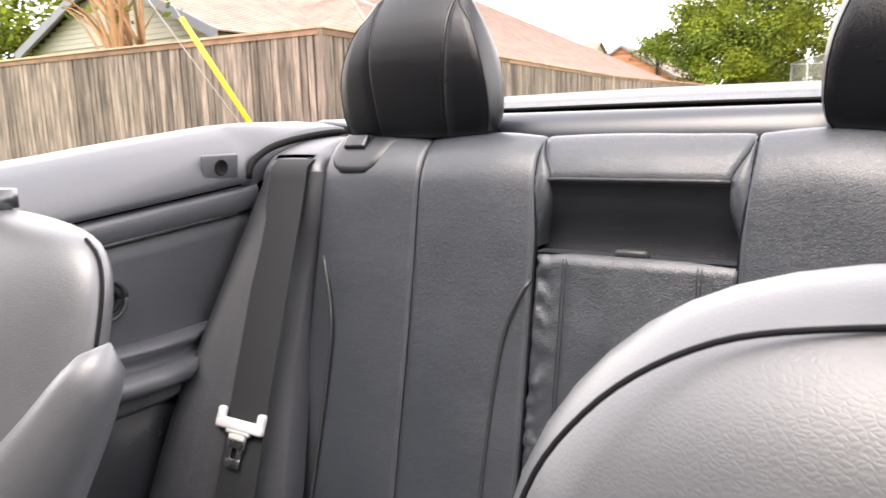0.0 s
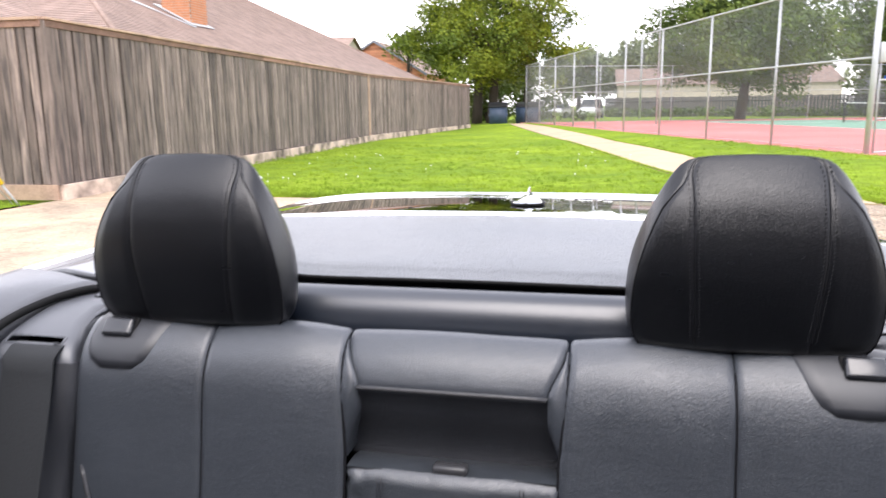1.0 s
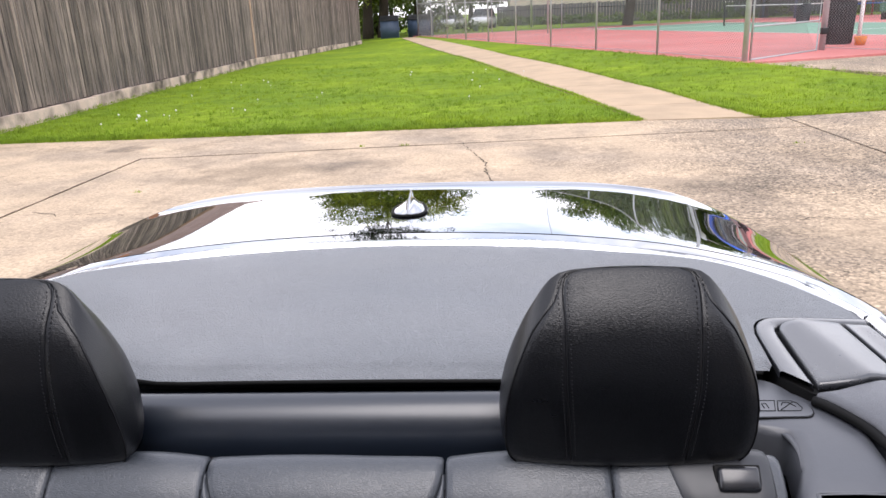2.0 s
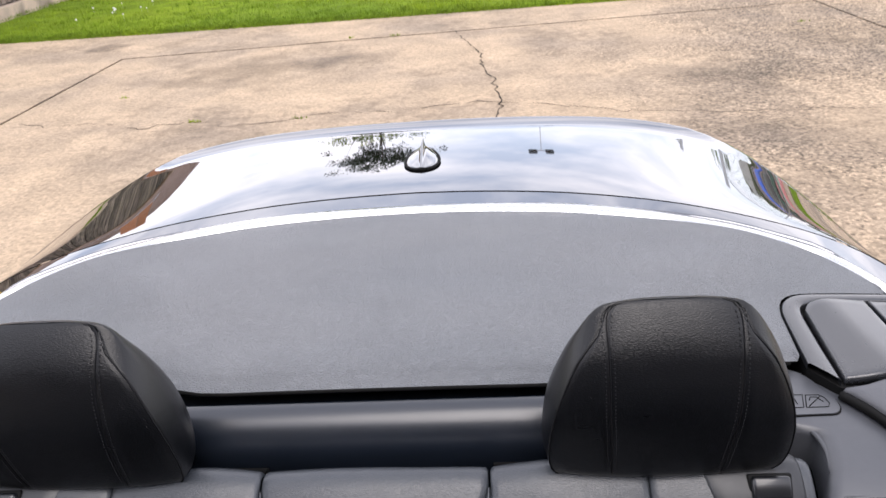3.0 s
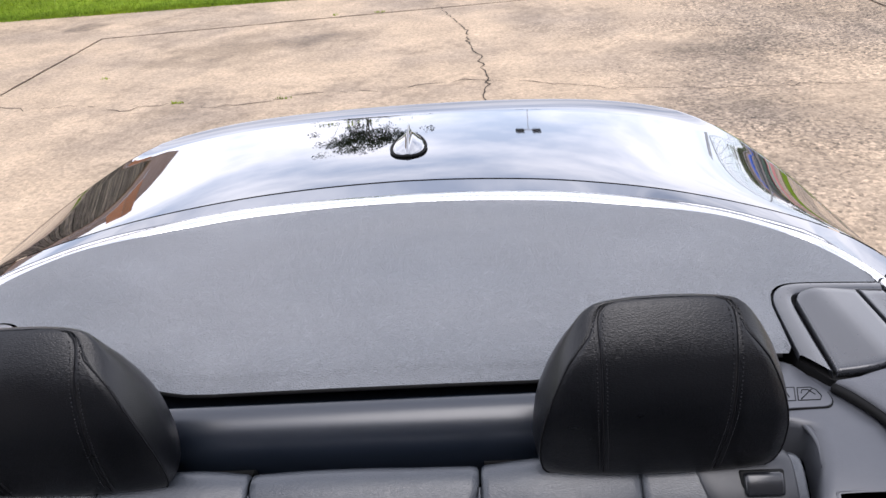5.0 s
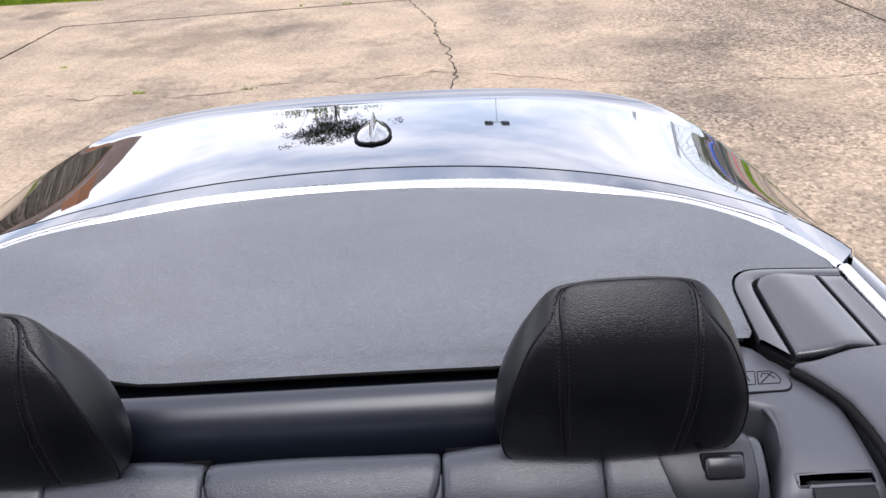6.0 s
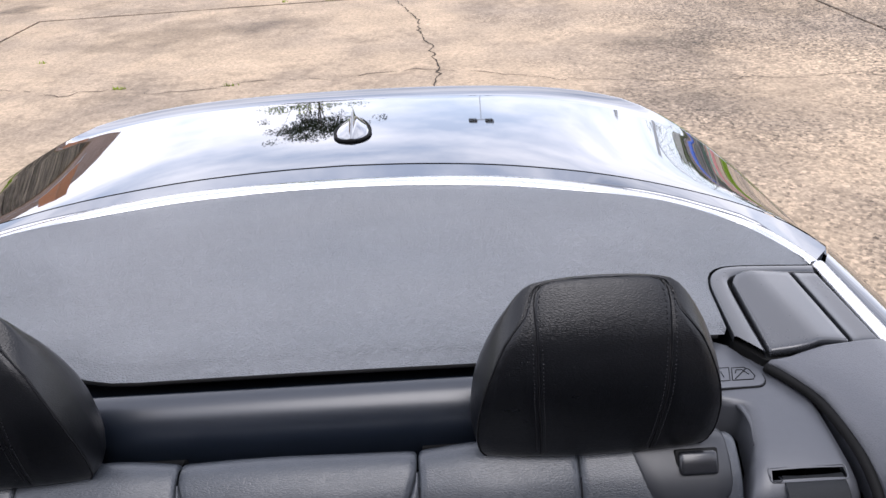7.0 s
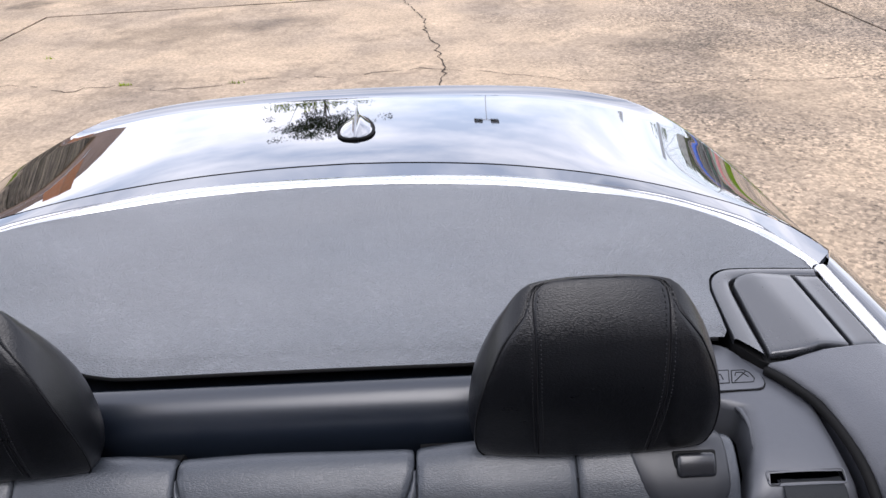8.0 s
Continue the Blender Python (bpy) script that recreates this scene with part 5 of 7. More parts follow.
# wheels
for sx in (1, -1):
    for wy in (0.40, -2.30):
        rows = []
        for r, x in ((0.20, 0.66), (0.30, 0.655), (0.320, 0.67), (0.322, 0.76), (0.320, 0.845), (0.30, 0.861), (0.235, 0.860)):
            rows.append([(sx * x, wy + r * math.cos(a), 0.322 + r * math.sin(a)) for a in (2 * math.pi * k / 32 for k in range(32))])
        wheel = new("wheel")
        wheel.parent = car
        link("tyre", [v for r in rows for v in r], strip(rows, True), TYRE, wheel, True, "black rubber tyre")
        bm = bmesh.new()
        for k in range(5):
            add_box(bm, (0.845, -0.028, 0.03), (0.862, 0.028, 0.225), 0.006, Matrix.Translation((0, wy, 0.322)) @ Matrix.Rotation(2 * math.pi * k / 5, 4, "X"))
        bmesh.ops.create_cone(bm, cap_ends=True, segments=24, radius1=0.055, radius2=0.05, depth=0.03, matrix=Matrix.Translation((0.855, wy, 0.322)) @ Matrix.Rotation(math.pi / 2, 4, "Y"))
        bmesh.ops.create_cone(bm, cap_ends=True, segments=32, radius1=0.232, radius2=0.232, depth=0.02, matrix=Matrix.Translation((0.825, wy, 0.322)) @ Matrix.Rotation(math.pi / 2, 4, "Y"))
        if sx < 0:
            bmesh.ops.scale(bm, vec=(-1, 1, 1), verts=bm.verts)
        part("rim", bm, ALLOY, wheel, "five-spoke alloy rim")

# ---------------------------------------------------------------- soft-top cover
TON_FRONT = [(0, 0.105), (0.20, 0.105), (0.235, 0.107), (0.265, 0.114), (0.30, 0.129), (0.33, 0.138), (0.38, 0.141), (0.520, 0.141), (0.5235, 0.148), (0.5285, 0.190), (0.533, 0.236),
             (0.540, 0.262), (0.548, 0.276), (0.561, 0.288), (0.576, 0.2925), (0.60, 0.2935), (0.65, 0.2925), (0.70, 0.2905)]
ton_rear = sorted((p.x, p.y) for p in full_curve(TON_EDGE, 0.990, 1.003) if p.x >= -1e-6)


def ton_z(x, y):
    return 1.003 - 0.013 * (abs(x) / 0.7) ** 2 + (0.002 + 0.013 * crown_share(x, y)) * math.sin(clamp01((y - 0.1) / 0.5) * math.pi)


ton_x = [0.697 * k / 60 for k in range(0, 61)]
ton_x = sorted(set([round(v, 5) for v in ton_x if abs(v - 0.519) > 0.006] + [0.519, 0.5205, 0.522, 0.5235, 0.525, 0.527, 0.529, 0.531, 0.5335, 0.536, 0.538, 0.541, 0.544, 0.548, 0.552]))
ton_x = [-v for v in reversed(ton_x[1:])] + ton_x
cols = []
for x in ton_x:
    y0, y1 = table(TON_FRONT, abs(x)), table(ton_rear, abs(x)) + 0.0025
    lip = 1.0 if abs(x) < 0.520 else 0.3
    col = [(x, y0 + 0.030, ton_z(x, y0) - 0.0135 * lip), (x, y0 + 0.004, ton_z(x, y0) - 0.0130 * lip), (x, y0, ton_z(x, y0) - 0.0110 * lip), (x, y0 - 0.0005, ton_z(x, y0) - 0.0085 * lip), (x, y0 + 0.002, ton_z(x, y0) - 0.0065 * lip),
           (x, y0 + 0.008, ton_z(x, y0) - 0.0045 * lip), (x, y0 + 0.016, ton_z(x, y0) - 0.0020 * lip), (x, y0 + 0.022, ton_z(x, y0) - 0.0006 * lip)]
    for k in range(18):
        y = lerp(y0 + 0.028, y1 - 0.003, k / 17)
        col.append((x, y, ton_z(x, y)))
    col.append((x, y1, ton_z(x, y1) - 0.006))
    cols.append(col)
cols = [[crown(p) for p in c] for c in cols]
cover = sheet("tonneau_cover", [c[4:] for c in cols], TONNEAU, car, "dark grey grained cover over the folded roof")
# lower lip faces in black, painting the shade below the cover
sheet("cover_edge", [c[:5] for c in cols if abs(c[0].x) < 0.515], RUBBER, cover, "black strip painted as shade under the cover's front lip")
# added black block: darkens the void below the lip and stops light behind it
part("cover_slot", box((-0.45, 0.135, 0.90), (0.45, 0.170, 1.008), 0.004), RUBBER, car, "black block added for the dark void under the cover's lip")

for sx in (1, -1):
    flap = cpart("roof_flap", "dark plastic flap beside the roof cover")
    outer = rounded([(sx * 0.527, 0.132), (sx * 0.536, 0.292), (sx * 0.698, 0.288), (sx * 0.699, 0.098), (sx * 0.552, 0.092)], [0.006, 0.045, 0.01, 0.006, 0.01])
    plate("flap_bed", outer, lambda x, y: ton_z(x, y) - 0.009, 0.03, RUBBER, flap, "black gap round the panels", 0.001)
    # the panels and the frame share one crowned surface with a soft fold
    fold = lambda y: 0.598 + 0.024 * clamp01((0.262 - y) / 0.16)
    ridge = lambda x, y: clamp01((abs(x) - 0.557) / (fold(y) - 0.557)) if abs(x) < fold(y) else clamp01((0.675 - abs(x)) / (0.675 - fold(y)))
    skin = lambda x, y: ton_z(x, y) + 0.0022 + 0.0085 * (smooth01(ridge(x, y)) * 0.35 + ridge(x, y) * 0.65)
    edge_o = spline([(sx * x, y, 0) for x, y in ((0.5265, 0.131), (0.5315, 0.190), (0.5365, 0.240), (0.544, 0.2645), (0.5545, 0.278), (0.568, 0.2865), (0.59, 0.2895), (0.64, 0.2885), (0.698, 0.2865))], 44)
    edge_i = spline([(sx * x, y, 0) for x, y in ((0.5530, 0.0965), (0.5555, 0.155), (0.5595, 0.215), (0.5625, 0.246), (0.568, 0.2595), (0.578, 0.266), (0.595, 0.2695), (0.64, 0.2715), (0.694, 0.2695))], 44)
    band = lambda v, dz: [(lerp(p.x, q.x, v), lerp(p.y, q.y, v), ton_z(lerp(p.x, q.x, v), lerp(p.y, q.y, v)) + dz) for p, q in zip(edge_o, edge_i)]
    sheet("flap_frame", [band(0.0, -0.010), band(0.0, -0.001), band(0.05, 0.0008), band(0.14, 0.0014), band(0.5, 0.0012), band(0.88, 0.0006), band(0.97, -0.0006), band(1.0, -0.010)], PLASTIC, flap)
    for low, high in ((((0.5575, 0.0985), (0.600, 0.0995), (0.622, 0.1065), (0.6595, 0.110)), ((0.5665, 0.243), (0.574, 0.257), (0.590, 0.2655), (0.6555, 0.2675))),
                      (((0.6650, 0.1105), (0.680, 0.1115), (0.690, 0.1120), (0.6985, 0.1125)), ((0.6610, 0.2675), (0.674, 0.2675), (0.684, 0.267), (0.693, 0.266)))):
        us = (0, 0.008, 0.03, 0.08, 0.15, 0.22, 0.3, 0.4, 0.5, 0.6, 0.7, 0.8, 0.9, 0.97, 0.992, 1)
        lo, hi = spline([(x, y, 0) for x, y in low], 101), spline([(x, y, 0) for x, y in high], 101)
        rows = []
        for u in us:
            a, b = lo[round(u * 100)], hi[round(u * 100)]
            if u in (0.008, 0.992):
                a, b = lo[0 if u < 0.5 else 100].lerp(lo[50], 0.02), hi[0 if u < 0.5 else 100].lerp(hi[50], 0.02)
            row = []
            for v in us:
                p = a.lerp(b, v)
                drop = 0.006 if (u in (0, 1) or v in (0, 1)) else (0.0008 if (u in (0.008, 0.992) or v in (0.008, 0.992)) else 0)
                row.append((sx * p.x, p.y, skin(p.x, p.y) - drop))
            rows.append(row)
        sheet("flap_panel", rows, PLASTIC, flap, thick=0.008)

# ---------------------------------------------------------------- beam behind the seats
beam_profile = [(0.052, 0.88), (0.038, 0.92), (0.0345, 0.94)]
beam_profile += [(0.034 + 0.038 * (1 - math.cos(a)), 0.955 + 0.0495 * math.sin(a)) for a in (radians(7.5 * k) for k in range(13))]
beam_profile += [(0.0755, 1.0035), (0.0785, 0.999), (0.081, 0.985), (0.150, 0.975)]
beam = []
for k in range(41):
    x = lerp(-0.512, 0.512, k / 40)
    e = smooth01((abs(x) - 0.35) / 0.10)
    beam.append([(x, y + 0.012 * e, z - 0.032 * e) for y, z in beam_profile])
sheet("rear_beam", beam, GLOSS, car, "satin black trim beam behind the rear seats")

# ---------------------------------------------------------------- corner trims, belts, flanks inside
for sx in (1, -1):
    ctrim = cpart("corner_trim", "dark grey plastic corner trim with a belt slot")
    rows = []
    for y, z in ((0.165, 0.955), (0.145, 0.968), (0.11, 0.973), (0.07, 0.974), (0.055, 0.9725), (0.047, 0.971), (0.040, 0.970), (0.03, 0.969), (-0.01, 0.960), (-0.035, 0.952), (-0.0425, 0.948), (-0.052, 0.943), (-0.062, 0.934), (-0.068, 0.922), (-0.07, 0.90)):
        xi = table([(-0.075, 0.474), (-0.03, 0.486), (0.0, 0.502), (0.02, 0.506), (0.040, 0.500), (0.055, 0.450), (0.17, 0.440)], y)
        xo = table([(-0.09, 0.600), (-0.05, 0.598), (-0.02, 0.594), (0.054, 0.588), (0.134, 0.572), (0.165, 0.565)], y)
        rows.append([(sx * xi, y, z - 0.05), (sx * (xi + 0.002), y, z - 0.010)] + [(sx * lerp(xi + 0.008, xo - 0.006, u), y, z + 0.002 * math.sin(u * math.pi)) for u in (0, 0.16, 0.28, 0.4, 0.55, 0.7, 0.93, 1)]
                    + [(sx * (xo - 0.001), y, z - 0.008), (sx * xo, y, z - 0.03)])
    # the belt slot is left open in the trim
    n = len(rows[0])
    slot_row = next(i for i, r in enumerate(rows) if abs(r[2][1] + 0.0425) < 1e-6)
    faces = [f for f in strip(rows) if not (f[0] // n == slot_row and 3 <= f[0] % n < 8)]
    link("trim_body", [v for r in rows for v in r], faces, TRIM, ctrim)
    # rounded inner edge of the trim
    tube("trim_edge", spline([(sx * x, y, z) for x, y, z in ((0.445, 0.055, 0.964), (0.485, 0.053, 0.965), (0.502, 0.043, 0.964), (0.507, 0.018, 0.960), (0.502, -0.010, 0.952))], 24), [0.0062 - 0.00018 * k for k in range(24)], TRIM, ctrim, "", 10)
    # belt slot
    slot_z = lambda y: table([(-0.07, 0.930), (-0.052, 0.943), (-0.035, 0.952), (-0.01, 0.960)], y)
    ring_o = rounded([(sx * 0.503, -0.0535), (sx * 0.586, -0.0535), (sx * 0.586, -0.040), (sx * 0.503, -0.040)], 0.004, 4)
    plate("slot_mouth", ring_o, lambda x, y: slot_z(y) - 0.022, 0.01, RUBBER, ctrim, "black belt slot", 0.0008)
    rim = [(x, y, slot_z(y) + 0.0008) for x, y in ring_o]
    tube("slot_rim", rim + rim[:1], 0.0012, TRIM, ctrim, "rounded rim of the belt slot", 6)
    tube("belt_guide", [(sx * 0.505, -0.0525, slot_z(-0.0525) + 0.001), (sx * 0.5125, -0.0540, slot_z(-0.054) + 0.0035), (sx * 0.5145, -0.0520, slot_z(-0.052) + 0.0015), (sx * 0.5145, -0.046, slot_z(-0.046) - 0.004)], 0.0013, PLATE, ctrim, "thin black wire guide", 6)
    # cover plate with two embossed symbols
    pl = rounded([(sx * 0.428, 0.146), (sx * 0.510, 0.146), (sx * 0.526, 0.130), (sx * 0.545, 0.078), (sx * 0.538, 0.060), (sx * 0.428, 0.058)], [0.01, 0.012, 0.012, 0.014, 0.010, 0.01], 5)
    plate("cover_gap", [(x + math.copysign(0.0013, x - sx * 0.485), y + math.copysign(0.0013, y - 0.1)) for x, y in pl], lambda x, y: 0.9762, 0.012, RUBBER, ctrim, "thin black gap round the cover", 0.0004)
    plate("airbag_cover", pl, lambda x, y: 0.9772, 0.012, TRIM, ctrim, "", 0.0008)
    sym = lambda pts: [(sx * x, y, 0.9774) for x, y in pts]
    tube("embossed_symbol", sym(((0.484, 0.071), (0.501, 0.071), (0.508, 0.094), (0.490, 0.094), (0.484, 0.071))), 0.0006, RUBBER, ctrim, "", 5)
    tube("embossed_symbol", sym(((0.491, 0.077), (0.491, 0.087), (0.496, 0.087), (0.496, 0.077))), 0.0006, RUBBER, ctrim, "", 5)
    tube("embossed_symbol", sym(((0.504, 0.071), (0.529, 0.071), (0.533, 0.077), (0.531, 0.088), (0.526, 0.093), (0.511, 0.093), (0.504, 0.071))), 0.0006, RUBBER, ctrim, "", 5)
    tube("embossed_symbol", sym(((0.508, 0.073), (0.528, 0.091))), 0.0006, RUBBER, ctrim, "", 5)
    tube("embossed_symbol", sym(((0.512, 0.083), (0.515, 0.089), (0.522, 0.089), (0.527, 0.080))), 0.0006, RUBBER, ctrim, "", 5)

    # upholstered panel that the belt runs down
    yb = lambda z: -0.4615 + 0.4255 * z
    fw = lambda z: 0.060 * clamp01((0.925 - z) / 0.33)
    bk = lambda z: 0.040 * smooth01((0.925 - z) / 0.16)
    rows = []
    for k in range(25):
        z = lerp(0.925, 0.30, k / 24)
        xo, xi = lerp(0.598, 0.640, k / 24), table([(0.30, 0.430), (0.47, 0.447), (0.627, 0.479), (0.692, 0.485), (0.749, 0.487), (0.807, 0.482), (0.86, 0.473), (0.925, 0.470)], z)
        rows.append([(sx * xo, yb(z) + 0.05 - fw(z), z), (sx * (xo - 0.002), yb(z) + 0.010 - fw(z), z), (sx * (xo - 0.010), yb(z) + 0.001 - fw(z), z)]
                    + [(sx * lerp(xo - 0.02, xi + 0.02, u), yb(z) - 0.004 * math.sin(u * math.pi) - a * fw(z) + b * bk(z), z) for u, a, b in ((0, 0.95, 0), (0.12, 0.78, 0), (0.24, 0.50, 0), (0.36, 0.18, 0), (0.5, 0, 0), (0.64, 0, 0.06), (0.78, 0, 0.25), (0.9, 0, 0.55), (1, 0, 0.85))]
                    + [(sx * (xi + 0.010), yb(z) + 0.001 + bk(z), z), (sx * (xi + 0.003), yb(z) + 0.008 + bk(z), z), (sx * xi, yb(z) + 0.04 + bk(z), z)])
    sheet("side_bolster", rows, LEATHER_SIDE, car, "black grained bolster beside the bench")

    belt = cpart("seat_belt", "black webbing belt hanging from the corner slot")
    path = [(0.543, -0.0475, 0.925), (0.5428, -0.0485, 0.944), (0.5424, -0.0515, 0.9475), (0.542, -0.060, 0.9435), (0.5415, yb(0.925) - 0.012, 0.930), (0.5405, yb(0.90) - 0.010, 0.90), (0.534, yb(0.75) - 0.010, 0.75), (0.5245, yb(0.59) - 0.012, 0.59),
            (0.5165, yb(0.47) - 0.012, 0.47), (0.508, yb(0.32) - 0.012, 0.32)]
    hw = 0.0365 if sx < 0 else 0.0325
    slide = lambda z: (-0.008 - 0.009 * clamp01((0.94 - z) / 0.4)) if sx < 0 else 0.007
    rows = [[(sx * (p.x + slide(p.z) + q), p.y + (0.0012 if abs(q) > 0.03 else 0), p.z) for q in (hw, hw - 0.0015, hw * 0.5, 0, -hw * 0.5, 0.0015 - hw, -hw)] for p in spline(path, 40)]
    sheet("webbing", rows, WEBBING, belt, "", 0.0018, (0, 1, 0))
    # tongue
    bz, bx = 0.571, (0.510 if sx < 0 else 0.530)
    by = yb(bz) - 0.020
    tilt = Matrix.Translation((sx * bx, by, bz)) @ Matrix.Rotation(radians(-23), 4, "X") @ Matrix.Scale(0.9, 4)
    bm = box((-0.050, -0.006, -0.004), (0.050, 0.006, 0.014), 0.004)
    add_box(bm, (-0.050, -0.006, 0.006), (-0.036, 0.006, 0.030), 0.004)
    add_box(bm, (0.036, -0.006, 0.006), (0.050, 0.006, 0.030), 0.004)
    add_box(bm, (-0.026, -0.005, -0.010), (0.026, 0.005, 0.002), 0.004)
    add_box(bm, (-0.017, -0.004, -0.018), (0.017, 0.004, -0.004), 0.003)
    bmesh.ops.transform(bm, matrix=tilt, verts=bm.verts)
    part("tongue_grip", bm, WHITE, belt, "pale grey plastic belt tongue")
    bm = bmesh.new()
    for lo, hi in (((-0.015, -0.0015, -0.046), (-0.006, 0.0015, -0.012)), ((0.006, -0.0015, -0.046), (0.015, 0.0015, -0.012)), ((-0.015, -0.0015, -0.060), (0.015, 0.0015, -0.046)), ((-0.019, -0.0015, -0.030), (0.019, 0.0015, -0.010))):
        add_box(bm, lo, hi, 0.0008)
    bmesh.ops.transform(bm, matrix=tilt, verts=bm.verts)
    part("tongue_blade", bm, ALU, belt, "bright steel tongue")

    # inner flank: rail, band, pad, arm rest
    side = cpart("side_panel", "black soft trim panel along the cabin side")
    l1 = lambda y: 0.908 + 0.085 * (y + 0.086)
    l2 = lambda y: 0.863 + 0.07 * (y + 0.115)
    ys = [lerp(-1.5, -0.22, k / 16) for k in range(17)] + [-0.18, -0.15, -0.12, -0.10]
    rows = [[(sx * 0.705, y, top(y) - 0.03), (sx * 0.703, y, top(y) - 0.008), (sx * 0.694, y, top(y) - 0.001), (sx * 0.675, y, top(y)), (sx * 0.650, y, top(y) - 0.006), (sx * 0.630, y, top(y) - 0.018),
             (sx * 0.615, y, top(y) - 0.036), (sx * 0.606, y, top(y) - 0.056), (sx * 0.603, y, lerp(top(y) - 0.056, l1(y), 0.6)), (sx * 0.603, y, l1(y) + 0.004), (sx * 0.607, y, l1(y) + 0.001), (sx * 0.625, y, l1(y) + 0.001)]
            for y in ys]
    # behind the belt the rail narrows to a flat shoulder, cut off square before the flap
    back = lambda x: table([(0.56, 0.0885), (0.585, 0.089), (0.607, 0.0975), (0.64, 0.1005), (0.71, 0.1015)], x)
    for y in (-0.085, -0.06, -0.03, 0.0, 0.03, 0.055, 0.072, 0.082, 0.0868, 0.0885, 0.0886):
        e = smooth01((y - 0.055) / 0.0335)
        xi = table([(-0.085, 0.606), (-0.05, 0.604), (-0.02, 0.600), (0.03, 0.590), (0.055, 0.574), (0.072, 0.5585), (0.082, 0.551), (0.0868, 0.550), (0.089, 0.554)], y)
        zi = table([(-0.085, 0.948), (-0.03, 0.974), (0.03, 0.986), (0.076, 0.9935)], y)
        dz = -0.02 if y == 0.0886 else (-0.0015 if y == 0.0885 else 0.0)
        yy = lambda x: lerp(y, back(x), e)
        crease = lambda x: -0.05 * max(0.0, 0.625 - x) * e
        row = [(0.705, top(y) - 0.03), (0.703, top(y) - 0.008), (0.694, top(y) - 0.001), (0.675, top(y))]
        row += [(lerp(0.650, xi + 0.004, u), lerp(top(y) - 0.002, zi, u ** 1.5)) for u in (0, 0.3, 0.55, 0.75, 0.9, 1)] + [(xi, zi - 0.008), (xi + 0.004, zi - 0.05)]
        rows.append([(sx * x, yy(x), z + dz + crease(x)) for x, z in row])
    sheet("side_rail", rows, SOFT, side, "soft grey shoulder rail")
    tube("rail_seal", spline([(sx * x, y, z) for x, y, z in ((0.603, -0.095, 0.915), (0.6035, -0.085, 0.938), (0.602, -0.05, 0.958), (0.597, -0.01, 0.969), (0.586, 0.032, 0.976), (0.571, 0.056, 0.980), (0.556, 0.076, 0.982), (0.549, 0.086, 0.981))], 24), 0.0058, RUBBER, side, "black rubber seal")
    yend = lambda z: min(-0.072, yb(z) + 0.045 - fw(z))
    band = []
    for k in range(20):
        u = k / 19
        band.append([(sx * x, lerp(-1.5, yend(f(0)), u), f(lerp(-1.5, -0.11, u))) for x, f in
                     ((0.625, lambda y: l1(y) - 0.002), (0.609, lambda y: l1(y) - 0.002), (0.606, lambda y: l1(y) - 0.010), (0.607, lambda y: lerp(l1(y), l2(y), 0.5)), (0.609, lambda y: l2(y) + 0.006), (0.612, lambda y: l2(y) + 0.003), (0.630, lambda y: l2(y) + 0.003))])
    sheet("upper_band", band, SOFT, side)
    tube("band_piping", [(sx * 0.613, lerp(-1.5, -0.115, k / 20), l2(lerp(-1.5, -0.115, k / 20)) - 0.0005) for k in range(21)], 0.0032, PIPING, side, "light edge piping")
    pad = []
    for k in range(20):
        u = k / 19
        row = []
        for x, z in ((0.632, 0.0), (0.619, -0.006), (0.621, -0.03), (0.628, -0.08), (0.634, -0.13), (0.640, -0.18)):
            zz = (l2(lerp(-1.5, -0.115, u)) + z) if z > -0.1 else lerp(0.66, 0.735, (z + 0.18) / 0.08)
            row.append((sx * x, lerp(-1.5, yend(zz), u), zz))
        pad.append(row)
    sheet("door_pad", pad, LEATHER_PAD, side)
    arm = []
    for k in range(24):
        u = k / 23
        y0 = lerp(-1.5, -0.135, u)
        rise = 0.014 * smooth01((-0.25 - y0) / 0.2)
        end = smooth01((u - 0.985) / 0.015)
        arm.append([(sx * lerp(x, 0.634, end), lerp(-1.5, min(yend(z), -0.13), u), z + rise) for x, z in
                    ((0.645, 0.700), (0.630, 0.699), (0.606, 0.694), (0.603, 0.690), (0.612, 0.680), (0.618, 0.668), (0.610, 0.664), (0.585, 0.660), (0.578, 0.652), (0.584, 0.640), (0.600, 0.632), (0.606, 0.628), (0.604, 0.618), (0.618, 0.606), (0.645, 0.602))])
    sheet("arm_rest", arm, SOFT, side, "dark moulded arm rest with a pull groove")
    low = [[(sx * x, lerp(-1.5, yend(z), k / 12), z) for x, z in ((0.640, 0.605), (0.632, 0.59), (0.636, 0.45), (0.650, 0.25))] for k in range(13)]
    sheet("lower_panel", low, PLASTIC, side)
    # speaker ring on the pad
    tube("speaker_ring", [(sx * 0.622, -0.344 + 0.027 * math.cos(a), 0.771 + 0.027 * math.sin(a)) for a in (2 * math.pi * k / 24 for k in range(25))], 0.0035, LEATHER_SIDE, side, "", 6)
    tube("speaker_ring", [(sx * 0.622, -0.344 + 0.015 * math.cos(a), 0.771 + 0.015 * math.sin(a)) for a in (2 * math.pi * k / 20 for k in range(21))], 0.004, RUBBER, side, "", 6)
    # small plate on the rail; a black disc paints the dark of its hole
    # plate lies on the sloping inner face of the rail
    face = Matrix.Translation((sx * 0.6048, -0.150, 0.937)) @ Matrix.Rotation(radians(sx * 3), 4, "Z") @ Matrix.Rotation(radians(sx * -6), 4, "Y")
    bm = box((-0.0035, -0.034, -0.019), (0.0035, 0.034, 0.019), 0.0033, face, 3)
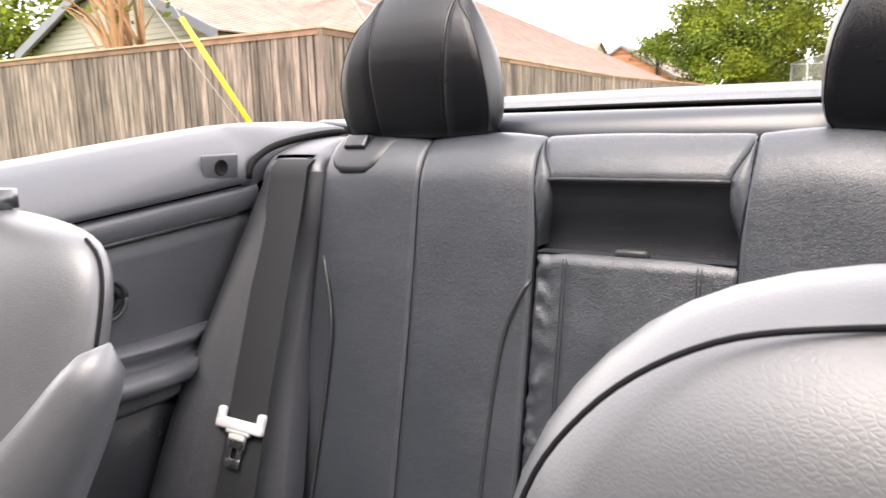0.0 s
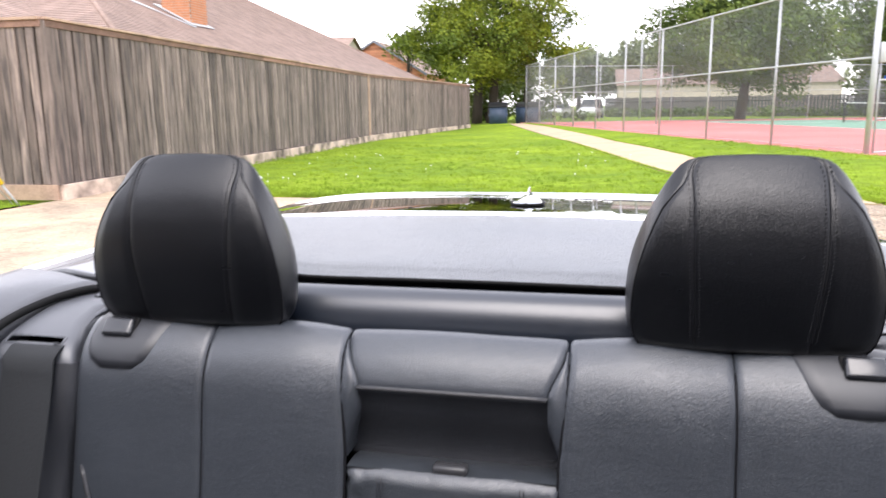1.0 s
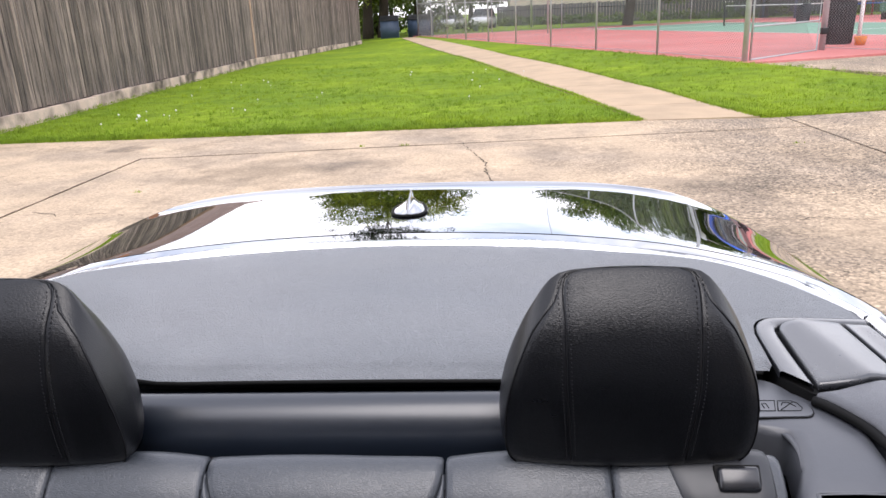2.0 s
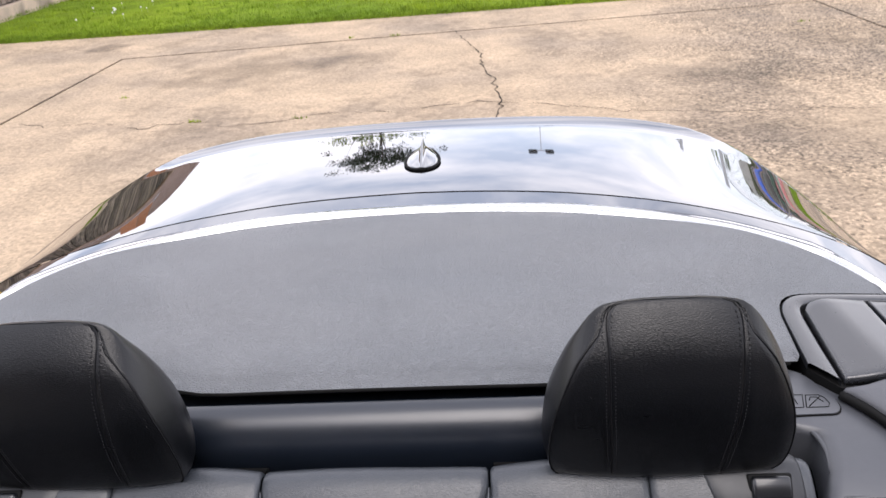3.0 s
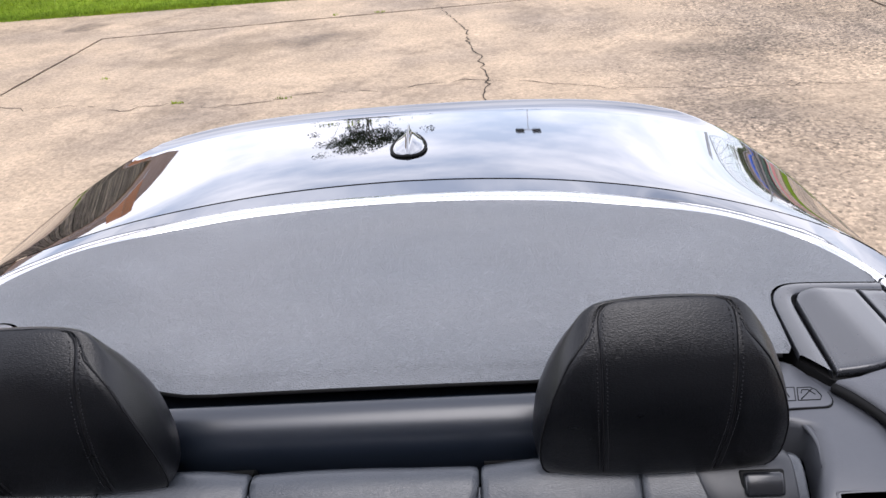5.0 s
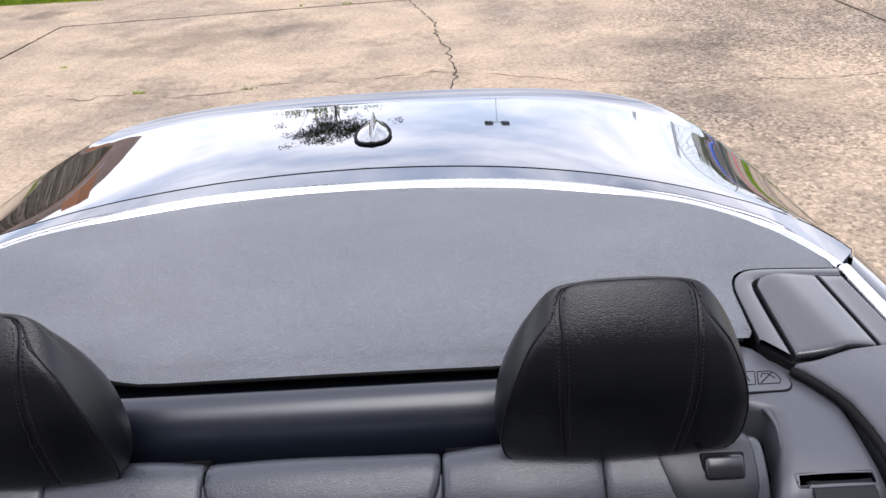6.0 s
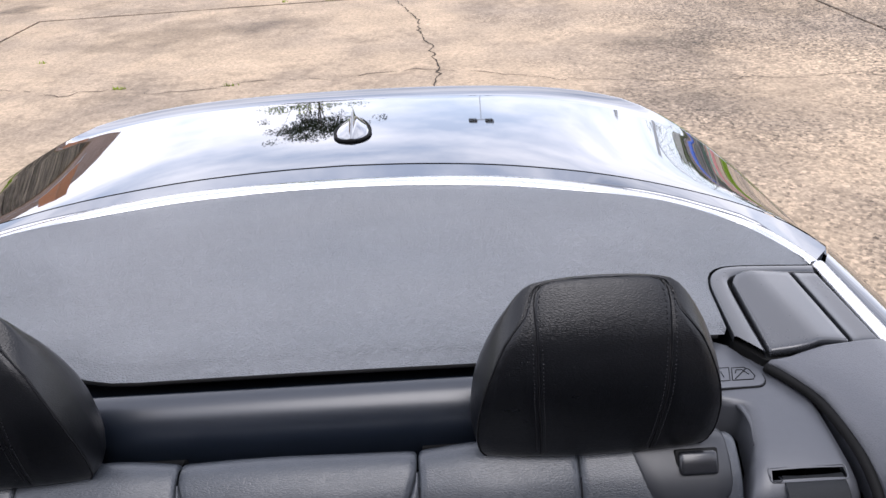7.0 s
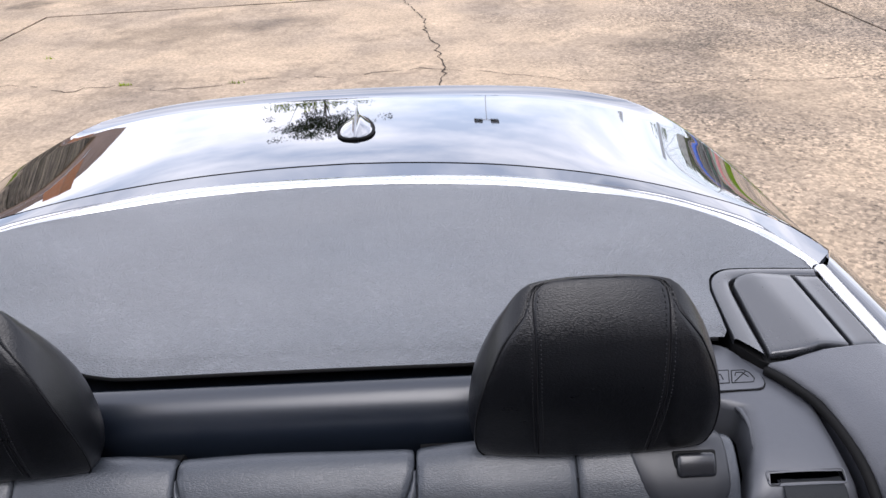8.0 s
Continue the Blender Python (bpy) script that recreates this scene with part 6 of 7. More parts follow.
    part("hook_plate", bm, SOFT, side, "small trim plate with a round hole")
    rows = []
    for r, d in ((0.0128, 0.0030), (0.0118, 0.0050), (0.0105, 0.0048), (0.0098, 0.0037), (0.0, 0.0037)):
        rows.append([face @ Vector((-sx * d, r * math.cos(a), r * math.sin(a) - 0.001)) for a in (2 * math.pi * k / 20 for k in range(20))])
    link("round_hole", [v for r in rows for v in r], strip(rows, True), RUBBER, side, True, "black disc painted as the dark of a round hole")

# ---------------------------------------------------------------- rear bench
bench = cpart("rear_bench", "two-place black leather rear bench with a centre arm rest")
PROFILE = [(0.007, 0.905), (0.007, 0.942), (0.004, 0.959), (-0.004, 0.9688), (-0.016, 0.9718), (-0.031, 0.9643), (-0.050, 0.9468), (-0.064, 0.922), (-0.071, 0.893), (-0.077, 0.855), (-0.086, 0.80),
           (-0.105, 0.70), (-0.126, 0.60), (-0.152, 0.48), (-0.175, 0.38)]
NP = 90
prof = spline([(0, y, z) for y, z in PROFILE], NP)
prof_n = []
for i in range(NP):
    d = prof[min(i + 1, NP - 1)] - prof[max(i - 1, 0)]
    prof_n.append(Vector((0, d.z, -d.y)).normalized())


def z_index(z):
    """The first place on the seat's front, from the crest down, at that height."""
    for i in range(11, NP):
        if prof[i].z <= z:
            return i
    return NP - 1


def on_seat(x, z, off=0.0):
    i = z_index(z)
    a, b = prof[i - 1], prof[i]
    u = clamp01((a.z - z) / max(a.z - b.z, 1e-6))
    p = a.lerp(b, u) + prof_n[i] * off
    return Vector((x, p.y, p.z))


def pad_sheet(name, xl, xr, i0, i1, bulge, material, parent, label="", nx=22, creases=0.0, edge=0.0055, deep=0.0050, ends=(True, True)):
    rows = []
    total = sum((prof[k + 1] - prof[k]).length for k in range(i0, i1))
    run = 0.0
    for i in range(i0, i1 + 1):
        if i > i0:
            run += (prof[i] - prof[i - 1]).length
        row = []
        for j in range(nx + 1):
            u = j / nx
            u = 0.5 - 0.5 * math.cos(math.pi * u) * (0.75 + 0.25 * abs(math.cos(math.pi * u)))
            a, b = xl(prof[i].z), xr(prof[i].z)
            x = lerp(a, b, u)
            d = min(x - a, b - x) if b > a else 0
            if ends[0]:
                d = min(d, run)
            if ends[1]:
                d = min(d, total - run)
            q = clamp01(d / edge)
            off = -deep * (1 - math.sqrt(max(0.0, 1 - (1 - q) ** 2))) + bulge * math.sin(math.pi * u)
            off += 0.0016 * noise.noise(Vector((x * 14, prof[i].z * 9, 3.1)))
            if creases:
                near = math.exp(-((x - a) / 0.03) ** 2) + 0.5 * math.exp(-((b - x) / 0.025) ** 2)
                off += creases * near * noise.noise(Vector((x * 45 + prof[i].z * 40, prof[i].z * 105 - x * 70, 1.7))) + 0.25 * creases * noise.noise(Vector((x * 22, prof[i].z * 16, 8.0)))
            row.append(Vector((x, prof[i].y, prof[i].z)) + prof_n[i] * off)
        rows.append(row)
    return sheet(name, rows, material, parent, label)


for sx in (1, -1):
    core = [[(sx * x, p.y - n.y * 0.012, p.z - n.z * 0.012) for x in (0.462, 0.35, 0.24, 0.134)] for p, n in zip(prof[2:], prof_n[2:])]
    sheet("seat_core", core, RUBBER, bench, "", 0.03, (0, 1, -0.2))
END = NP - 1
for sx in (1, -1):
    outer = lambda z: 0.474 + 0.02 * clamp01((0.9 - z) / 0.4)
    seam = lambda z: 0.302 + 0.004 * clamp01((0.95 - z) / 0.4)
    inner = lambda z: 0.130 - 0.008 * clamp01((0.95 - z) / 0.1)
    if sx > 0:
        pad_sheet("seat_panel", seam, outer, 3, END, 0.006, LEATHER, bench)
        pad_sheet("seat_panel", inner, seam, 3, END, 0.006, LEATHER, bench)
    else:
        pad_sheet("seat_panel", lambda z: -outer(z), lambda z: -seam(z), 3, END, 0.006, LEATHER, bench)
        pad_sheet("seat_panel", lambda z: -seam(z), lambda z: -inner(z), 3, END, 0.006, LEATHER, bench)
    # sewn lines between the panels
    for edge in (seam, inner):
        tube("seam", [on_seat(sx * edge(z), z, -0.0034) for z in [lerp(0.955, 0.42, k / 40) for k in range(41)]], 0.0019, THREAD, bench, "", 5)
    # curved bolster pipings
    tube("piping", spline([on_seat(sx * x, z, o) for x, z, o in ((0.4655, 0.80, 0.0), (0.455, 0.775, 0.005), (0.442, 0.735, 0.008), (0.434, 0.69, 0.010), (0.435, 0.62, 0.010), (0.443, 0.50, 0.009), (0.450, 0.42, 0.008))], 26), 0.003, PIPING, bench)
    tube("piping", spline([on_seat(sx * x, z, o) for x, z, o in ((0.124, 0.792, 0.0), (0.134, 0.775, 0.004), (0.150, 0.735, 0.006), (0.160, 0.68, 0.006), (0.167, 0.58, 0.006), (0.172, 0.46, 0.005))], 26), 0.0026, PIPING, bench)
    # release plate and button on the shoulder
    shoulder = []
    for k in range(15):
        i = lerp(4, z_index(0.926), k / 14)
        i0 = int(i)
        p = prof[i0].lerp(prof[min(i0 + 1, NP - 1)], i - i0)
        nrm = prof_n[i0]
        v = k / 14
        cut = 0.022 * (1 - math.sqrt(max(0, 1 - max(0, (v - 0.72) / 0.28) ** 2)))
        xa, xb = 0.463 - cut, 0.352 + 0.018 * smooth01((v - 0.25) / 0.75) + cut
        shoulder.append([Vector((sx * lerp(xa, xb, u), p.y, p.z)) + nrm * o for u, o in ((0, -0.006), (0.02, 0.0050), (0.05, 0.0070), (0.2, 0.0080), (0.4, 0.0084), (0.6, 0.0084), (0.8, 0.0080), (0.95, 0.0070), (0.98, 0.0050), (1, -0.006))])
    last = [q + Vector((0, 0.010, -0.006)) for q in shoulder[-1]]
    shoulder.append(last)
    sheet("release_plate", shoulder, PLATE, bench, "smooth dark plastic plate round the release button")
    tilt = Matrix.Translation((sx * 0.425, -0.037, 0.9628)) @ Matrix.Rotation(radians(50), 4, "X")
    bm = box((-0.0205, -0.0125, -0.014), (0.0205, 0.0125, 0.0135), 0.0045, tilt, 3)
    part("release_button", bm, BUTTON, bench, "raised glossy release button")
    part("button_well", box((-0.0228, -0.0175, -0.012), (0.0228, 0.0145, 0.0066), 0.002, tilt, 3), RUBBER, bench)

# centre: crown pad, recess, arm rest with stitched seams
i_seam = z_index(0.920)
pad_sheet("centre_crown", lambda z: -0.128 + 0.020 * clamp01((0.966 - z) / 0.04), lambda z: 0.128 - 0.020 * clamp01((0.966 - z) / 0.04), 3, i_seam, 0.002, LEATHER, bench, "", 18, 0, 0.005, 0.0045)
tube("centre_piping", [on_seat(lerp(-0.108, 0.108, k / 12), 0.9195, 0.001) for k in range(13)], 0.003, PIPING, bench)
for sx in (1, -1):
    gus = []
    for k in range(22):
        v = k / 21
        z = lerp(0.9645, 0.832, v)
        p = on_seat(0, z)
        back = 0.002 + 0.036 * smooth01((v - 0.30) / 0.7)
        wdt = 0.019 * smooth01(v / 0.35) * (1 - 0.8 * smooth01((v - 0.5) / 0.5)) + 0.001
        gus.append([(sx * 0.1315, p.y + 0.008, z - 0.004), (sx * 0.1290, p.y + 0.002, z - 0.001), (sx * (0.1285 - 0.5 * wdt), p.y - 0.0005 + 0.2 * back, z), (sx * (0.1285 - wdt), p.y + 0.5 * back, z), (sx * (0.1285 - wdt - 0.001), p.y + back + 0.02, z)])
    sheet("recess_side", gus, LEATHER, bench)
recess = []
for k in range(12):
    v = k / 11
    z = lerp(0.9185, 0.822, v)
    p = on_seat(0, z)
    wide = lerp(0.111, 0.129, smooth01(v * 1.6))
    recess.append([(lerp(-wide, wide, j / 10), p.y + 0.003 + 0.009 * smooth01(v * 5) + 0.040 * smooth01(v * 1.05), z) for j in range(11)])
# darker leatherette than the bench puts the recess's shade into its colour
sheet("centre_recess", recess, LEATHER_SIDE, bench, "leather recess above the arm rest, its shade painted in")
ia = z_index(0.830)
pad_sheet("arm_rest", lambda z: -0.120, lambda z: 0.124, ia, END, 0.010, LEATHER_WORN, bench, "folded centre arm rest in creased black leather", 64, 0.0070, 0.010, 0.010)
top_row = []
for k in range(6):
    v = k / 5
    top_row.append([(lerp(-0.119, 0.123, j / 12), on_seat(0, 0.829).y + 0.002 + 0.05 * v, 0.8285 + 0.003 * math.sin(v * math.pi) - 0.006 * v) for j in range(13)])
sheet("arm_rest_top", top_row, LEATHER_WORN, bench)
part("pull_tab", box((-0.019, -0.080, 0.826), (0.022, -0.062, 0.838), 0.005, None, 3), PIPING, bench, "small satin pull tab")
for x in (-0.079, -0.0745, 0.0815, 0.086):
    tube("stitched_seam", [on_seat(x, lerp(0.823, 0.42, k / 20), 0.0085) for k in range(21)], 0.0006, STITCH, bench, "", 5)
cush = [[(x, y, z + 0.008 * math.sin((x + 0.45) / 0.9 * math.pi * 2) ** 2) for x in [lerp(-0.47, 0.47, j / 20) for j in range(21)]] for y, z in ((-0.12, 0.36), (-0.2, 0.395), (-0.35, 0.41), (-0.50, 0.42), (-0.58, 0.41), (-0.61, 0.38), (-0.615, 0.25))]
sheet("seat_cushion", cush, LEATHER, bench)


# ---------------------------------------------------------------- head rests
HEAD = [(0.9690, 0.098, -0.016, 0.016), (0.9703, 0.107, -0.024, 0.024), (0.9730, 0.1140, -0.0295, 0.030), (0.9780, 0.1190, -0.0330, 0.036), (0.988, 0.1240, -0.0365, 0.041), (1.003, 0.1275, -0.0405, 0.046), (1.03, 0.1290, -0.0455, 0.048), (1.055, 0.1275, -0.0490, 0.048),
        (1.08, 0.1230, -0.0495, 0.045), (1.1055, 0.1145, -0.0460, 0.039), (1.1315, 0.1030, -0.0385, 0.030), (1.150, 0.0920, -0.0290, 0.021), (1.1625, 0.0838, -0.0195, 0.017), (1.1715, 0.0765, -0.0125, 0.013), (1.1762, 0.0705, -0.0075, 0.009), (1.1790, 0.0610, -0.0045, 0.006), (1.1805, 0.044, -0.0025, 0.003), (1.181, 0.015, -0.0015, 0.0005)]
# half width of the front panel, up to where the side panels are sewn on
HEAD_FRONT = [(0.969, 0.092), (0.973, 0.110), (0.978, 0.1155), (0.988, 0.1200), (1.003, 0.1230), (1.02, 0.1235), (1.045, 0.1220), (1.07, 0.1175), (1.09, 0.1115), (1.108, 0.1045), (1.128, 0.0950), (1.140, 0.0850), (1.152, 0.0735), (1.160, 0.0700), (1.1715, 0.0672), (1.1762, 0.0640), (1.1790, 0.056), (1.1805, 0.040), (1.181, 0.010)]
HEAD_LINE = [(0.966, 0.056), (1.03, 0.060), (1.07, 0.063), (1.14, 0.0645), (1.158, 0.0655), (1.165, 0.0650), (1.1715, 0.0630), (1.1762, 0.0600), (1.1790, 0.052), (1.1805, 0.036), (1.181, 0.007)]


def head_ring(z):
    for a, b in zip(HEAD, HEAD[1:]):
        if z <= b[0]:
            u = (z - a[0]) / (b[0] - a[0])
            return [lerp(p, q, u) for p, q in zip(a[1:], b[1:])]
    return HEAD[-1][1:]


def head_seam(z):
    """The half width of the front panel and of its twin seams at a height."""
    wf = min(table(HEAD_FRONT, z), 0.97 * head_ring(z)[0])
    return wf, min(table(HEAD_LINE, z), wf - 0.0035 * min(1.0, wf / 0.02))


def head_front(x, z, off=0.0):
    """A place on the front panel of a head rest, x from its middle."""
    w, yf, yk = head_ring(z)
    wf = head_seam(z)[0]
    return Vector((x, yf + min(0.0075, 0.35 * (yk - yf)) * min(1.0, abs(x) / wf) ** 2.6 - off, z))


def bezier2(a, b, c, u):
    return a * (1 - u) ** 2 + b * 2 * u * (1 - u) + c * u * u


def head_half(z):
    """Half a ring from the middle of the front, over the sewn edge and the side panel, to the middle of the back."""
    w, yf, yk = head_ring(z)
    wf, ln = head_seam(z)
    g = 0.0030 * min(1.0, wf / 0.06)
    sink = 0.0011 * min(1.0, w / 0.07)
    out = [head_front(ln * k / 6, z) for k in range(6)]
    out += [head_front(ln - g, z), head_front(ln - 0.4 * g, z, -0.2 * sink), head_front(ln, z, -sink), head_front(ln + 0.4 * g, z, -0.2 * sink)]
    span = max(0.0, wf - ln - 1.6 * g)
    out += [head_front(ln + g + span * k / 4, z) for k in range(1, 4)]
    a = head_front(wf, z)
    out += [head_front(wf - 0.5 * g, z), a + Vector((-0.0004, sink, 0))]
    mid = Vector((w, lerp(yf, yk, 0.42), z))
    ctl = Vector((lerp(wf, w, 0.72), lerp(a.y, mid.y, 0.36), z))
    out += [bezier2(a, ctl, mid, u) for u in (0.06, 0.16, 0.3, 0.45, 0.6, 0.75, 0.88, 1.0)]
    back = Vector((0.52 * w, yk, z))
    out += [bezier2(mid, Vector((0.97 * w, yk - 0.004, z)), back, u) for u in (0.15, 0.3, 0.45, 0.6, 0.75, 0.9, 1.0)]
    return out + [Vector((0.25 * w, yk + 0.001, z)), Vector((0, yk + 0.0015, z))]


def head_rest(cx, name="head_rest"):
    h = cpart(name, "rounded black leather head rest with twin-stitched seams")
    levels = []
    for a, b in zip(HEAD, HEAD[1:]):
        n = max(1, round((b[0] - a[0]) / 0.0065))
        levels += [lerp(a[0], b[0], k / n) for k in range(n)]
    # soften the corners between the given levels
    levels.append(HEAD[-1][0])
    rows = []
    for z in levels:
        half = head_half(z)
        rows.append([Vector((cx + p.x, p.y, p.z)) for p in half] + [Vector((cx - p.x, p.y, p.z)) for p in reversed(half[1:-1])])
    for turn in range(2):
        rows = [rows[0]] + [[(p + q * 2 + r) / 4 for p, q, r in zip(a, b, c)] for a, b, c in zip(rows, rows[1:], rows[2:])] + [rows[-1]]
    m = len(rows[0])
    faces = strip(rows, True) + [tuple(range(m - 1, -1, -1)), tuple(range(m * (len(rows) - 1), m * len(rows)))]
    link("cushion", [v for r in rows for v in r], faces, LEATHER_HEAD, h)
    for sx in (1, -1):
        at = lambda x, z, off: head_front(sx * x, z, off) + Vector((cx, 0, 0))
        zs = [lerp(0.985, 1.1735, k / 30) for k in range(31)]
        tube("seam", [at(head_seam(z)[1], z, -0.0006) for z in zs], 0.0007, THREAD, h, "", 5)
        for shift in (-0.0045, 0.0045):
            pts = [at(head_seam(z)[1] + shift, z, 0.0002) for z in [lerp(0.99, 1.172, k / 84) for k in range(85)]]
            v, f = tube_mesh([(pts[k], pts[k + 1]) for k in range(0, 84, 2)], 0.0005, 4)
            link("stitching", v, f, STITCH, h, True, "row of dark stitches")
        tube("side_seam", [at(head_seam(z)[0], z, -0.0008) for z in [lerp(0.976, 1.158, k / 30) for k in range(31)]], 0.0008, THREAD, h, "", 5)
    for sx in (1, -1):
        tube("post", [(cx + sx * 0.045, 0.004, 0.945), (cx + sx * 0.045, 0.004, 0.985)], 0.006, CHROME, h)
    return h


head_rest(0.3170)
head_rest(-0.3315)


# ---------------------------------------------------------------- front seats
SEAT_BROAD = [(0.40, 0.215), (0.55, 0.228), (0.70, 0.238), (0.80, 0.240), (0.85, 0.240), (0.885, 0.228), (0.912, 0.207), (0.930, 0.183), (0.942, 0.152), (0.949, 0.110), (0.952, 0.05)]
SEAT_SQUARE = [(0.40, 0.210), (0.55, 0.218), (0.70, 0.223), (0.80, 0.225), (0.86, 0.2255), (0.893, 0.2245), (0.911, 0.221), (0.924, 0.213), (0.932, 0.200), (0.938, 0.178), (0.943, 0.140), (0.946, 0.08), (0.947, 0.03)]


def front_seat(cx, inward, lev):
    s = cpart("front_seat", "black leather front seat back with sky sheen painted into its colour")
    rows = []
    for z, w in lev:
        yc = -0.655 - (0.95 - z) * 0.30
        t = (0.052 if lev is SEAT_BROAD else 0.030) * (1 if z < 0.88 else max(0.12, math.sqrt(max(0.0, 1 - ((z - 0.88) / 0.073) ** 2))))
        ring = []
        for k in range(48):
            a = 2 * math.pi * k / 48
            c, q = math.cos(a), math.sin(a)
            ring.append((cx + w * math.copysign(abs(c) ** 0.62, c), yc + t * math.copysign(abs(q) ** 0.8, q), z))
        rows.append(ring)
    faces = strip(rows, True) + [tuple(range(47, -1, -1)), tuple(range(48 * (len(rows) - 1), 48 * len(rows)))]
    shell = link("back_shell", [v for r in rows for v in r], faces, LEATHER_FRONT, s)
    soft = shell.modifiers.new("round", "SUBSURF")
    soft.levels = soft.render_levels = 1
    # unseen smooth dark shell on the rear side, added to darken head rest reflections
    rear = []
    for z in [lerp(lev[0][0], 0.925, k / 16) for k in range(17)]:
        yc = -0.655 - (0.95 - z) * 0.30
        t = (0.052 if lev is SEAT_BROAD else 0.030) * (1 if z < 0.88 else max(0.12, math.sqrt(max(0.0, 1 - ((z - 0.88) / 0.073) ** 2))))
        w = table(lev, z) * 0.80
        rear.append([(cx + w * lerp(-1, 1, j / 12), yc + t * (1 - 0.35 * abs(lerp(-1, 1, j / 12)) ** 4) + 0.006, z) for j in range(13)])
    sheet("rear_shell", rear, PLATE, s, "unseen black plastic shell added to darken reflections", 0.004, (0, -1, 0))
    # seam that follows the shoulder on the front face
    seam = []
    curve = [(0, 0.9395), (0.08, 0.938), (0.132, 0.934), (0.170, 0.925), (0.201, 0.903), (0.221, 0.867), (0.227, 0.80), (0.222, 0.68), (0.215, 0.55)]
    half = spline([(w, z, 0) for w, z in curve], 90)
    for p in [Vector((-q.x, q.y, 0)) for q in reversed(half[1:])] + half:
        z = p.y
        yc = -0.655 - (0.95 - z) * 0.30
        t = 0.052 * (1 if z < 0.88 else max(0.12, math.sqrt(max(0.0, 1 - ((z - 0.88) / 0.073) ** 2))))
        seam.append((cx + p.x, yc - t * 0.9 * (1 - 0.25 * (abs(p.x) / 0.24) ** 4), z))
    if lev is SEAT_BROAD:
        tube("shoulder_seam", seam, 0.0012, THREAD, s, "dark recessed shoulder seam", 6)
        bol = spline([(cx + inward * 0.200, -0.86, 0.45), (cx + inward * 0.213, -0.815, 0.60), (cx + inward * 0.216, -0.775, 0.74), (cx + inward * 0.212, -0.735, 0.835), (cx + inward * 0.205, -0.705, 0.868)], 14)
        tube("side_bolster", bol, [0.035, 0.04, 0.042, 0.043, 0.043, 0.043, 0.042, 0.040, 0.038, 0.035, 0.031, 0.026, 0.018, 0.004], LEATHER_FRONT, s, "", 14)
    else:
        # edge seam down the side, and a bolster that leans out below it
        edge = spline([(w, z, 0) for z, w in lev[2:9]], 40)
        tube("shoulder_seam", [(cx + inward * (p.x - 0.0002), -0.655 - (0.95 - p.y) * 0.30 - 0.002, p.y) for p in edge], 0.0012, THREAD, s, "dark stitched edge seam", 6)
        mid = spline([(-0.190, -0.840, 0.50), (-0.175, -0.795, 0.62), (-0.150, -0.752, 0.75), (-0.126, -0.732, 0.805), (-0.101, -0.722, 0.842), (-0.085, -0.715, 0.868), (-0.079, -0.711, 0.880), (-0.076, -0.708, 0.888), (-0.0755, -0.707, 0.891)], 40)
        girth = [(0.50, 0.040), (0.62, 0.038), (0.75, 0.035), (0.805, 0.029), (0.842, 0.0215), (0.868, 0.0165), (0.880, 0.0125), (0.888, 0.007), (0.891, 0.001)]
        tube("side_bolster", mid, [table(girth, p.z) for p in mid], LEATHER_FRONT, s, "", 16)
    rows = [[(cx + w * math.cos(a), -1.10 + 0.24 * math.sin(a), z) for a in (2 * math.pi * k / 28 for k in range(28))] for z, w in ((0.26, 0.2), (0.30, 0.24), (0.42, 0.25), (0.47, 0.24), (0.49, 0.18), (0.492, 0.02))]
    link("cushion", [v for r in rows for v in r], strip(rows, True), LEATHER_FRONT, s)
    for k in (-1, 1):
        tube("head_rest_post", [(cx + k * 0.085, -0.655, 0.93), (cx + k * 0.085, -0.70, 1.03)], 0.006, CHROME, s)
        tube("post_collar", [(cx + k * 0.085, -0.655, 0.945), (cx + k * 0.085, -0.6548, 0.958)], 0.017, PLASTIC, s, "", 14)
    rows = []
    for z, w, yf, yk in HEAD:
        zz = 1.02 + (z - 0.974) * 0.8
        ring = []
        for k in range(32):
            a = 2 * math.pi * k / 32
            c, q = math.cos(a), math.sin(a)
            ring.append((cx + 0.95 * w * math.copysign(abs(c) ** 0.72, c), -0.722 + (yf + yk) / 2 + (yk - yf) / 2 * math.copysign(abs(q) ** 0.72, q), zz))
        rows.append(ring)
    link("head_rest_pad", [v for r in rows for v in r], strip(rows, True) + [tuple(range(32 * (len(rows) - 1), 32 * len(rows)))], LEATHER_FRONT, s)


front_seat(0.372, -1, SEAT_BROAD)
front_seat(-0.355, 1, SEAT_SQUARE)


# ================================================================ board fences (pieces last)
def picket_mesh(w, h, seed):
    rs = random.Random(seed)
    bm = bmesh.new()
    d = 0.018
    n = 4
    rows = []
    for k in range(n + 1):
        z = h * k / n
        j = rs.uniform(-0.004, 0.004)
        rows.append([bm.verts.new((-w / 2 + j, 0, z)), bm.verts.new((-w / 2 + 0.004 + j, -d, z)), bm.verts.new((w / 2 - 0.004 + j, -d, z)), bm.verts.new((w / 2 + j, 0, z))])
    for a, b in zip(rows, rows[1:]):
        for i in range(3):
            bm.faces.new((a[i], a[i + 1], b[i + 1], b[i]))
    bm.faces.new(rows[-1])
    bmesh.ops.recalc_face_normals(bm, faces=bm.faces)
    me = bpy.data.meshes.new("picket")
    bm.to_mesh(me)
    bm.free()
    me.materials.append(WOOD)
    return me


PICKETS = [picket_mesh(0.137, 2.22, 1), picket_mesh(0.128, 2.20, 2), picket_mesh(0.142, 2.235, 3), picket_mesh(0.12, 2.215, 4)]


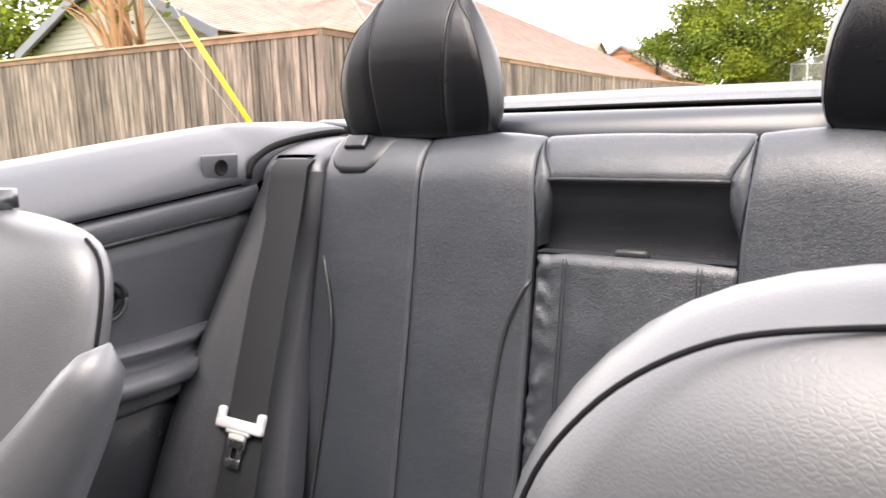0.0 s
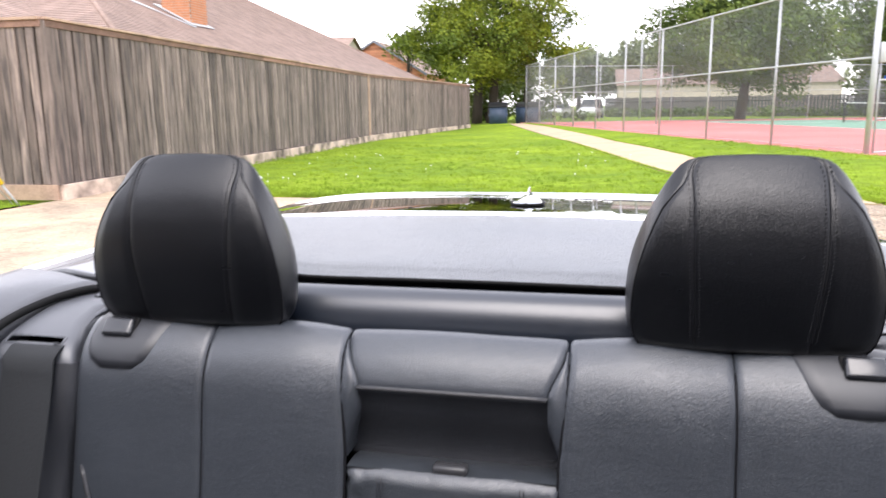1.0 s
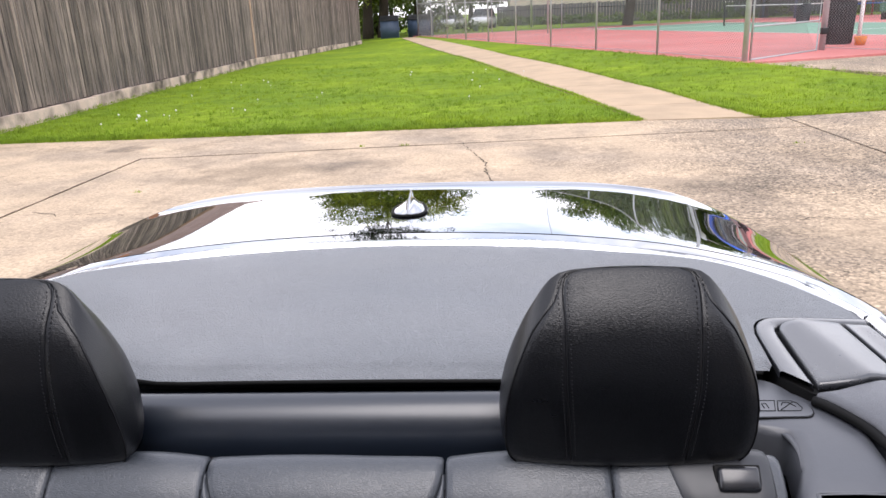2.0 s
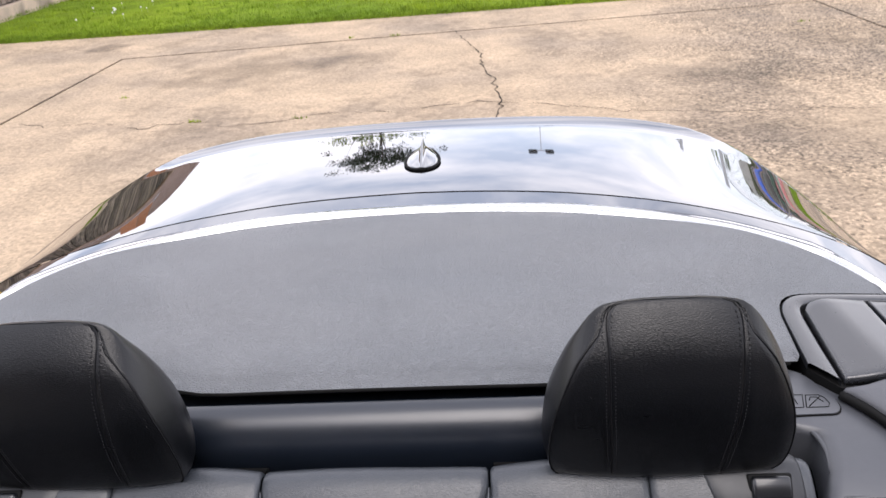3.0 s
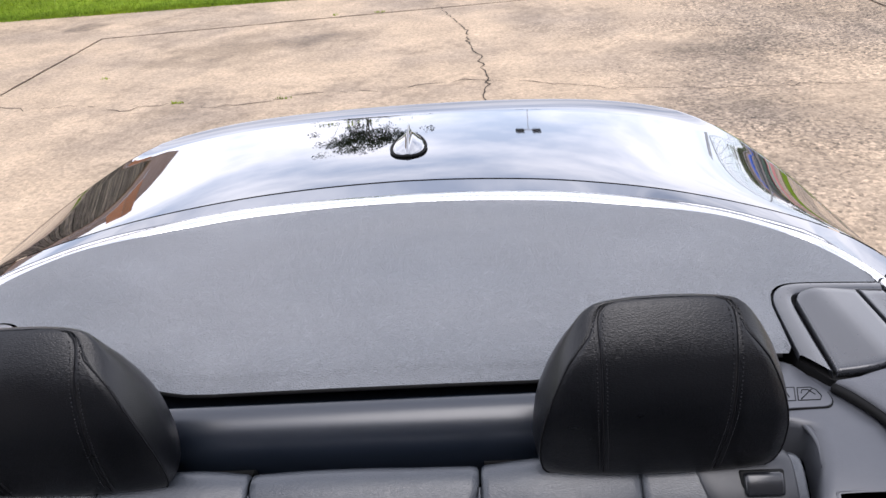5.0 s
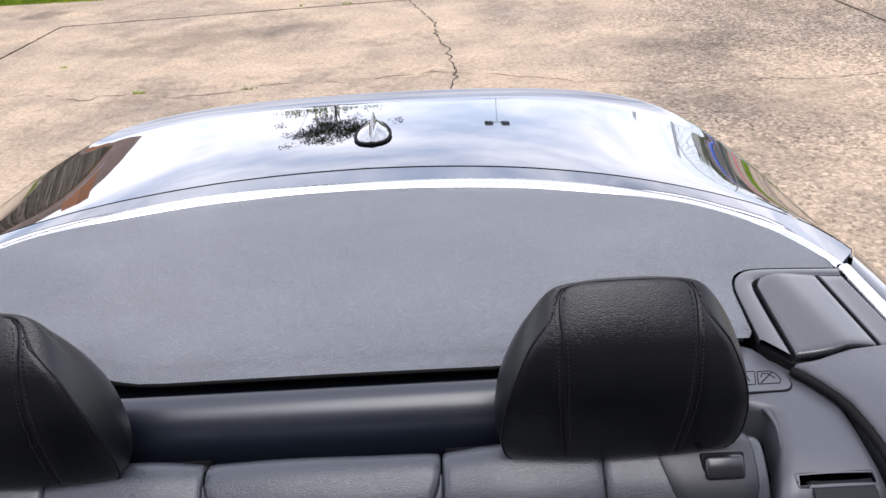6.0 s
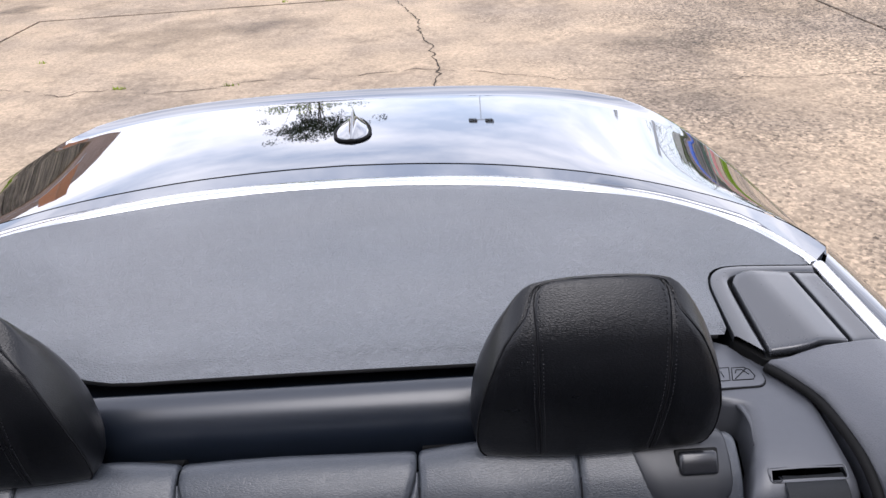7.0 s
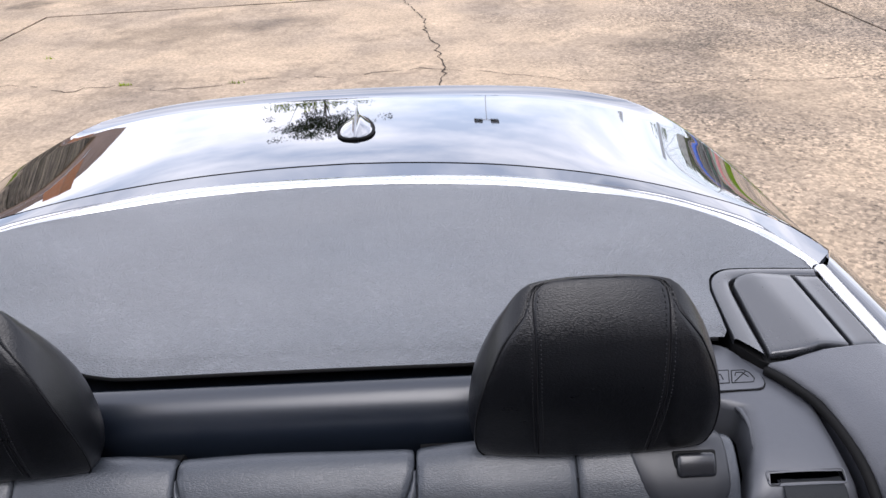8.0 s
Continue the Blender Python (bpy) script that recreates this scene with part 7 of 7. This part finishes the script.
def board_fence(name, a, b, label, kerb, seed, z0=0.22):
    """Pickets face the right-hand side of a to b."""
    a, b = Vector(a), Vector(b)
    f = tagged(new(name), label, "fence", group="board fences")
    run = (b - a).length
    d = (b - a) / run
    out = Vector((d.y, -d.x))
    ang = math.atan2(d.y, d.x)
    rs = random.Random(seed)
    m = Matrix.Translation((a.x, a.y, 0)) @ Matrix.Rotation(ang, 4, "Z")
    part("backing_rail", box((0, 0.02, 0.5), (run, 0.06, 0.6), 0, m), WOOD, f, smooth=False)
    part("backing_rail", box((0, 0.02, 1.2), (run, 0.06, 1.3), 0, m), WOOD, f, smooth=False)
    part("backing_rail", box((0, 0.02, 2.0), (run, 0.06, 2.1), 0, m), WOOD, f, smooth=False)
    # dark sheet added behind the boards so that their gaps read dark
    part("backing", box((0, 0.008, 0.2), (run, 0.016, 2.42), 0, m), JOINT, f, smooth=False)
    n = int(run / 2.44)
    for k in range(n):
        u0, u1 = run * k / n, run * (k + 1) / n - 0.006
        part("cap_board", box((u0, -0.07, 2.462 + rs.uniform(-0.004, 0.004)), (u1, 0.09, 2.50), 0.004, m), WOOD_NEW, f, smooth=False)
        part("trim_board", box((u0, -0.042, 2.37), (u1, -0.020, 2.460), 0.003, m), WOOD_RED, f, smooth=False)
        if kerb:
            part("kerb_block", box((u0, -0.075, -0.12), (u1 + 0.003, 0.10, z0 - 0.01 + rs.uniform(-0.012, 0.008)), 0.012, m), KERB, f, smooth=False)
        else:
            part("base_board", box((u0, -0.045, 0.0), (u1, -0.02, z0 + 0.0), 0.004, m), WOOD_NEW, f, smooth=False)
    s = 0.07
    while s < run:
        ob = new("picket", PICKETS[rs.randrange(4)])
        ob.parent = f
        ob.matrix_basis = m @ pose(s, -rs.uniform(0.0, 0.006), z0 + rs.uniform(-0.01, 0.012), 0, rs.gauss(0, 0.25), rs.gauss(0, 1.2))
        s += 0.1475
    return f, m


FC = (-7.25, 8.05)
board_fence("board_fence", (-19.0, 7.62), FC, "tall weathered grey-brown board fence on a base board", False, 1)
fB, mB = board_fence("board_fence", FC, (-8.33, 25.88), "tall weathered grey-brown board fence on a concrete kerb", True, 2)
fD, mD = board_fence("board_fence", (-8.33, 25.90), (-7.25, 42.1), "tall weathered grey-brown board fence further along the lawn", True, 3)
part("corner_board", box((-0.07, -0.035, 0.2), (0.07, -0.019, 2.46), 0.003, mB @ Matrix.Translation((0.07, 0, 0))), WOOD, fB, smooth=False)
part("pale_post", box((-0.06, -0.05, 0.15), (0.06, -0.018, 2.48), 0.004, mD), WOOD_NEW, fD, "pale new post board", smooth=False)
for s in (4.8, 9.5):
    part("pale_post", box((s - 0.05, -0.045, 0.15), (s + 0.05, -0.022, 2.40), 0.004, mD), WOOD, fD, smooth=False)
